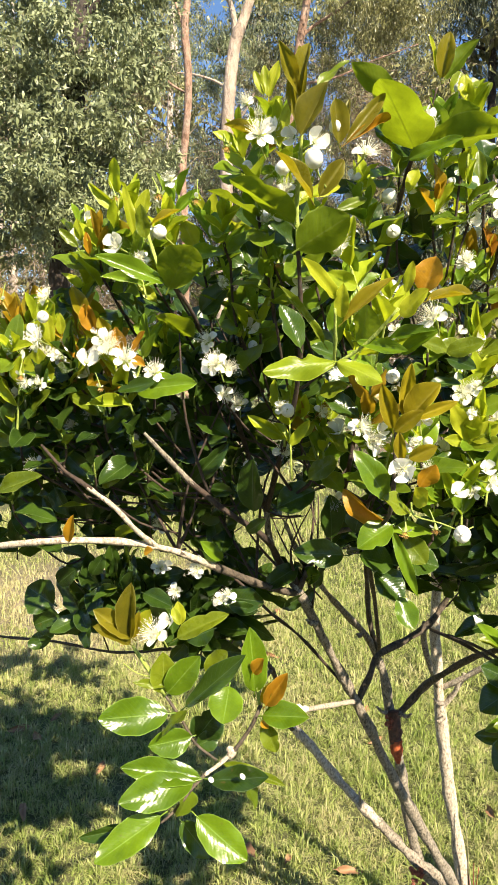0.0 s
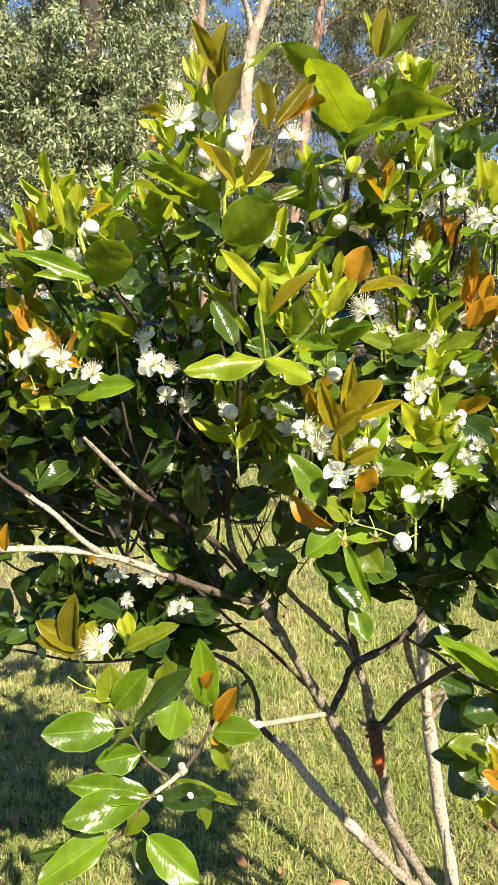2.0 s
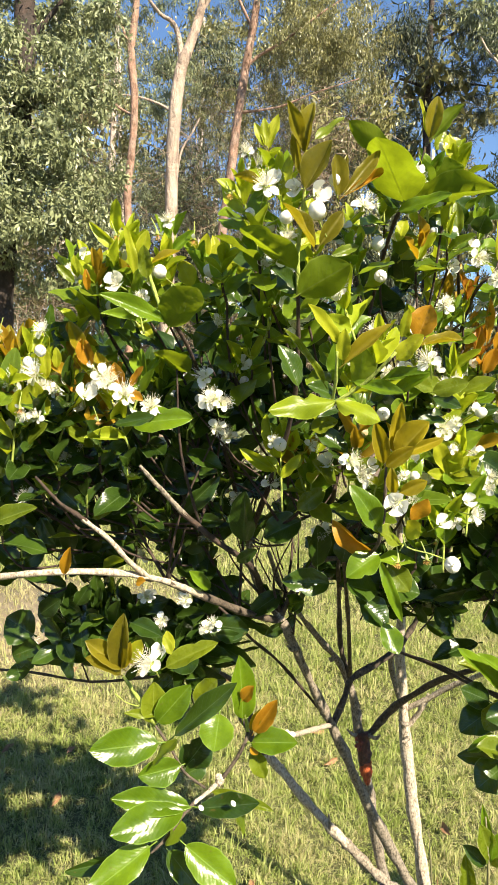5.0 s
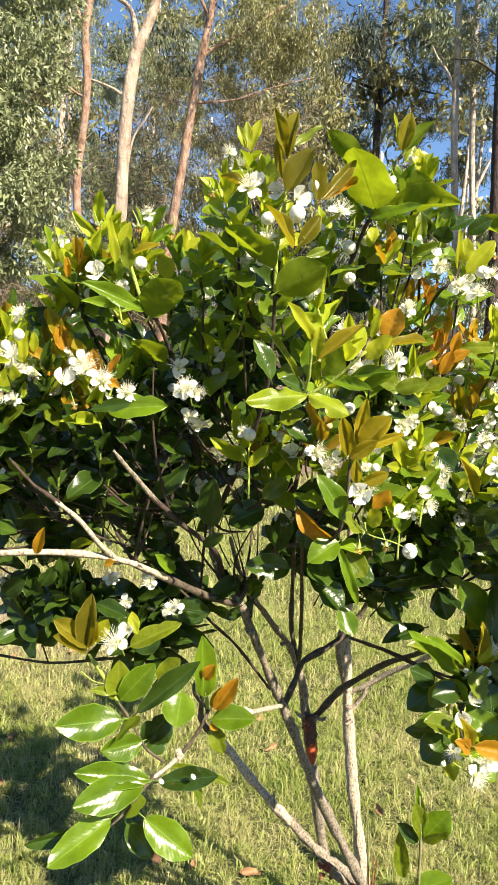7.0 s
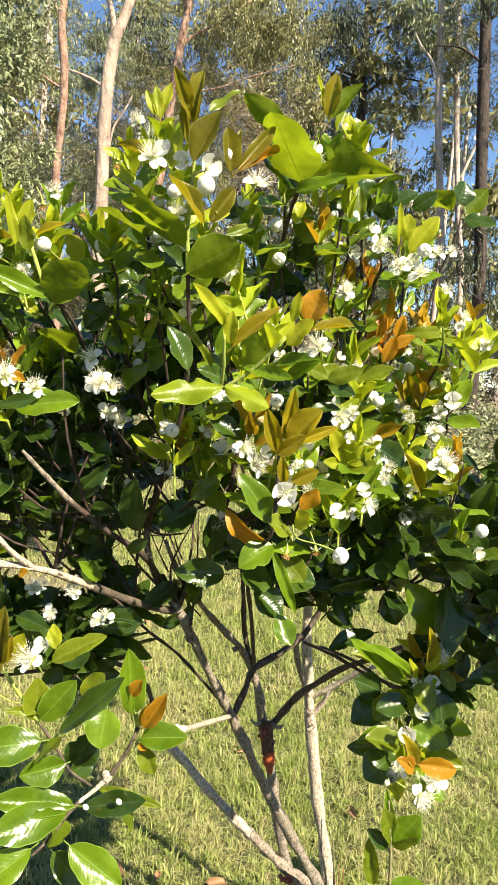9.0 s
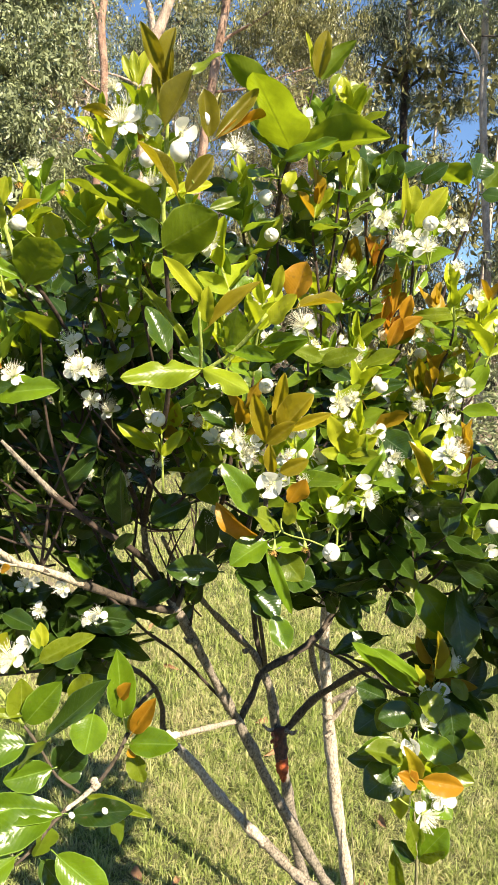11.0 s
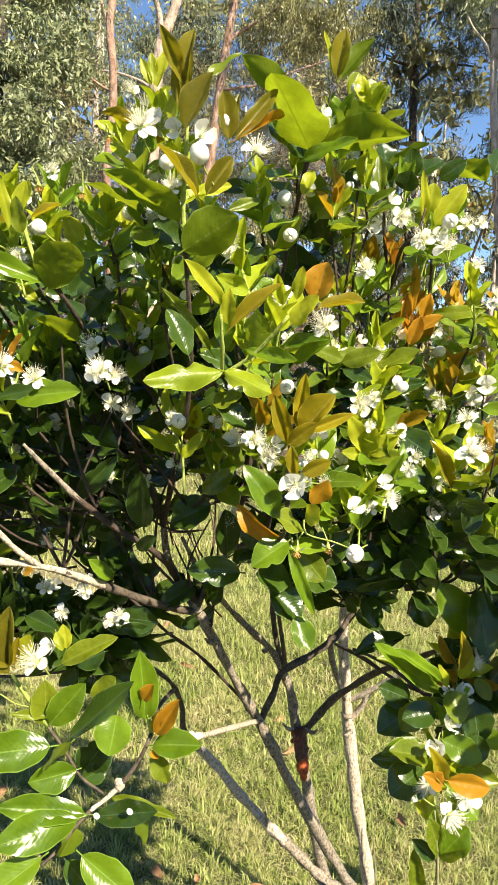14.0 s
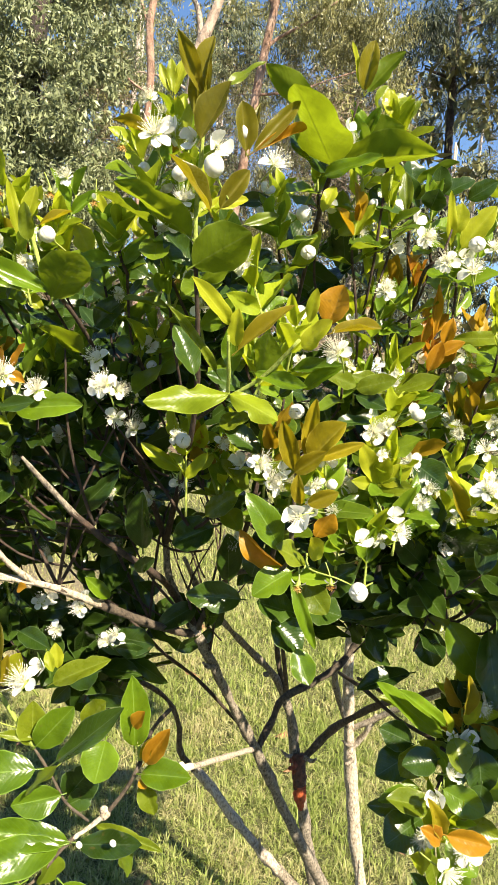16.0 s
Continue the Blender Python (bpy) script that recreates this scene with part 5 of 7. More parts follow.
# star mid
spray(shrub, [
    (0.107, 0.78, 1.579, 0.069, 0.745, 1.62, 0.019, -15, 'y'),
    (0.114, 0.78, 1.558, 0.112, 0.765, 1.594, 0.018, -20, 'y'),
    (0.116, 0.78, 1.554, 0.172, 0.77, 1.602, 0.02, -8, 'b'),
    (0.113, 0.82, 1.532, 0.106, 0.8, 1.579, 0.024, 12, 'v'),
    (0.143, 0.84, 1.526, 0.145, 0.82, 1.576, 0.036, -14, 'u'),
    (0.095, 0.8, 1.53, 0.043, 0.78, 1.596, 0.013, 2, 'g'),
    (0.069, 0.86, 1.525, 0.045, 0.86, 1.581, 0.032, 18, 'm'),
    (0.11, 0.80, 1.508, 0.030, 0.755, 1.500, 0.031, -12, 'l'),
    (0.111, 0.80, 1.508, 0.160, 0.77, 1.490, 0.028, 12, 'l'),
    (0.136, 0.82, 1.533, 0.192, 0.78, 1.52, 0.019, 14, 'v'),
    (0.174, 0.84, 1.536, 0.224, 0.8, 1.552, 0.018, -12, 'v'),
    (0.122, 0.88, 1.514, 0.085, 0.86, 1.529, 0.024, -10, 'm'),
])
# rleaf
spray(shrub, [
    (0.206, 0.79, 1.589, 0.22, 0.785, 1.629, 0.034, -10, 'o'),
    (0.182, 0.79, 1.562, 0.208, 0.77, 1.592, 0.027, -8, 'y'),
    (0.187, 0.79, 1.589, 0.192, 0.78, 1.624, 0.014, -4, 'y'),
    (0.211, 0.79, 1.58, 0.263, 0.79, 1.591, 0.014, -25, 'b'),
    (0.193, 0.84, 1.52, 0.226, 0.8, 1.55, 0.02, 8, 'v'),
    (0.167, 0.86, 1.51, 0.192, 0.84, 1.531, 0.024, -14, 'm'),
    (0.261, 0.9, 1.524, 0.304, 0.88, 1.539, 0.026, 16, 'g'),
    (0.261, 0.9, 1.528, 0.215, 0.88, 1.539, 0.024, -16, 'g'),
    (0.262, 0.9, 1.516, 0.295, 0.88, 1.506, 0.022, 10, 'm'),
    (0.241, 0.9, 1.481, 0.282, 0.9, 1.488, 0.021, -18, 'm'),
])
# bronze mid
spray(shrub, [
    (0.193, 0.88, 1.424, 0.173, 0.86, 1.483, 0.023, -16, 'b'),
    (0.208, 0.89, 1.439, 0.214, 0.88, 1.51, 0.02, -12, 'b'),
    (0.212, 0.9, 1.437, 0.197, 0.89, 1.48, 0.018, 8, 'b'),
    (0.212, 0.88, 1.437, 0.245, 0.86, 1.485, 0.036, -14, 'b'),
    (0.216, 0.88, 1.437, 0.274, 0.88, 1.461, 0.016, 20, 'b'),
    (0.194, 0.87, 1.421, 0.227, 0.85, 1.451, 0.021, 16, 'b'),
    (0.312, 0.97, 1.402, 0.282, 0.95, 1.456, 0.024, -8, 'y'),
    (0.314, 0.97, 1.405, 0.32, 0.95, 1.441, 0.029, -12, 'y'),
    (0.318, 0.97, 1.402, 0.349, 0.95, 1.429, 0.028, 10, 'y'),
    (0.318, 0.97, 1.397, 0.351, 0.94, 1.404, 0.026, 16, 'g'),
    (0.311, 0.97, 1.398, 0.276, 0.95, 1.406, 0.018, -14, 'y'),
    (0.315, 0.97, 1.387, 0.352, 0.94, 1.372, 0.028, -10, 'm'),
    (0.312, 0.97, 1.382, 0.262, 0.95, 1.371, 0.027, 12, 'm'),
    (0.202, 0.85, 1.388, 0.194, 0.84, 1.423, 0.016, -29, 'b'),
    (0.21, 0.85, 1.389, 0.243, 0.84, 1.407, 0.02, 27, 'b'),
    (0.181, 0.83, 1.339, 0.147, 0.81, 1.4, 0.033, 4, 'c'),
    (0.219, 0.82, 1.358, 0.234, 0.81, 1.39, 0.025, 31, 'o'),
])
# bronze low
spray(shrub, [
    (0.213, 0.82, 1.337, 0.228, 0.8, 1.357, 0.028, -6, 'y'),
    (0.204, 0.96, 1.28, 0.136, 0.95, 1.328, 0.030, -62, 'o'),
    (0.208, 0.95, 1.281, 0.159, 0.93, 1.254, 0.042, 6, 'v'),
    (0.166, 0.97, 1.301, 0.157, 0.97, 1.263, 0.035, 19, 'm'),
    (0.209, 0.95, 1.273, 0.246, 0.93, 1.182, 0.018, 16, 'c'),
    (0.226, 0.97, 1.17, 0.245, 0.95, 1.129, 0.036, 0, 'v'),
    (0.193, 1.0, 1.197, 0.236, 0.98, 1.164, 0.048, -16, 'm'),
    (0.148, 1.02, 1.216, 0.074, 1.0, 1.224, 0.044, -11, 'm'),
    (0.129, 1.03, 1.24, 0.124, 1.0, 1.311, 0.042, 24, 'm'),
    (0.212, 0.84, 1.323, 0.176, 0.82, 1.344, 0.032, 26, 'g'),
])
# bronze behind
spray(shrub, [
    (0.22, 1.0, 1.21, 0.169, 1.0, 1.218, 0.054, 16, 'm'),
    (0.24, 1.02, 1.214, 0.287, 1.0, 1.212, 0.049, -6, 'm'),
    (0.252, 1.0, 1.246, 0.295, 0.98, 1.285, 0.052, 6, 'm'),
    (0.231, 0.98, 1.258, 0.263, 0.97, 1.22, 0.038, 19, 'g'),
    (0.157, 0.95, 1.4, 0.2, 0.93, 1.419, 0.033, 9, 'g'),
    (0.145, 0.98, 1.381, 0.102, 0.97, 1.414, 0.033, 20, 'g'),
    (0.102, 1.05, 1.31, 0.042, 1.05, 1.282, 0.053, 1, 'm'),
    (0.09, 1.0, 1.335, 0.131, 1.0, 1.37, 0.03, 10, 'g'),
    (0.155, 0.95, 1.432, 0.107, 0.95, 1.463, 0.035, 12, 'm'),
    (0.1, 0.95, 1.463, 0.138, 0.95, 1.479, 0.032, -15, 'g'),
])
# right node
spray(shrub, [
    (0.346, 1.14, 1.521, 0.277, 1.1, 1.547, 0.04, 27, 'g'),
    (0.348, 1.14, 1.521, 0.423, 1.12, 1.552, 0.031, 29, 'g'),
    (0.351, 1.15, 1.505, 0.3, 1.13, 1.492, 0.037, -27, 'm'),
    (0.357, 1.15, 1.499, 0.437, 1.13, 1.515, 0.033, 30, 'g'),
    (0.405, 1.12, 1.564, 0.434, 1.1, 1.607, 0.031, 30, 'o'),
    (0.39, 1.16, 1.604, 0.431, 1.14, 1.646, 0.028, 11, 'o'),
    (0.409, 1.18, 1.624, 0.416, 1.18, 1.676, 0.018, -29, 'o'),
    (0.385, 1.18, 1.591, 0.408, 1.18, 1.629, 0.016, 26, 'o'),
    (0.302, 1.05, 1.585, 0.261, 1.05, 1.609, 0.026, -24, 'u'),
    (0.436, 1.12, 1.608, 0.516, 1.1, 1.616, 0.023, 30, 'g'),
])
# right crown
spray(shrub, [
    (0.392, 1.03, 1.727, 0.378, 1.01, 1.794, 0.016, -6, 'y'),
    (0.396, 1.03, 1.743, 0.399, 1.02, 1.781, 0.029, -10, 'y'),
    (0.407, 1.03, 1.725, 0.441, 1.01, 1.78, 0.032, 4, 'y'),
    (0.401, 1.05, 1.719, 0.38, 1.05, 1.752, 0.036, 7, 'g'),
    (0.363, 1.04, 1.692, 0.415, 1, 1.669, 0.027, -17, 'v'),
    (0.381, 1.08, 1.801, 0.373, 1.06, 1.839, 0.039, 0, 'm'),
    (0.367, 1.06, 1.779, 0.37, 1.04, 1.8, 0.035, 0, 'm'),
    (0.388, 1.08, 1.806, 0.426, 1.07, 1.83, 0.029, 0, 'm'),
    (0.43, 1.1, 1.807, 0.463, 1.08, 1.831, 0.028, 22, 'm'),
    (0.354, 1.08, 1.784, 0.331, 1.06, 1.823, 0.021, -7, 'm'),
])
# right crown
spray(shrub, [
    (0.321, 1.1, 1.755, 0.312, 1.08, 1.797, 0.025, -13, 'b'),
    (0.312, 1.08, 1.667, 0.311, 1.07, 1.704, 0.017, 1, 'y'),
    (0.301, 1.08, 1.669, 0.288, 1.07, 1.685, 0.017, 6, 'y'),
    (0.359, 1.08, 1.672, 0.356, 1.06, 1.707, 0.026, 21, 'b'),
    (0.387, 1.05, 1.604, 0.382, 1.04, 1.676, 0.013, 3, 'o'),
    (0.404, 1.05, 1.594, 0.409, 1.04, 1.631, 0.02, -11, 'o'),
    (0.373, 1.06, 1.594, 0.378, 1.05, 1.631, 0.014, 20, 'o'),
    (0.393, 1.04, 1.577, 0.427, 1.03, 1.598, 0.02, 0, 'o'),
    (0.382, 1.04, 1.556, 0.394, 1.03, 1.597, 0.022, 8, 'o'),
    (0.329, 1.04, 1.522, 0.273, 1.02, 1.542, 0.029, -1, 'g'),
])
# right crown
spray(shrub, [
    (0.34, 1.04, 1.522, 0.395, 1.02, 1.546, 0.028, -13, 'g'),
    (0.347, 1.05, 1.486, 0.406, 1.03, 1.504, 0.025, 9, 'm'),
    (0.337, 1.06, 1.473, 0.291, 1.05, 1.488, 0.038, 12, 'm'),
    (0.342, 1.06, 1.465, 0.387, 1.05, 1.476, 0.035, -14, 'm'),
    (0.339, 1.06, 1.516, 0.323, 1.05, 1.548, 0.02, -1, 'v'),
    (0.369, 1.06, 1.504, 0.408, 1.05, 1.522, 0.022, -6, 'v'),
    (0.472, 1.16, 1.473, 0.44, 1.15, 1.533, 0.023, -15, 'b'),
    (0.475, 1.16, 1.475, 0.459, 1.15, 1.546, 0.024, -13, 'b'),
    (0.479, 1.16, 1.477, 0.485, 1.14, 1.539, 0.034, 22, 'b'),
    (0.488, 1.16, 1.482, 0.536, 1.14, 1.522, 0.03, 18, 'b'),
])
# right crown
spray(shrub, [
    (0.5, 1.16, 1.474, 0.527, 1.15, 1.513, 0.023, -5, 'y'),
    (0.512, 1.18, 1.547, 0.539, 1.17, 1.582, 0.019, 11, 'b'),
    (0.514, 1.18, 1.547, 0.55, 1.17, 1.559, 0.019, -21, 'b'),
    (0.468, 1.12, 1.605, 0.535, 1.1, 1.602, 0.02, 19, 'g'),
    (0.364, 1.02, 1.378, 0.412, 1, 1.35, 0.051, 1, 'm'),
    (0.375, 1.04, 1.427, 0.42, 1.02, 1.396, 0.05, 15, 'm'),
    (0.438, 0.98, 1.357, 0.399, 0.96, 1.424, 0.021, -10, 'b'),
    (0.451, 0.97, 1.287, 0.478, 0.95, 1.339, 0.05, -5, 'g'),
    (0.483, 0.97, 1.288, 0.505, 0.95, 1.305, 0.03, -7, 'g'),
    (0.439, 1, 1.213, 0.489, 0.98, 1.14, 0.05, 22, 'v'),
])
# right crown
spray(shrub, [
    (0.505, 0.98, 1.205, 0.492, 0.96, 1.11, 0.036, -3, 'm'),
    (0.396, 1.03, 1.346, 0.344, 1, 1.356, 0.025, 0, 'g'),
    (0.379, 1.03, 1.321, 0.323, 1, 1.332, 0.028, 21, 'm'),
    (0.383, 1.02, 1.302, 0.432, 0.99, 1.321, 0.033, 19, 'm'),
    (0.413, 1.02, 1.257, 0.453, 1, 1.312, 0.042, -5, 'm'),
    (0.386, 1.04, 1.234, 0.338, 1.02, 1.281, 0.037, -9, 'm'),
    (0.398, 1.02, 1.223, 0.443, 1, 1.204, 0.031, 14, 'g'),
    (0.474, 1.05, 1.387, 0.507, 1.03, 1.415, 0.023, -18, 'y'),
    (0.475, 1.05, 1.437, 0.515, 1.03, 1.431, 0.021, -5, 'g'),
    (0.332, 1.1, 1.584, 0.301, 1.08, 1.614, 0.023, 18, 'm'),
])
# right tip
spray(shrub, [
    (0.342, 1.08, 1.801, 0.29, 1.06, 1.841, 0.032, -31, 'u'),
    (0.348, 1.08, 1.814, 0.402, 1.08, 1.856, 0.025, 24, 'u'),
    (0.325, 1.06, 1.798, 0.276, 1.05, 1.818, 0.026, -25, 'u'),
    (0.34, 1.08, 1.795, 0.382, 1.06, 1.817, 0.019, 20, 'g'),
    (0.351, 1.1, 1.811, 0.341, 1.1, 1.857, 0.041, 18, 'm'),
    (0.331, 1.08, 1.786, 0.288, 1.06, 1.759, 0.033, 24, 'u'),
    (0.556, 1.25, 1.848, 0.496, 1.22, 1.873, 0.045, 3, 'u'),
    (0.569, 1.25, 1.861, 0.583, 1.25, 1.905, 0.049, 24, 'm'),
    (0.586, 1.25, 1.846, 0.622, 1.25, 1.893, 0.041, -19, 'u'),
    (0.582, 1.25, 1.835, 0.632, 1.22, 1.824, 0.035, 11, 'm'),
])
# right low: dark 'm' leaves put the sprig's shade into their colour
spray(shrub, [
    (0.434, 0.96, 1.066, 0.331, 0.954, 1.139, 0.033, 4, 'v'),
    (0.432, 0.95, 1.087, 0.363, 0.93, 1.142, 0.021, 10, 'v'),
    (0.391, 0.99, 1.092, 0.349, 0.98, 1.109, 0.019, 21, 'g'),
    (0.392, 0.96, 1.055, 0.346, 0.95, 1.078, 0.04, 0, 'm'),
    (0.403, 0.96, 1.047, 0.346, 0.95, 1.011, 0.048, 22, 'm'),
    (0.399, 0.93, 1.066, 0.369, 0.92, 1.031, 0.043, -20, 'g'),
    (0.413, 0.91, 1.062, 0.367, 0.9, 1.057, 0.036, 5, 'm'),
    (0.431, 0.91, 1.092, 0.439, 0.88, 1.063, 0.037, -5, 'g'),
    (0.465, 0.99, 1.058, 0.514, 0.97, 1, 0.065, 14, 'm'),
    (0.459, 0.93, 1.026, 0.417, 0.92, 1.03, 0.027, -15, 'm'),
])
# right low
spray(shrub, [
    (0.418, 0.89, 1.033, 0.465, 0.87, 1.016, 0.039, 6, 'v'),
    (0.398, 0.88, 1.014, 0.343, 0.86, 1.036, 0.035, 17, 'g'),
    (0.389, 0.9, 1.028, 0.338, 0.89, 1.013, 0.02, 8, 'v'),
    (0.376, 0.9, 0.996, 0.327, 0.9, 1, 0.023, 2, 'm'),
    (0.394, 0.89, 0.993, 0.347, 0.87, 0.968, 0.053, 19, 'm'),
    (0.405, 0.84, 1.004, 0.381, 0.83, 1.055, 0.021, -1, 'b'),
    (0.4, 0.83, 1.007, 0.373, 0.82, 1.025, 0.023, -3, 'o'),
    (0.407, 0.83, 1.012, 0.456, 0.82, 1.009, 0.028, 13, 'o'),
    (0.438, 0.9, 0.996, 0.496, 0.88, 0.978, 0.031, 23, 'g'),
    (0.425, 0.88, 0.974, 0.462, 0.86, 0.941, 0.035, -6, 'v'),
])
# right low
spray(shrub, [
    (0.435, 0.93, 1.088, 0.413, 0.92, 1.124, 0.018, 22, 'y'),
    (0.451, 0.94, 1.108, 0.45, 0.93, 1.167, 0.021, 20, 'b'),
    (0.455, 0.94, 1.096, 0.467, 0.93, 1.132, 0.017, -15, 'y'),
    (0.48, 0.95, 1.091, 0.502, 0.94, 1.065, 0.022, 5, 'g'),
    (0.482, 0.93, 1.02, 0.477, 0.92, 0.981, 0.035, 9, 'm'),
    (0.416, 0.95, 1.009, 0.403, 0.95, 1.046, 0.015, 21, 'y'),
])
SAPLING_LEAVES = [
    (0.737, 1.755, 0.237, 0.714, 1.755, 0.401, 0.03, -12.0, 'v'),
    (0.741, 1.755, 0.252, 0.706, 1.743, 0.357, 0.053, 3.0, 'g'),
    (0.743, 1.755, 0.245, 0.804, 1.731, 0.342, 0.078, -1.0, 'v'),
    (0.744, 1.755, 0.237, 0.794, 1.707, 0.303, 0.034, 14.0, 'g'),
    (0.732, 1.767, 0.227, 0.672, 1.767, 0.283, 0.042, -1.0, 'm'),
    (0.704, 1.779, 0.109, 0.676, 1.767, 0.248, 0.046, -27.0, 'g'),
    (0.736, 1.767, 0.081, 0.833, 1.731, 0.14, 0.071, -16.0, 'v'),
    (0.749, 1.767, 0.09, 0.682, 1.767, 0.023, 0.059, 22.0, 'g'),
]
# low left top
spray(shrub, [
    (-0.173, 0.980, 1.087, -0.169, 0.960, 1.177, 0.033, -9, 'w'),
    (-0.170, 0.980, 1.087, -0.226, 0.960, 1.135, 0.033, 14, 'w'),
    (-0.173, 0.980, 1.077, -0.224, 0.950, 1.112, 0.027, 25, 'w'),
    (-0.169, 0.985, 1.085, -0.158, 0.980, 1.131, 0.016, 8, 'b'),
    (-0.163, 0.990, 1.091, -0.141, 0.980, 1.134, 0.027, 10, 'y'),
    (-0.101, 1.020, 1.097, -0.107, 1.020, 1.132, 0.020, 5, 'y'),
    (-0.107, 1.020, 1.074, -0.031, 1.000, 1.125, 0.033, -12, 'g'),
    (-0.122, 0.985, 0.999, -0.120, 0.970, 1.068, 0.042, 20, 'g'),
    (-0.117, 0.980, 1.013, -0.164, 0.960, 1.026, 0.013, 10, 'g'),
])
stem(shrub, 'green', [(-0.169, 0.980, 1.075, 0.0022), (-0.146, 0.975, 1.044, 0.003), (-0.120, 0.985, 0.997, 0.003)])
stem(shrub, 'limb', [(-0.120, 0.985, 0.997, 0.0022), (-0.094, 0.985, 0.959, 0.0022), (-0.072, 0.985, 0.921, 0.0022), (-0.038, 0.985, 0.895, 0.0022)])
stem(shrub, 'green', [(-0.141, 0.975, 1.029, 0.0010), (-0.160, 0.965, 1.039, 0.0010), (-0.177, 0.955, 1.057, 0.0010)])
# low left mid
spray(shrub, [
    (-0.115, 0.980, 1.002, -0.066, 0.965, 1.067, 0.043, 14, 'v'),
    (-0.057, 1.000, 1.025, -0.026, 0.985, 1.070, 0.036, -10, 'g'),
    (-0.088, 0.985, 0.979, 0.010, 0.955, 1.078, 0.037, -14, 'm'),
    (0.017, 1.000, 1.001, 0.011, 0.980, 1.106, 0.044, 18, 'v'),
    (0.015, 0.980, 1.040, 0.032, 0.970, 1.068, 0.021, -4, 'o'),
    (0.035, 0.975, 0.992, 0.068, 0.960, 1.053, 0.027, 7, 'o'),
    (0.031, 0.985, 0.990, 0.043, 0.970, 1.035, 0.016, 4, 'b'),
    (-0.020, 0.970, 1.022, -0.026, 0.945, 0.975, 0.058, 6, 'v'),
    (0.031, 0.975, 0.975, 0.097, 0.950, 0.991, 0.040, -12, 'v'),
    (0.033, 0.975, 0.966, 0.053, 0.965, 0.921, 0.028, 12, 'g'),
    (0.030, 0.970, 0.970, 0.041, 0.960, 0.963, 0.013, 0, 'o'),
    (-0.111, 0.965, 0.977, -0.209, 0.930, 0.981, 0.055, -5, 'v'),
    (-0.083, 0.970, 0.981, -0.113, 0.945, 0.948, 0.041, 8, 'u'),
    (-0.077, 0.980, 0.934, -0.138, 0.955, 0.927, 0.043, -20, 'v'),
    (-0.072, 1.000, 0.921, -0.037, 0.990, 0.970, 0.053, 25, 'm'),
])
# low left low
spray(shrub, [
    (-0.061, 0.965, 0.877, -0.177, 0.940, 0.903, 0.041, 0, 's'),
    (-0.070, 0.955, 0.877, -0.174, 0.910, 0.865, 0.053, 6, 's'),
    (-0.118, 0.945, 0.825, -0.205, 0.900, 0.775, 0.054, 10, 'v'),
    (-0.147, 0.985, 0.784, -0.255, 0.980, 0.753, 0.025, -20, 'm'),
    (-0.078, 0.970, 0.854, -0.087, 0.950, 0.820, 0.049, 12, 'u'),
    (-0.066, 0.970, 0.811, 0.014, 0.945, 0.759, 0.053, 4, 'v'),
    (-0.094, 1.000, 0.781, -0.047, 1.000, 0.721, 0.041, -10, 'm'),
    (-0.046, 0.965, 0.874, 0.047, 0.925, 0.907, 0.039, -8, 'm'),
    (0.003, 0.980, 0.860, 0.028, 0.965, 0.835, 0.048, 8, 'u'),
    (-0.028, 0.985, 0.889, 0.068, 0.960, 0.878, 0.019, -18, 'g'),
    (-0.039, 1.000, 0.927, -0.070, 0.990, 0.912, 0.033, -20, 'm'),
])
# pale end
spray(shrub, [
    (-0.057, 1.1, 1.06, -0.103, 1.1, 1.039, 0.039, -11, 'm'),
    (-0.002, 1.12, 1.113, -0.057, 1.1, 1.099, 0.044, -13, 'm'),
    (-0.362, 1.2, 1.056, -0.413, 1.2, 1.087, 0.068, -18, 'm'),
    (-0.352, 1.2, 1.036, -0.404, 1.2, 1.013, 0.066, -18, 'm'),
    (-0.31, 1.2, 1.11, -0.33, 1.2, 1.141, 0.055, 17, 'm'),
    (-0.384, 1.2, 0.971, -0.394, 1.2, 1.002, 0.045, 21, 'm'),
])
# right dark
spray(shrub, [
    (0.407, 1.15, 1.153, 0.292, 1.12, 1.165, 0.038, 19, 'm'),
    (0.419, 1.05, 1.184, 0.435, 1.03, 1.135, 0.045, 12, 'm'),
    (0.414, 1.08, 1.103, 0.332, 1.06, 1.086, 0.036, 29, 'm'),
    (0.361, 1.15, 1.142, 0.385, 1.13, 1.097, 0.047, -22, 'm'),
    (0.408, 1.12, 1.167, 0.367, 1.1, 1.213, 0.045, 5, 'm'),
    (0.482, 0.97, 1.214, 0.494, 0.95, 1.125, 0.055, 0, 'm'),
    (0.479, 0.95, 1.06, 0.486, 0.93, 1.005, 0.046, 3, 'm'),
    (0.461, 1.0, 1.129, 0.516, 0.98, 1.071, 0.044, 17, 'm'),
    (0.476, 0.98, 1.079, 0.512, 0.96, 1.047, 0.039, 17, 'm'),
])
blossom(shrub, (0.013, 0.8, 1.765), 1.25, 'open')
blossom(shrub, (-0.008, 0.9, 1.835), 0.8, 'open')
blossom(shrub, (0.053, 0.81, 1.767), 0.9, 'cup')
blossom(shrub, (0.077, 0.81, 1.761), 1.1, 'cup')
blossom(shrub, (0.079, 0.8, 1.732), 1.15, 'bud')
blossom(shrub, (0.103, 0.835, 1.78), 0.85, 'bud')
blossom(shrub, (0.138, 0.82, 1.752), 1.15, 'open')
blossom(shrub, (0.044, 0.83, 1.709), 1.1, 'open')
blossom(shrub, (0.023, 0.86, 1.725), 0.7, 'bud')
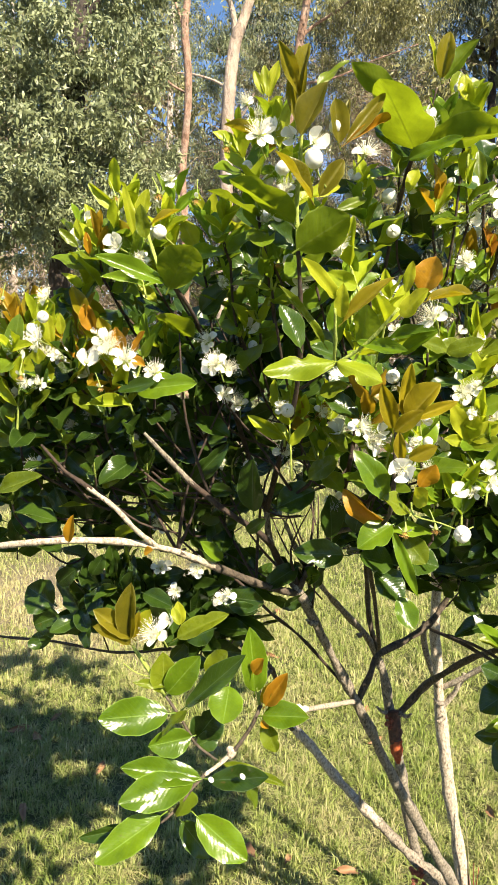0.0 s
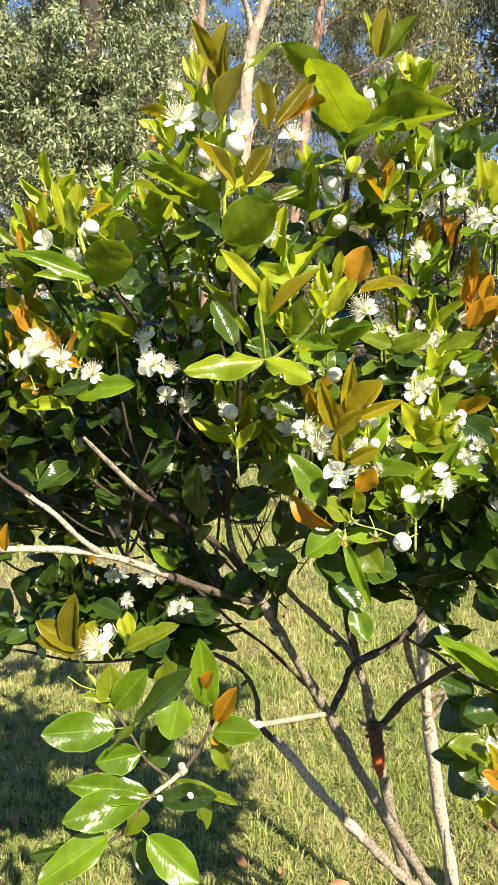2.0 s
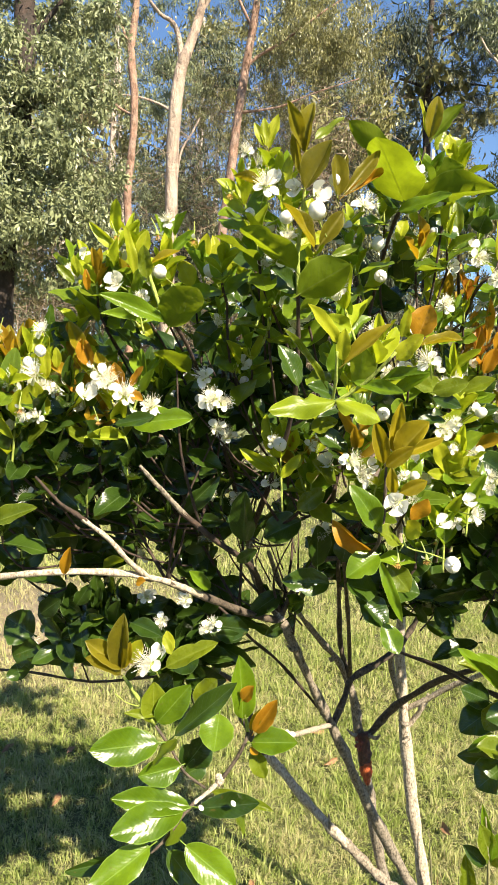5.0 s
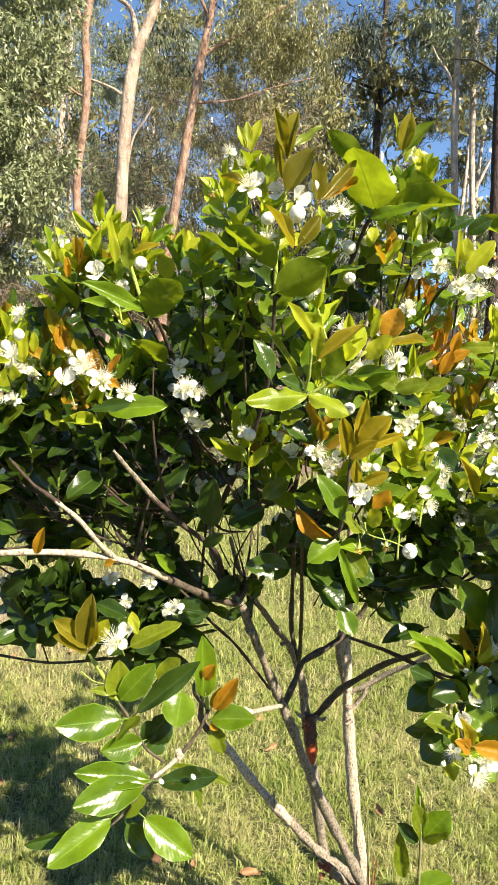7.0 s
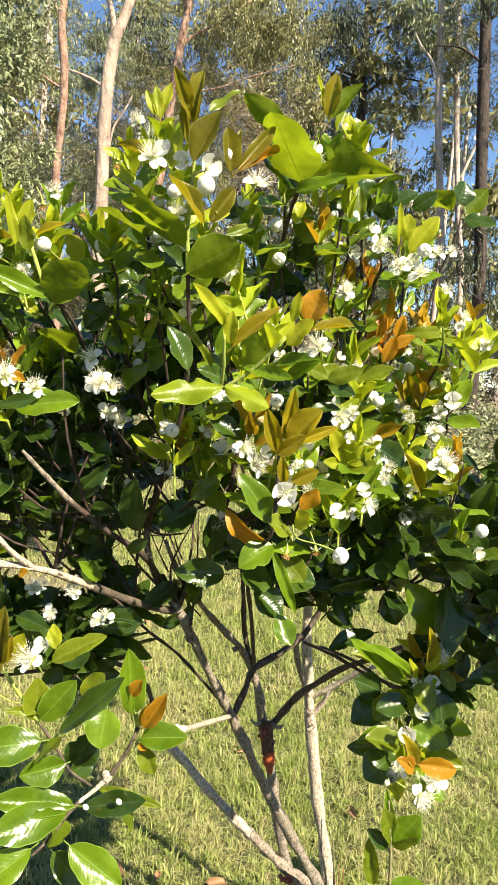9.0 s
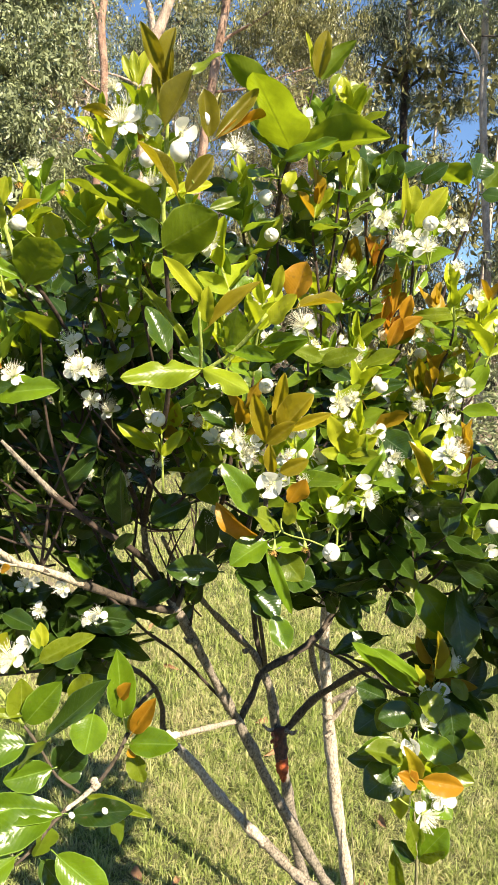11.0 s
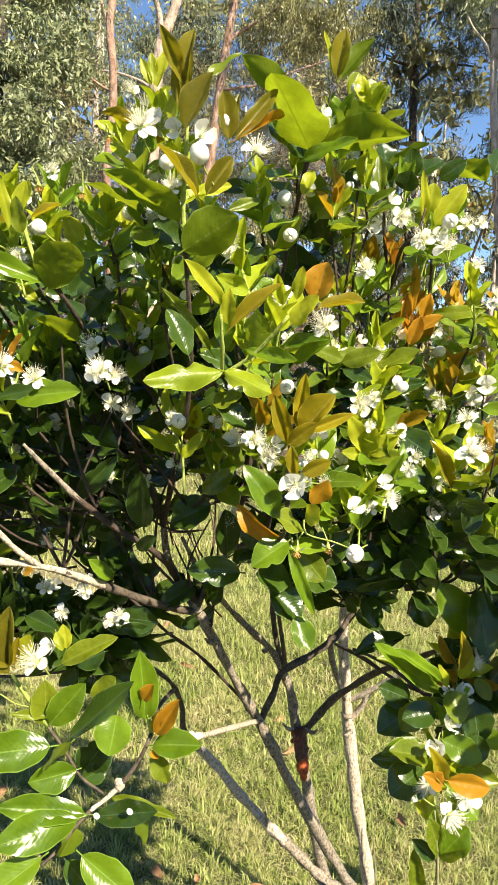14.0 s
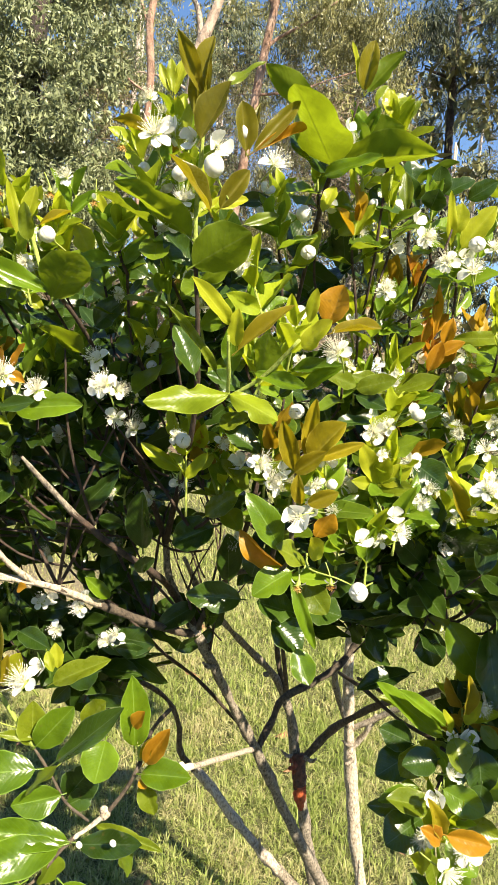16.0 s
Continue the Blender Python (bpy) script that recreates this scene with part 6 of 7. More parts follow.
blossom(shrub, (-0.001, 0.86, 1.746), 0.7, 'bud')
blossom(shrub, (0.138, 0.95, 1.734), 1, 'open')
blossom(shrub, (0.133, 0.95, 1.754), 0.8, 'cup')
blossom(shrub, (0.197, 0.98, 1.692), 1, 'bud')
blossom(shrub, (0.143, 1, 1.678), 1.1, 'open')
blossom(shrub, (0.215, 1, 1.756), 0.9, 'cup')
blossom(shrub, (0.278, 1.05, 1.767), 0.9, 'bud')
blossom(shrub, (0.267, 0.93, 1.861), 0.7, 'bud')
blossom(shrub, (0.271, 0.98, 1.798), 0.9, 'cup')
blossom(shrub, (-0.119, 0.93, 1.673), 1, 'bud')
blossom(shrub, (-0.182, 0.93, 1.658), 1.2, 'cup')
blossom(shrub, (-0.002, 1, 1.557), 1, 'cup')
blossom(shrub, (-0.001, 1.02, 1.529), 0.8, 'bud')
blossom(shrub, (-0.057, 0.945, 1.533), 1.1, 'open')
blossom(shrub, (-0.044, 0.93, 1.502), 1.2, 'open')
blossom(shrub, (-0.107, 1.1, 1.5), 1.2, 'open')
blossom(shrub, (-0.133, 0.95, 1.488), 1.2, 'open')
blossom(shrub, (-0.191, 0.925, 1.52), 1.4, 'open')
blossom(shrub, (-0.21, 0.94, 1.508), 1, 'cup')
blossom(shrub, (-0.299, 1, 1.534), 0.9, 'bud')
blossom(shrub, (-0.329, 1, 1.546), 0.8, 'cup')
blossom(shrub, (-0.234, 0.97, 1.482), 0.9, 'cup')
blossom(shrub, (-0.364, 0.97, 1.49), 1, 'bud')
blossom(shrub, (-0.323, 1, 1.342), 1.2, 'open')
blossom(shrub, (-0.149, 1.15, 1.151), 0.8, 'cup')
blossom(shrub, (-0.125, 0.94, 1.109), 1.5, 'open')
blossom(shrub, (-0.109, 0.96, 1.124), 1, 'cup')
blossom(shrub, (0.18, 0.9, 1.602), 1.25, 'open')
blossom(shrub, (0.194, 0.9, 1.491), 1, 'bud')
blossom(shrub, (0.219, 0.78, 1.56), 1.15, 'open')
blossom(shrub, (0.132, 0.98, 1.41), 1.1, 'cup')
blossom(shrub, (0.261, 0.98, 1.418), 1.1, 'cup')
blossom(shrub, (0.197, 0.81, 1.381), 1.25, 'cup')
blossom(shrub, (0.305, 1, 1.357), 1.1, 'open')
blossom(shrub, (0.131, 1.02, 1.299), 1.1, 'open')
blossom(shrub, (0.204, 0.82, 1.302), 1, 'spent')
blossom(shrub, (0.239, 0.81, 1.309), 0.9, 'spent')
blossom(shrub, (0.27, 0.8, 1.307), 1.1, 'bud')
blossom(shrub, (-0.034, 1.1, 1.45), 1.2, 'open')
blossom(shrub, (-0.088, 1.12, 1.169), 0.8, 'open')
blossom(shrub, (-0.034, 1.1, 1.119), 0.9, 'open')
blossom(shrub, (-0.383, 1.25, 1.028), 1.2, 'open')
blossom(shrub, (-0.355, 1.25, 1.11), 1.1, 'open')
blossom(shrub, (-0.167, 1.2, 1.212), 1, 'open')
blossom(shrub, (0.354, 1.02, 1.732), 1.2, 'open')
blossom(shrub, (0.379, 0.99, 1.697), 1.2, 'open')
blossom(shrub, (0.414, 0.99, 1.723), 1.1, 'bud')
blossom(shrub, (0.413, 0.99, 1.688), 1.2, 'open')
blossom(shrub, (0.381, 1.15, 1.63), 1, 'open')
blossom(shrub, (0.448, 1.13, 1.584), 1, 'open')
blossom(shrub, (0.463, 1.17, 1.55), 1, 'bud')
blossom(shrub, (0.417, 1.16, 1.468), 1, 'bud')
blossom(shrub, (0.449, 1.17, 1.49), 0.9, 'spent')
blossom(shrub, (0.51, 1.17, 1.516), 1.1, 'cup')
blossom(shrub, (0.531, 1.15, 1.469), 0.9, 'bud')
blossom(shrub, (0.525, 1.16, 1.444), 0.8, 'spent')
blossom(shrub, (0.427, 0.88, 1.415), 1.45, 'open')
blossom(shrub, (0.408, 0.99, 1.321), 1.2, 'cup')
blossom(shrub, (0.286, 1, 1.383), 1, 'cup')
blossom(shrub, (0.351, 1.04, 1.364), 0.9, 'cup')
blossom(shrub, (0.452, 0.93, 1.076), 1.2, 'cup')
blossom(shrub, (0.4, 0.86, 1.042), 1, 'cup')
blossom(shrub, (0.395, 0.87, 0.982), 1, 'open')
blossom(shrub, (0.445, 0.86, 0.972), 1.15, 'open')
blossom(shrub, (0.406, 0.82, 0.973), 1.25, 'open')
blossom(shrub, (0.358, 1.05, 1.409), 0.9, 'bud')
blossom(shrub, (0.417, 1.05, 1.373), 1, 'open')
blossom(shrub, (0.476, 1.05, 1.675), 1, 'open')
blossom(shrub, (0.313, 1.1, 1.731), 0.9, 'cup')
blossom(shrub, (0.146, 1, 1.683), 1, 'bud')
blossom(shrub, (0.494, 0.9, 1.321), 1, 'bud')


for spot, big, form in (((-0.02, 1.05, 1.44), 1.1, "open"), ((-0.07, 1.08, 1.40), 1.0, "open"), ((-0.13, 1.06, 1.42), 1.1, "cup"), ((0.00, 1.12, 1.33), 1.1, "open"), ((-0.22, 1.10, 1.35), 1.0, "open"), ((0.05, 1.04, 1.37), 1.1, "open"),
                        ((-0.20, 0.93, 1.53), 1.4, "open"), ((-0.17, 0.925, 1.505), 1.3, "open"), ((-0.225, 0.93, 1.50), 1.2, "cup"), ((-0.30, 0.95, 1.53), 1.3, "open"), ((-0.33, 0.96, 1.52), 1.3, "open"), ((0.23, 0.90, 1.44), 1.2, "open"),
                        ((0.155, 0.93, 1.42), 1.2, "open"), ((0.17, 0.92, 1.40), 1.2, "open"), ((0.30, 0.97, 1.47), 1.2, "open"), ((0.36, 1.00, 1.43), 1.2, "open"), ((0.48, 1.05, 1.45), 1.2, "open"), ((0.51, 1.06, 1.50), 1.2, "cup")):
    blossom(shrub, spot, big, form)


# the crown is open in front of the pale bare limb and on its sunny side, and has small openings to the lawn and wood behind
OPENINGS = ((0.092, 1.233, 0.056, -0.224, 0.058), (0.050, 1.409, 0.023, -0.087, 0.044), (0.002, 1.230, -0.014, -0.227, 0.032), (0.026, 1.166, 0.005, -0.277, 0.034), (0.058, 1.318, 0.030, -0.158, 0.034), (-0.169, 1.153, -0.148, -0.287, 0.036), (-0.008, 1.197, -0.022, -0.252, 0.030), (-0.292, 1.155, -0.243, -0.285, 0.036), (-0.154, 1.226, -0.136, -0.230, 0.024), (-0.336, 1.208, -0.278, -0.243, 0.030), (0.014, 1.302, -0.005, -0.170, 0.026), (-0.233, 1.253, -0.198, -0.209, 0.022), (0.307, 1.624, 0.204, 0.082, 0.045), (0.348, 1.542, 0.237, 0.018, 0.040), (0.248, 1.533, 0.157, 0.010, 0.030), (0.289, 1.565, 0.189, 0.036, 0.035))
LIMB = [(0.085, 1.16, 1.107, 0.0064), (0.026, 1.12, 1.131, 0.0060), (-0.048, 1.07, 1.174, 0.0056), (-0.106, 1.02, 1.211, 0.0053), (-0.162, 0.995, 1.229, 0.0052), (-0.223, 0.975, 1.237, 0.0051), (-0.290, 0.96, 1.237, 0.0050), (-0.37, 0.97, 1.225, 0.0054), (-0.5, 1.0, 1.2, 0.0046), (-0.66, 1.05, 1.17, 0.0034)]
# the limb's inner length takes brown bark to stand for shade there
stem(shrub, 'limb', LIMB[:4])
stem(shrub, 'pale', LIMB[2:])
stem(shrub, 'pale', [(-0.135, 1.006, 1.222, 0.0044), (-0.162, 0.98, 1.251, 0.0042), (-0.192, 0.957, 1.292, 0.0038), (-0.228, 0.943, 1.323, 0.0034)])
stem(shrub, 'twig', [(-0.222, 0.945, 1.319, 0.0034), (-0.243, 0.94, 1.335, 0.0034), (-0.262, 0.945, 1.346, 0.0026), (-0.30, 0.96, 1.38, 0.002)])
# upper limb: dark twig bark stands for shade, lighter bark at its tip
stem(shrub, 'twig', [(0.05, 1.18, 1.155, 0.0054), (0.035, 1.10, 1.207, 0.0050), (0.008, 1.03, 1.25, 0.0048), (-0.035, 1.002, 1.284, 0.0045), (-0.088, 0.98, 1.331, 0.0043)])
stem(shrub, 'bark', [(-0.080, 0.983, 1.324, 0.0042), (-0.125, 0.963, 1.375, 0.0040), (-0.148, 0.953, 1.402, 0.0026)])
# shaded inside of the crown: dark 'm' leaves carry the shade in colour
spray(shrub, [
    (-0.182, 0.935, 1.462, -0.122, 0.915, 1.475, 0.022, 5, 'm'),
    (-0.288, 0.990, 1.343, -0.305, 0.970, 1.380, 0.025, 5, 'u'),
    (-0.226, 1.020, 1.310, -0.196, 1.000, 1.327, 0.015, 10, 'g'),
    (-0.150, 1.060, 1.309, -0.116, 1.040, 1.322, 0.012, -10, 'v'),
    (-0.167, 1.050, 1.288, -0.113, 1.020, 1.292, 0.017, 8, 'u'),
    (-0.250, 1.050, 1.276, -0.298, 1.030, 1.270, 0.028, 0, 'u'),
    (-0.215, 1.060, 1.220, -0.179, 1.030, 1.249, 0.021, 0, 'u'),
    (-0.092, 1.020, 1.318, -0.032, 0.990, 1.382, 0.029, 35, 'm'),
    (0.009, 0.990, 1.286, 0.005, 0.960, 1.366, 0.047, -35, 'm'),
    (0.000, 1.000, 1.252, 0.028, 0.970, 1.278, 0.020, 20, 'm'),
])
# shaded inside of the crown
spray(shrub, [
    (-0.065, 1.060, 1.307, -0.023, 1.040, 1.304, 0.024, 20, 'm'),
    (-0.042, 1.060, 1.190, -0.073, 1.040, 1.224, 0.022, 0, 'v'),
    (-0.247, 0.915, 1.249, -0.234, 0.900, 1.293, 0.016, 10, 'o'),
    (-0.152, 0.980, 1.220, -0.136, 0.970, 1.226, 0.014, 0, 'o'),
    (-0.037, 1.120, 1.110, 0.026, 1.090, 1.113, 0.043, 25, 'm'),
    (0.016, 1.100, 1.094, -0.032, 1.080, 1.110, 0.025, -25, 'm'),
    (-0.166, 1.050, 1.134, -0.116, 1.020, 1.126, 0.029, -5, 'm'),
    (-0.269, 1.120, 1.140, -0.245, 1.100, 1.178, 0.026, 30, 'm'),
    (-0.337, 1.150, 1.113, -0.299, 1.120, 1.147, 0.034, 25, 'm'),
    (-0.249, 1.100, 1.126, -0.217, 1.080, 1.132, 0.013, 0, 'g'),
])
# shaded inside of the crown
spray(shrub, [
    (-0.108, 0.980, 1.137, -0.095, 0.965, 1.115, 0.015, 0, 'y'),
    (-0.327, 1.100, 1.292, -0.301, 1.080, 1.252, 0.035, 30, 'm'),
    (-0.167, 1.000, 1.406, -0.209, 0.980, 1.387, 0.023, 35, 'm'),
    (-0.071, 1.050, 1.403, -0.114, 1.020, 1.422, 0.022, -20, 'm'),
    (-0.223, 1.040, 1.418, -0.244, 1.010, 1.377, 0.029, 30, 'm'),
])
for spot, big, form in (((-0.266, 1.000, 1.405), 1.0, 'open'), ((-0.038, 0.980, 1.458), 1.0, 'open'), ((-0.051, 0.930, 1.501), 1.1, 'open'), ((-0.032, 0.950, 1.496), 1.0, 'open'), ((-0.081, 1.050, 1.176), 1.0, 'open'), ((-0.119, 1.080, 1.130), 0.9, 'open'), ((-0.045, 1.080, 1.117), 0.9, 'open'), ((-0.150, 1.100, 1.162), 1.0, 'open'), ((-0.282, 0.970, 1.479), 0.8, 'cup'), ((-0.109, 1.100, 1.286), 0.8, 'open')):
    blossom(shrub, spot, big, form)


def in_opening(at):
    return any((at.x - x - u * (at.y - 1.2)) ** 2 + (at.z - z - v * (at.y - 1.2)) ** 2 < r * r for x, z, u, v, r in OPENINGS)


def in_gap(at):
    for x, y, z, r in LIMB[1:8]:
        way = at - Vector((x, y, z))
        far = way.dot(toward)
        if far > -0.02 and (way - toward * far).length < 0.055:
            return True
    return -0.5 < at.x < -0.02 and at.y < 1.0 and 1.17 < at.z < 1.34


# the sunlit shoot tips: green stems with narrow young leaves, and the buds and flowers among them
def tips(regions, seed):
    rnd = random.Random(seed)
    soft = {"y": ([], [], []), "b": ([], [], []), "g": ([], [], [])}
    green_v, green_f = [], []
    for cx, cy, cz, rx, ry, rz, n in regions:
        for k in range(n):
            at = Vector((cx + rx * rnd.uniform(-1, 1), cy + ry * rnd.uniform(-1, 1), cz + rz * rnd.uniform(-1, 1)))
            axis = Vector((rnd.uniform(-0.45, 0.45), rnd.uniform(-0.55, 0.15), 1)).normalized()
            kind = rnd.choice("yyyygggb")
            length = rnd.uniform(0.05, 0.09)
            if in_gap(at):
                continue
            v, f = tube([(*(at - axis * length), 0.0019), (*(at - axis * length * 0.4), 0.0016), (*at, 0.0010)], 5)
            green_f += [tuple(i + len(green_v) for i in q) for q in f]
            green_v += v
            side = axis.orthogonal().normalized()
            side.rotate(Matrix.Rotation(rnd.uniform(0, 6.28), 3, axis))
            verts, faces, uvs = soft[kind]
            for q in range(rnd.randint(2, 3)):
                base = at - axis * length * 0.38 * q
                side.rotate(Matrix.Rotation(1.57 + rnd.uniform(-0.3, 0.3), 3, axis))
                for sign in (-1, 1):
                    way = (axis * (1.5 - 0.55 * q) + side * sign * rnd.uniform(0.5, 1.0)).normalized()
                    ln = rnd.uniform(0.032, 0.050) * (1 + 0.28 * q)
                    m = leaf_pose(base, base + way * ln, ln * rnd.uniform(0.27, 0.42), rnd.uniform(-60, 60))
                    tv, tf, tu = YOUNG[rnd.randrange(3)]
                    o = len(verts)
                    verts += [m @ Vector(p) for p in tv]
                    faces += [tuple(i + o for i in p) for p in tf]
                    uvs += tu
            if rnd.random() < 0.75:
                for q in range(rnd.choice((1, 1, 2, 3))):
                    away = Vector((rnd.uniform(-0.028, 0.028), rnd.uniform(-0.040, -0.010), rnd.uniform(-0.028, 0.022)))
                    blossom(shrub, at + away, rnd.uniform(0.65, 1.1), rnd.choice(("open", "open", "open", "cup", "cup", "bud", "spent")))
    for kind, (verts, faces, uvs) in soft.items():
        if verts:
            tagged(part("young_foliage", mesh_from("young_foliage", verts, faces, uvs, True), TIP[kind], shrub, {"y": "yellow-green young leaves at the shoot tips", "b": "bronze young leaves at the shoot tips", "g": "fresh green leaves near the shoot tips"}[kind]), kind="stuff")
    tagged(part("shoot_wood", mesh_from("shoot_wood", green_v, green_f, smooth=True), BARK["green"], shrub, "thin yellow-green shoot stems"), kind="stuff")


# upright shoots: a brown stalk turning green, crossed pairs of leaves that grow younger and narrower upwards, flowers in the axils
def shoots(rows, seed):
    rnd = random.Random(seed)
    bank = {k: ([], [], []) for k in "aybgom"}
    wood = {k: ([], []) for k in ("twig", "green")}

    def put_leaf(kind, shapes, base, way, ln, ratio, up, roll):
        axis = way.normalized()
        n = up - axis * up.dot(axis)
        n = n.normalized() if n.length > 1e-3 else axis.orthogonal().normalized()
        n.rotate(Matrix.Rotation(radians(roll), 3, axis))
        side = axis.cross(n)
        tv, tf, tu = shapes[rnd.randrange(len(shapes))]
        verts, faces, uvs = bank[kind]
        o = len(verts)
        verts += [base + side * (p[0] * ln * ratio) + axis * (p[1] * ln) + n * (p[2] * ln * (0.5 + 0.5 * ratio)) for p in tv]
        faces += [tuple(i + o for i in q) for q in tf]
        uvs += tu

    def put_stalk(kind, pts):
        v, f = tube(pts, 5, 0.06, rnd.randrange(999))
        verts, faces = wood[kind]
        faces += [tuple(i + len(verts) for i in q) for q in f]
        verts += v

    for bx, by, bz, tx, ty, tz, young, pairs, flowers in rows:
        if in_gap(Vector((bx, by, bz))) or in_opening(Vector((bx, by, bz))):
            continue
        base, tip = Vector((bx, by, bz)), Vector((tx, ty, tz))
        run = tip - base
        bow = Vector((rnd.uniform(-0.1, 0.1), rnd.uniform(-0.12, 0.05), 0)) * run.length
        at = [base + run * s + bow * (4 * s * (1 - s)) for s in (0, 0.25, 0.5, 0.75, 1.0)]
        put_stalk("twig", [(*at[0], 0.0024), (*at[1], 0.0021), (*at[2], 0.0018)])
        put_stalk("green", [(*at[2], 0.0019), (*at[3], 0.0016), (*at[4], 0.0010)])
        inner = base.lerp(Vector((rnd.uniform(0.0, 0.4), rnd.uniform(1.2, 1.4), rnd.uniform(1.10, 1.25))), rnd.uniform(0.14, 0.28)) + Vector((0, 0, -0.03))
        put_stalk("twig", [(*inner, 0.0020), (*(inner.lerp(base, 0.55) + Vector((rnd.uniform(-0.015, 0.015), 0, -0.02))), 0.0019), (*base, 0.0019)])
        axis = run.normalized()
        side = axis.orthogonal().normalized()
        side.rotate(Matrix.Rotation(rnd.uniform(0, 6.28), 3, axis))
        for q in range(pairs):
            s = 0.22 + 0.72 * q / max(1, pairs - 1)
            node = base + run * s + bow * (4 * s * (1 - s))
            side.rotate(Matrix.Rotation(1.57 + rnd.uniform(-0.35, 0.35), 3, axis))
            fresh = q / max(1, pairs - 1)
            for sign in (-1, 1):
                if rnd.random() < 0.10:
                    continue
                open_ = 1.15 - 0.80 * fresh + rnd.uniform(-0.22, 0.22)
                way = axis * math.cos(open_) + side * sign * math.sin(open_) + Vector((0, 0, -0.15 * (1 - fresh)))
                old = fresh < 0.34
                if in_opening(node + way * 0.03):
                    continue
                ln = rnd.uniform(0.054, 0.076) if old else rnd.uniform(0.036, 0.054)
                kind = rnd.choice("aag") if old else young if fresh > 0.7 or rnd.random() < 0.5 else rnd.choice("gyyy")
                # low left shoots take the dark leaf colour in place of cast shade
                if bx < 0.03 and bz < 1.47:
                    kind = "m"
                up = axis - side * sign * 0.3
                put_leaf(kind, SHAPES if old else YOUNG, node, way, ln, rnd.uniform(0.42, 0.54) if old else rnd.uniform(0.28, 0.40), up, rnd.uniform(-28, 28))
        for q in range(flowers):
            s = rnd.uniform(0.30, 0.85)
            node = base + run * s + bow * (4 * s * (1 - s))
            a = rnd.uniform(0, 6.28)
            out = Vector((math.cos(a), -abs(math.sin(a)), rnd.uniform(0.0, 0.9))).normalized()
            end = node + out * rnd.uniform(0.022, 0.042)
            put_stalk("green", [(*node, 0.0010), (*((node + end) / 2 + Vector((0, 0, -0.003))), 0.0008), (*end, 0.0008)])
            blossom(shrub, end, rnd.uniform(0.6, 0.95), rnd.choice(("open", "open", "open", "cup", "bud", "spent")))
    labels = {"m": "leaves inside the crown, darkened in colour for shade", "a": "sunlit glossy green outer leaves", "y": "yellow-green young leaves at the shoot tips", "b": "bronze young leaves at the shoot tips", "g": "fresh green leaves near the shoot tips", "o": "orange-red young leaves at the shoot tips"}
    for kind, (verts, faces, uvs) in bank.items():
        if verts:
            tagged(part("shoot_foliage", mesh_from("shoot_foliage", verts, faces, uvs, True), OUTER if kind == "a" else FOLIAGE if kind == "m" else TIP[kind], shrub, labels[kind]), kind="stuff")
    for kind, (verts, faces) in wood.items():
        tagged(part("shoot_wood", mesh_from("shoot_wood", verts, faces, smooth=True), BARK[kind], shrub), kind="stuff")


shoots((
    (-0.218, 1.0, 1.62, -0.215, 0.96, 1.676, 'b', 4, 0),
    (-0.163, 1.0, 1.645, -0.163, 0.96, 1.708, 'y', 4, 1),
    (-0.13, 1.0, 1.638, -0.119, 0.96, 1.699, 'y', 4, 0),
    (-0.357, 1.03, 1.487, -0.35, 0.99, 1.564, 'b', 5, 1),
    (-0.31, 1.05, 1.471, -0.298, 1.01, 1.542, 'y', 4, 0),
    (-0.332, 1.03, 1.436, -0.322, 0.99, 1.504, 'y', 4, 2),
    (-0.266, 1.01, 1.413, -0.258, 0.97, 1.476, 'g', 3, 0),
    (-0.071, 1.08, 1.606, -0.076, 1.04, 1.668, 'g', 4, 0),
    (-0.351, 1.03, 1.34, -0.342, 0.99, 1.4, 'g', 3, 0),
    (-0.189, 1.03, 1.405, -0.187, 0.99, 1.477, 'g', 3, 1),
), 71)
shoots((
    (0.001, 0.91, 1.714, -0.013, 0.87, 1.779, 'y', 4, 1),
    (0.017, 0.89, 1.66, 0.006, 0.85, 1.717, 'y', 4, 1),
    (0.129, 0.95, 1.535, 0.129, 0.91, 1.599, 'g', 4, 0),
    (-0.023, 1.03, 1.552, -0.036, 0.99, 1.617, 'g', 4, 1),
    (0.034, 0.93, 1.57, 0.027, 0.89, 1.635, 'g', 4, 0),
    (0.286, 0.98, 1.794, 0.285, 0.94, 1.85, 'y', 4, 1),
    (0.265, 1.03, 1.671, 0.257, 0.99, 1.742, 'b', 4, 0),
    (0.182, 1.03, 1.463, 0.185, 0.99, 1.54, 'g', 4, 1),
    (0.267, 1.08, 1.489, 0.253, 1.04, 1.564, 'y', 4, 0),
    (0.328, 1.08, 1.577, 0.322, 1.04, 1.661, 'y', 4, 1),
), 81)
shoots((
    (0.371, 1.11, 1.598, 0.359, 1.07, 1.678, 'o', 4, 0),
    (0.315, 1.03, 1.389, 0.303, 0.99, 1.486, 'y', 5, 2),
    (0.341, 1.01, 1.349, 0.33, 0.97, 1.439, 'y', 4, 1),
    (0.249, 0.96, 1.347, 0.235, 0.92, 1.429, 'y', 4, 2),
    (0.188, 1.01, 1.304, 0.177, 0.97, 1.379, 'g', 4, 0),
    (0.272, 0.98, 1.253, 0.264, 0.94, 1.316, 'g', 3, 1),
    (0.128, 1.05, 1.321, 0.111, 1.01, 1.396, 'g', 4, 0),
    (0.081, 1.08, 1.361, 0.069, 1.04, 1.443, 'g', 3, 0),
    (0.164, 0.98, 1.662, 0.145, 0.94, 1.718, 'g', 4, 0),
    (0.082, 0.93, 1.631, 0.082, 0.89, 1.692, 'y', 4, 2),
), 91)
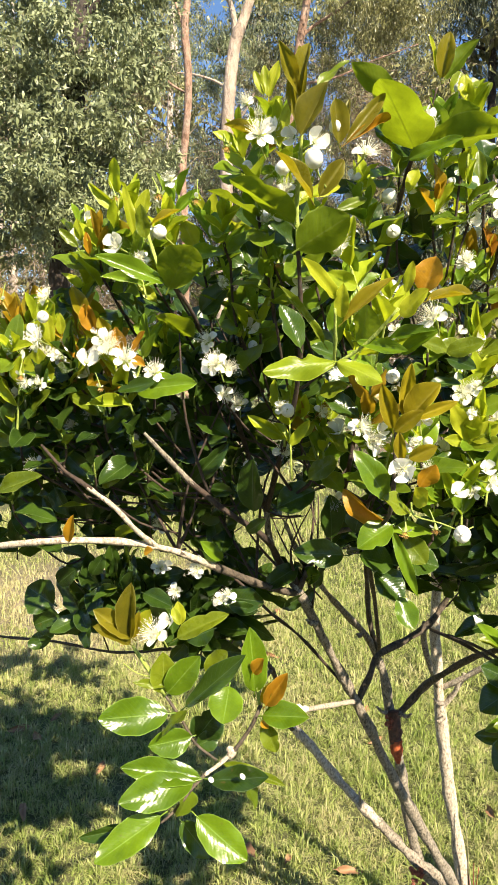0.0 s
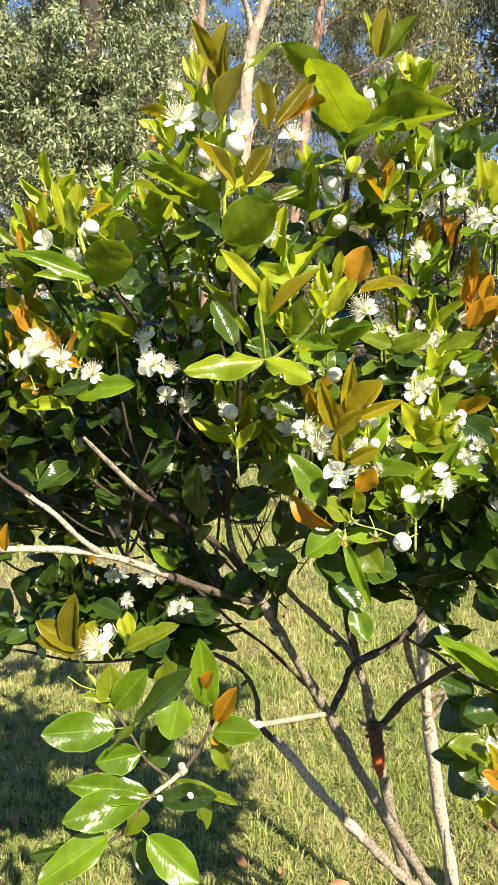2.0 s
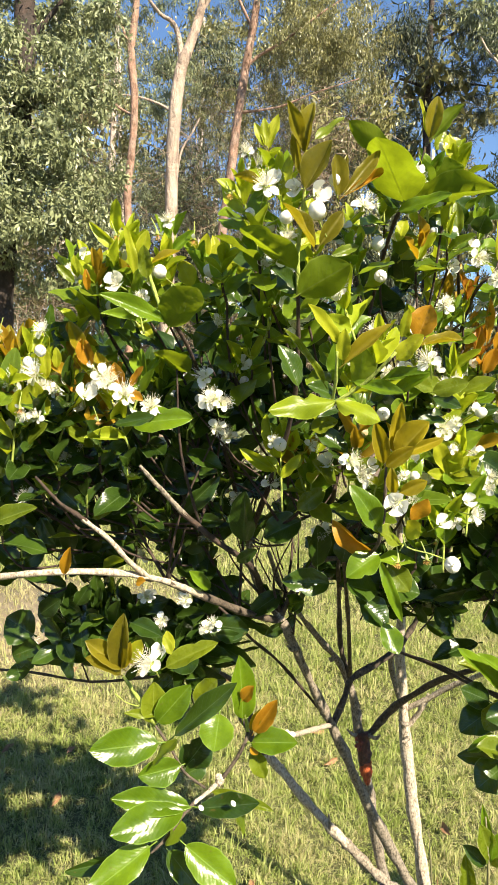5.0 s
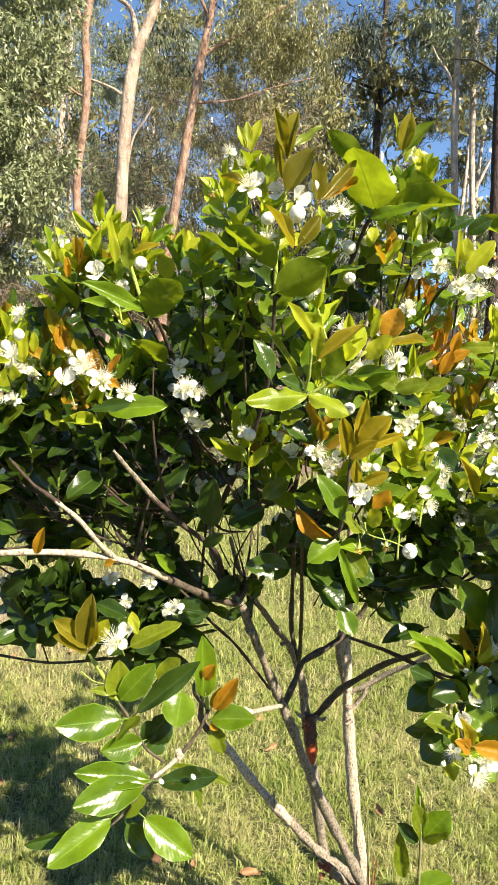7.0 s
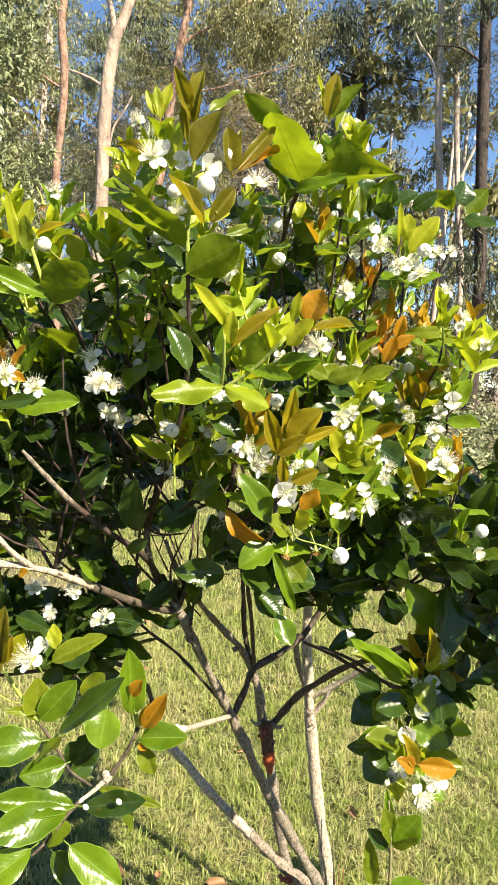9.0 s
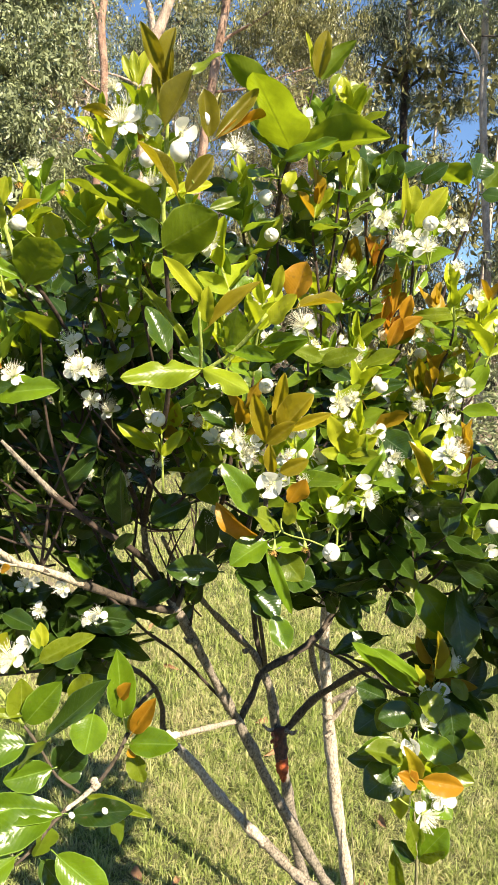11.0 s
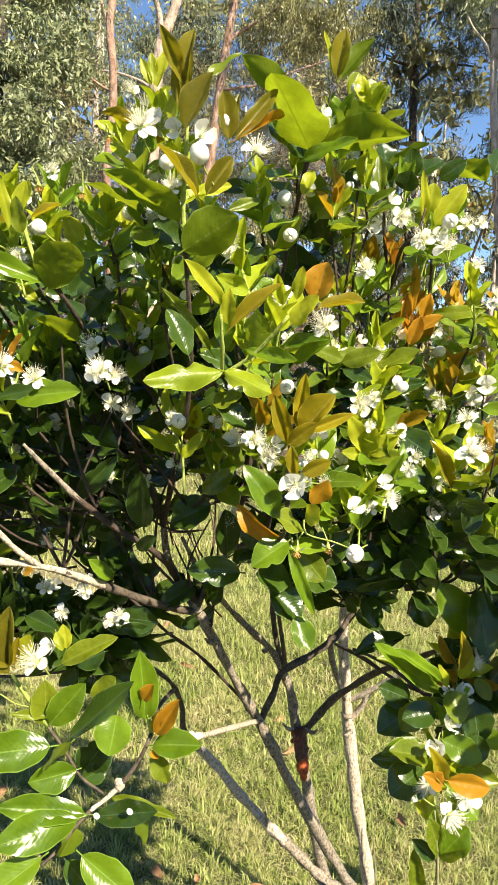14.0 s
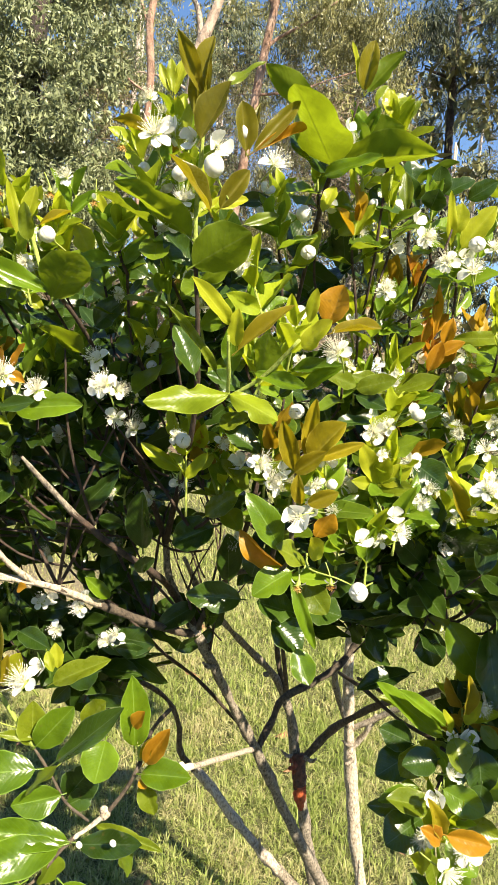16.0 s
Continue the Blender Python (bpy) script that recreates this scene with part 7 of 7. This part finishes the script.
shoots((
    (0.209, 1.03, 1.743, 0.195, 0.99, 1.806, 'y', 4, 0),
    (-0.347, 1.01, 1.42, -0.336, 0.97, 1.475, 'y', 4, 1),
    (-0.287, 1.03, 1.377, -0.277, 0.99, 1.434, 'g', 4, 0),
    (-0.232, 1.03, 1.481, -0.226, 0.99, 1.542, 'y', 4, 1),
    (-0.338, 1.08, 1.505, -0.329, 1.04, 1.576, 'b', 4, 0),
    (-0.252, 1.06, 1.558, -0.25, 1.02, 1.617, 'y', 4, 1),
    (-0.167, 1.05, 1.482, -0.164, 1.01, 1.544, 'g', 4, 0),
    (-0.387, 1.08, 1.287, -0.376, 1.04, 1.342, 'g', 3, 0),
    (-0.1, 1.08, 1.483, -0.101, 1.04, 1.546, 'g', 4, 0),
    (-0.313, 1.08, 1.307, -0.309, 1.04, 1.37, 'g', 3, 0),
), 101)
shoots((
    (-0.271, 1.13, 1.193, -0.27, 1.09, 1.254, 'g', 3, 0),
    (-0.173, 1.13, 1.215, -0.173, 1.09, 1.284, 'y', 3, 0),
    (-0.365, 1.15, 1.176, -0.361, 1.11, 1.238, 'g', 3, 0),
    (-0.094, 1.13, 1.198, -0.095, 1.09, 1.258, 'g', 3, 0),
    (-0.126, 1.08, 1.338, -0.126, 1.04, 1.4, 'g', 3, 0),
    (-0.239, 1.18, 1.069, -0.235, 1.14, 1.126, 'g', 3, 0),
    (-0.339, 0.98, 1.48, -0.328, 0.94, 1.526, 'y', 4, 0),
    (-0.299, 0.98, 1.427, -0.29, 0.94, 1.476, 'y', 4, 1),
), 111)
shoots((
    (-0.255, 0.98, 1.469, -0.246, 0.94, 1.516, 'y', 4, 0),
    (-0.21, 0.99, 1.387, -0.205, 0.95, 1.438, 'g', 3, 0),
    (-0.328, 0.99, 1.376, -0.318, 0.95, 1.428, 'y', 4, 0),
    (-0.281, 1.0, 1.346, -0.273, 0.96, 1.4, 'y', 3, 0),
    (-0.365, 1.03, 1.256, -0.354, 0.99, 1.307, 'g', 3, 0),
    (-0.237, 1.03, 1.303, -0.231, 0.99, 1.352, 'y', 3, 0),
    (-0.172, 1.01, 1.347, -0.169, 0.97, 1.397, 'g', 3, 0),
    (-0.309, 1.05, 1.244, -0.301, 1.01, 1.296, 'g', 3, 0),
    (-0.13, 1.03, 1.491, -0.128, 0.99, 1.535, 'y', 4, 0),
    (-0.081, 1.03, 1.407, -0.082, 0.99, 1.455, 'y', 3, 0),
), 121)
shoots((
    (-0.033, 1.05, 1.467, -0.034, 1.01, 1.513, 'y', 4, 0),
    (-0.16, 1.06, 1.304, -0.157, 1.02, 1.349, 'g', 3, 0),
    (-0.006, 1.03, 1.514, -0.01, 0.99, 1.557, 'y', 3, 0),
    (-0.113, 1.09, 1.263, -0.113, 1.05, 1.311, 'y', 3, 0),
    (0.355, 1.13, 1.409, 0.342, 1.09, 1.556, 'y', 5, 3),
    (0.413, 1.15, 1.522, 0.4, 1.11, 1.606, 'o', 5, 1),
    (0.473, 1.13, 1.426, 0.463, 1.09, 1.527, 'b', 5, 3),
    (0.339, 1.03, 1.307, 0.332, 0.99, 1.413, 'y', 5, 2),
    (0.486, 0.98, 1.32, 0.47, 0.94, 1.426, 'b', 5, 1),
), 131)
shoots((
    (0.423, 1.08, 1.307, 0.407, 1.04, 1.389, 'y', 4, 2),
    (0.475, 1.08, 1.532, 0.467, 1.04, 1.642, 'y', 5, 3),
    (0.33, 1.13, 1.589, 0.325, 1.09, 1.672, 'b', 4, 0),
    (0.299, 1.15, 1.411, 0.285, 1.11, 1.487, 'g', 3, 0),
    (0.542, 1.15, 1.444, 0.53, 1.11, 1.529, 'y', 4, 1),
    (0.507, 0.98, 1.239, 0.49, 0.94, 1.311, 'g', 3, 1),
    (0.463, 1.03, 1.242, 0.441, 0.99, 1.32, 'y', 4, 0),
    (0.388, 1.11, 1.715, 0.373, 1.07, 1.79, 'g', 4, 0),
    (0.435, 1.13, 1.67, 0.417, 1.09, 1.741, 'y', 4, 0),
    (0.311, 1.03, 1.713, 0.294, 0.99, 1.769, 'y', 4, 2),
), 141)
shoots((
    (0.431, 1.18, 1.411, 0.416, 1.14, 1.49, 'b', 4, 0),
    (0.301, 1.05, 1.286, 0.283, 1.01, 1.362, 'g', 3, 1),
    (0.396, 1.03, 1.232, 0.378, 0.99, 1.303, 'y', 4, 0),
    (0.574, 1.18, 1.554, 0.562, 1.14, 1.636, 'b', 4, 1),
    (-0.121, 1.03, 1.443, -0.126, 0.99, 1.508, 'y', 4, 0),
    (-0.092, 1.06, 1.442, -0.092, 1.02, 1.498, 'y', 4, 1),
    (-0.029, 0.95, 1.642, -0.033, 0.91, 1.691, 'y', 4, 0),
    (-0.147, 1.01, 1.42, -0.143, 0.97, 1.478, 'g', 3, 0),
    (0.599, 1.23, 1.54, 0.575, 1.19, 1.629, 'b', 4, 1),
    (-0.214, 1.03, 1.603, -0.219, 0.99, 1.659, 'b', 4, 1),
), 151)
shoots((
    (0.477, 0.98, 0.998, 0.457, 0.94, 1.063, 'g', 3, 0),
), 161)
tips((
    (0.037, 0.86, 1.749, 0.06, 0.05, 0.075, 4),
    (0.112, 0.9, 1.683, 0.084, 0.05, 0.054, 4),
    (-0.153, 0.97, 1.701, 0.067, 0.05, 0.042, 6),
    (-0.313, 1.03, 1.546, 0.072, 0.05, 0.04, 8),
    (-0.21, 0.99, 1.525, 0.067, 0.05, 0.038, 6),
    (0.199, 1.0, 1.75, 0.06, 0.05, 0.06, 3),
    (0.305, 1.06, 1.782, 0.047, 0.05, 0.065, 3),
    (0.13, 0.9, 1.568, 0.068, 0.05, 0.053, 3),
    (0.296, 1.05, 1.648, 0.054, 0.05, 0.063, 3),
    (0.129, 1.0, 1.42, 0.067, 0.05, 0.042, 4),
    (0.215, 0.93, 1.411, 0.055, 0.05, 0.055, 4),
    (-0.028, 1.08, 1.699, 0.054, 0.05, 0.036, 2),
), 61)
shoots((
    (-0.16, 1.07, 1.33, -0.165, 1.03, 1.385, 'g', 3, 1),
    (-0.09, 1.09, 1.36, -0.095, 1.05, 1.415, 'g', 3, 0),
    (-0.02, 1.08, 1.30, -0.025, 1.04, 1.360, 'g', 3, 1),
    (-0.06, 1.06, 1.46, -0.062, 1.02, 1.515, 'g', 4, 1),
    (0.05, 1.10, 1.24, 0.046, 1.06, 1.295, 'g', 3, 0),
    (-0.24, 1.06, 1.37, -0.245, 1.02, 1.425, 'g', 3, 1),
    (-0.20, 1.10, 1.27, -0.205, 1.06, 1.320, 'g', 3, 0),
    (0.01, 1.02, 1.52, 0.005, 0.98, 1.580, 'g', 4, 0),
), 171)
tips((
    (0.40, 1.07, 1.47, 0.075, 0.05, 0.06, 3),
    (0.50, 1.08, 1.62, 0.06, 0.05, 0.05, 2),
    (0.30, 0.98, 1.36, 0.06, 0.04, 0.05, 5),
    (0.34, 1.08, 1.56, 0.06, 0.04, 0.05, 4),
    (0.10, 1.00, 1.46, 0.05, 0.04, 0.05, 3),
    (-0.28, 0.97, 1.46, 0.07, 0.04, 0.04, 2),
), 73)
tips((
    (-0.238, 1.04, 1.673, 0.045, 0.05, 0.036, 4),
    (0.426, 1.06, 1.755, 0.051, 0.05, 0.04, 2),
    (0.423, 1.18, 1.651, 0.076, 0.05, 0.065, 4),
    (0.523, 1.2, 1.522, 0.056, 0.05, 0.068, 4),
    (0.396, 1.1, 1.405, 0.071, 0.05, 0.041, 3),
    (0.471, 1.0, 1.365, 0.049, 0.05, 0.058, 2),
    (0.461, 0.98, 1.103, 0.035, 0.05, 0.035, 2),
    (0.413, 0.88, 1.021, 0.038, 0.05, 0.033, 2),
    (-0.364, 1.0, 1.489, 0.053, 0.05, 0.05, 3),
    (0.022, 0.9, 1.812, 0.02, 0.05, 0.016, 2),
    (0.269, 0.96, 1.834, 0.03, 0.05, 0.026, 2),
), 67)


# the inner foliage: shoots with paired leaves, joined, their colour darkened for shade
def joined_shoots(name, mat, label, regions, seed, small=1.0, flat=70, lift=0.1):
    rnd = random.Random(seed)
    verts, faces, uvs = [], [], []
    wood_v, wood_f = [], []
    for (cx, cy, cz), (rx, ry, rz), n in regions:
        for k in range(n):
            while True:
                d = Vector((rnd.uniform(-1, 1), rnd.uniform(-1, 1), rnd.uniform(-1, 1)))
                if d.length < 1:
                    break
            at = Vector((cx + d.x * rx, cy + d.y * ry, cz + d.z * rz))
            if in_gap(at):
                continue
            axis = Vector((d.x * 0.8 + rnd.uniform(-0.5, 0.5), d.y * 0.5 + rnd.uniform(-0.6, 0.3), rnd.uniform(lift, 1.0))).normalized()
            side = axis.orthogonal().normalized()
            side.rotate(Matrix.Rotation(rnd.uniform(0, 6.28), 3, axis))
            length = rnd.uniform(0.06, 0.11)
            pts = [(*(at - axis * length), 0.0016), (*(at - axis * length * 0.5 + Vector((0, 0, -0.004))), 0.0014), (*at, 0.0010)]
            v, f = tube(pts, 5)
            wood_f += [tuple(i + len(wood_v) for i in q) for q in f]
            wood_v += v
            pairs = rnd.randint(2, 4)
            for q in range(pairs):
                base = at - axis * length * q / pairs
                side.rotate(Matrix.Rotation(1.57 + rnd.uniform(-0.3, 0.3), 3, axis))
                for sign in (-1, 1):
                    way = (axis * rnd.uniform(0.15, 0.9) + side * sign + Vector((0, 0, rnd.uniform(-0.35, 0.2)))).normalized()
                    ln = small * rnd.uniform(0.055, 0.088)
                    if in_opening(base + way * ln * 0.55):
                        continue
                    m = leaf_pose(base, base + way * ln, ln * rnd.uniform(0.40, 0.54), rnd.uniform(-flat, flat))
                    tv, tf, tu = SHAPES[rnd.randrange(5)]
                    o = len(verts)
                    verts += [m @ Vector(p) for p in tv]
                    faces += [tuple(i + o for i in q2) for q2 in tf]
                    uvs += tu
    tagged(part(name, mesh_from(name, verts, faces, uvs, True), mat, shrub, label), kind="stuff")
    tagged(part("brushwood", mesh_from("brushwood", wood_v, wood_f, smooth=True), BARK["twig"], shrub), kind="stuff")


joined_shoots("foliage", FOLIAGE, "inner leaves of the shrub, coloured darker for shade", (
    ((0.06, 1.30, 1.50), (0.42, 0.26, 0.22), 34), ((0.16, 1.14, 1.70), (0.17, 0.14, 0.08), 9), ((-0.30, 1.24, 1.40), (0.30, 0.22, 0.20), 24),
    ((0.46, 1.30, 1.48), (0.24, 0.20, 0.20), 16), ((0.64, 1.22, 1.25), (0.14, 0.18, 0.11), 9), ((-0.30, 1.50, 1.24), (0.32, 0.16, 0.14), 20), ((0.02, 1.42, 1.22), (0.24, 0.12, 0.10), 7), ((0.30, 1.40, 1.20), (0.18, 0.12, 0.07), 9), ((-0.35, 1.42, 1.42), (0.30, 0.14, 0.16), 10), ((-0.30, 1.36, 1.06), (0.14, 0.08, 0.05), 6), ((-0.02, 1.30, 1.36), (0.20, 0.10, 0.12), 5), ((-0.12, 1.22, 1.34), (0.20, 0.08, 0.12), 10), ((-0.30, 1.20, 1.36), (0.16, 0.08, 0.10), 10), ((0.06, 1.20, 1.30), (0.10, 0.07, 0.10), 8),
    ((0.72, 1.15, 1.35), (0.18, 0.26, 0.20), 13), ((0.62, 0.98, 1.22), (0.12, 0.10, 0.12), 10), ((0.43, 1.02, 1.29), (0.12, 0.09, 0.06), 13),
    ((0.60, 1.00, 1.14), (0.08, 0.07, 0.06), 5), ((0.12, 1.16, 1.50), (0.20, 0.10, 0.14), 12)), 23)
joined_shoots("foliage", FOLIAGE, "inner leaves of the shrub, coloured darker for shade", (
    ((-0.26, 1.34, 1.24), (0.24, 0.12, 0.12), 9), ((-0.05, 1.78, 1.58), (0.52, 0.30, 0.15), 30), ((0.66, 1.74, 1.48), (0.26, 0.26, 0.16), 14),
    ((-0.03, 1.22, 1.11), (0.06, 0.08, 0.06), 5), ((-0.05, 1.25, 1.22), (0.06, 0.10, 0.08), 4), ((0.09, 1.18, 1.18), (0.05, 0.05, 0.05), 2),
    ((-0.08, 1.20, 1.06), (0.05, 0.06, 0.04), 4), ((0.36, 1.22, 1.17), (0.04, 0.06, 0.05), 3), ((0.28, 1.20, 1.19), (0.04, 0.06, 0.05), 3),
    # clusters at x 0.67 and 0.72: added out of view to shade low leaves
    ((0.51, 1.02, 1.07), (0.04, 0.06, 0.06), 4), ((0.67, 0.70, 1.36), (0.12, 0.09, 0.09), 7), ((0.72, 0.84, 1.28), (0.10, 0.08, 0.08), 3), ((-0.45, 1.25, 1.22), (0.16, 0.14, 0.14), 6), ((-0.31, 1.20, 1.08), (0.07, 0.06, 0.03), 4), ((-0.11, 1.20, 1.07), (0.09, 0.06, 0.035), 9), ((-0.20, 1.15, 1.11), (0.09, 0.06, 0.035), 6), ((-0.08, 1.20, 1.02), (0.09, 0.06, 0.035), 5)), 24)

# the thin brown twigs that carry the inner foliage
def inner_twigs():
    rnd = random.Random(53)
    roots = ((0.085, 1.16, 1.12), (0.01, 1.15, 1.13), (-0.11, 1.03, 1.21), (0.07, 1.06, 1.30), (0.19, 1.12, 1.28), (0.39, 1.36, 1.15), (0.38, 1.15, 1.36), (-0.10, 1.10, 1.30), (0.11, 1.17, 1.08), (-0.06, 1.00, 1.31))
    verts, faces = [], []
    for k in range(30):
        a = Vector(roots[k % len(roots)])
        b = a + Vector((rnd.uniform(-0.26, 0.20), rnd.uniform(-0.10, 0.16), rnd.uniform(0.05, 0.34)))
        m = (a + b) / 2 + Vector((rnd.uniform(-0.03, 0.03), rnd.uniform(-0.03, 0.03), rnd.uniform(-0.04, 0.02)))
        v, f = tube([(*a, 0.0026), (*m, 0.0019), (*b, 0.0010)], 6, 0.15, k)
        faces += [tuple(i + len(verts) for i in q) for q in f]
        verts += v
    tagged(part("brushwood", mesh_from("brushwood", verts, faces, smooth=True), BARK["twig"], shrub, "thin reddish-brown inner twigs"), kind="stuff")


inner_twigs()

# the torn, rust-red stub that hangs at the middle stem's fork
stub = [(0.310, 1.474, 0.745, 0.0155), (0.315, 1.466, 0.710, 0.0145), (0.319, 1.462, 0.675, 0.0125), (0.321, 1.460, 0.655, 0.0105)]
stub_part = part("dead_stub", mesh_from("dead_stub", *tube(stub, 9, 0.14, 77), smooth=True), BARK["dead"], shrub, "torn dark dead branch stub")
part("torn_end", mesh_from("torn_end", *tube([(0.3185, 1.4605, 0.686, 0.0128), (0.3205, 1.4595, 0.660, 0.0124), (0.323, 1.459, 0.642, 0.0090), (0.325, 1.458, 0.632, 0.003)], 9, 0.16, 78), smooth=True), BARK["cut"], stub_part, "rust-orange torn end")

# small stubs and knots on the stems, and a pale sawn end
for stub_points in ([(0.452, 1.612, 0.702, 0.0050), (0.436, 1.600, 0.708, 0.0042), (0.424, 1.592, 0.722, 0.0020)], [(0.455, 1.610, 0.668, 0.0060), (0.444, 1.602, 0.662, 0.0055), (0.436, 1.596, 0.664, 0.0030)],
                    [(0.296, 1.470, 0.742, 0.0045), (0.282, 1.462, 0.750, 0.0036), (0.272, 1.458, 0.762, 0.0018)], [(0.322, 1.468, 0.744, 0.0050), (0.338, 1.458, 0.742, 0.0045), (0.346, 1.452, 0.752, 0.0022)],
                    [(0.255, 1.525, 0.478, 0.0040), (0.252, 1.516, 0.500, 0.0036), (0.248, 1.512, 0.528, 0.0022)], [(0.118, 1.178, 1.048, 0.0050), (0.107, 1.170, 1.052, 0.0042), (0.100, 1.165, 1.060, 0.0020)],
                    [(0.236, 1.446, 0.936, 0.0060), (0.226, 1.438, 0.930, 0.0055), (0.220, 1.434, 0.934, 0.0030)]):
    part("knot", mesh_from("knot", *tube(stub_points, 7, 0.15, 5), smooth=True), BARK["bark"], shrub)
part("sawn_end", mesh_from("sawn_end", *tube([(0.101, 1.008, 0.973, 0.0036), (0.090, 0.982, 0.984, 0.0066), (0.083, 0.970, 0.990, 0.0062)], 9, 0.22, 9), smooth=True), BARK["sawn"], shrub, "pale sawn branch end")

# a young seedling in the grass beside the shrub
sapling = thing("seedling", (0.77, 1.78, 0.0), "young green seedling with broad leaves in the grass", "seedling")
for points in SAPLING_STEMS:
    stem(sapling, "sap", points, "stem")
spray(sapling, SAPLING_LEAVES)


# fallen leaves on the lawn
LITTER = plain_material("dry_leaf", (0.16, 0.075, 0.035), (0.36, 0.20, 0.10), 60, 0.7)
FALLEN = [mesh_from("fallen_leaf", *leaf_template(0.5, 0.25, 1.2, 0.5, 11 + k), True) for k in range(3)]
for litter_mesh in FALLEN:
    litter_mesh.materials.append(LITTER)


def fallen_leaves():
    rnd = random.Random(31)
    spots = [(-0.93, 2.63), (-0.86, 2.66), (-0.90, 2.58), (0.09, 1.92), (0.0, 1.94), (0.24, 1.92), (0.48, 2.72)] + [(rnd.uniform(-1.2, 1.8), rnd.uniform(1.9, 4.2)) for k in range(13)]
    for k, (x, y) in enumerate(spots):
        a = rnd.uniform(0, 6.28)
        base = Vector((x, y, height(x, y) + 0.026))
        tip = base + Vector((math.cos(a), math.sin(a), rnd.uniform(-0.1, 0.1))) * rnd.uniform(0.05, 0.09)
        m = leaf_pose(base, tip, rnd.uniform(0.018, 0.03), rnd.uniform(-25, 25))
        ob = new("fallen_leaf", FALLEN[k % 3])
        ob.matrix_basis = m
        tagged(ob, "dry brown fallen leaf lying on the grass", "leaf", "fallen leaves on the lawn")


fallen_leaves()


# knobbly red growths at the stem bases and over the torn stub, a swollen node on the low twig
def knobbly(name, spots, mat, label, seed):
    rnd = random.Random(seed)
    verts, faces = [], []
    for x, y, z, r in spots:
        bm = bmesh.new()
        bmesh.ops.create_icosphere(bm, subdivisions=2, radius=r)
        for v in bm.verts:
            v.co *= rnd.uniform(0.7, 1.25)
        bm.verts.index_update()
        faces += [tuple(v.index + len(verts) for v in f.verts) for f in bm.faces]
        verts += [v.co + Vector((x, y, z)) for v in bm.verts]
        bm.free()
    part(name, mesh_from(name, verts, faces), mat, shrub, label)


def clustered(x, y, z, spread, r, n, seed):
    rnd = random.Random(seed)
    return [(x + rnd.uniform(-1, 1) * spread, y - rnd.uniform(0, 1) * spread * 0.6, z + rnd.uniform(-1, 1) * spread * 1.3, r * rnd.uniform(0.6, 1.2)) for k in range(n)]


knobbly("burr", clustered(0.388, 1.505, 0.335, 0.016, 0.0065, 12, 1), BARK["scar"], "dark red knobbly growth at the stem's base", 1)
knobbly("burr", clustered(0.470, 1.515, 0.275, 0.022, 0.0065, 12, 2), BARK["scar"], "dark red knobbly growth at the stem's base", 2)
knobbly("burr", clustered(0.299, 1.458, 0.728, 0.010, 0.0042, 10, 3), BARK["scar"], "dark red knobbly scar above the torn stub", 3)
knobbly("node", clustered(-0.0139, 0.9850, 0.9084, 0.004, 0.0052, 4, 4), BARK["pale"], "pale swollen node", 4)


# reddish basal sprouts beside the rear stem, and fallen petals caught on the low leaves
def basal_sprouts():
    rnd = random.Random(8)
    for k in range(3):
        x, y, h = 0.540 + 0.012 * k, 1.615 - 0.012 * (k % 2), rnd.uniform(0.27, 0.36)
        lean = rnd.uniform(-0.04, 0.02)
        sprout = part("basal_sprout", mesh_from("basal_sprout", *tube([(x, y, -0.02, 0.0026), (x + lean * 0.5, y - 0.01, h * 0.5, 0.0019), (x + lean, y - 0.012, h, 0.0010)], 7, 0.1, k), smooth=True), BARK["scar"], shrub, "thin reddish sprout from the shrub's base")
        for q in range(4):
            z = h * (0.62 + 0.12 * q)
            at = Vector((x + lean * z / h, y - 0.012, z))
            a = rnd.uniform(0, 6.28)
            ob = new("leaf", leaf_mesh("b" if q % 2 else "o", q))
            ob.matrix_basis = leaf_pose(at, at + Vector((math.cos(a) * 0.024, math.sin(a) * 0.024, 0.012)), 0.009, rnd.uniform(-40, 40))
            ob.parent = sprout
            ob.matrix_parent_inverse = Matrix.Translation(-ROOT[shrub.name])


basal_sprouts()
petal_mesh = mesh_from("fallen_petal", *ball_rows(0.0050, 0.25, 10, 6), smooth=True)
petal_mesh.materials.append(PETAL)
for spot in ((0.005, 0.928, 0.905), (-0.043, 0.950, 0.884)):
    fallen = new("fallen_petal", petal_mesh)
    fallen.matrix_basis = Matrix.Translation(spot) @ pose(0, 0, 0, 35, 12, 40)
    tagged(fallen, "white fallen petal caught on a glossy leaf", "petal", "fallen petals")
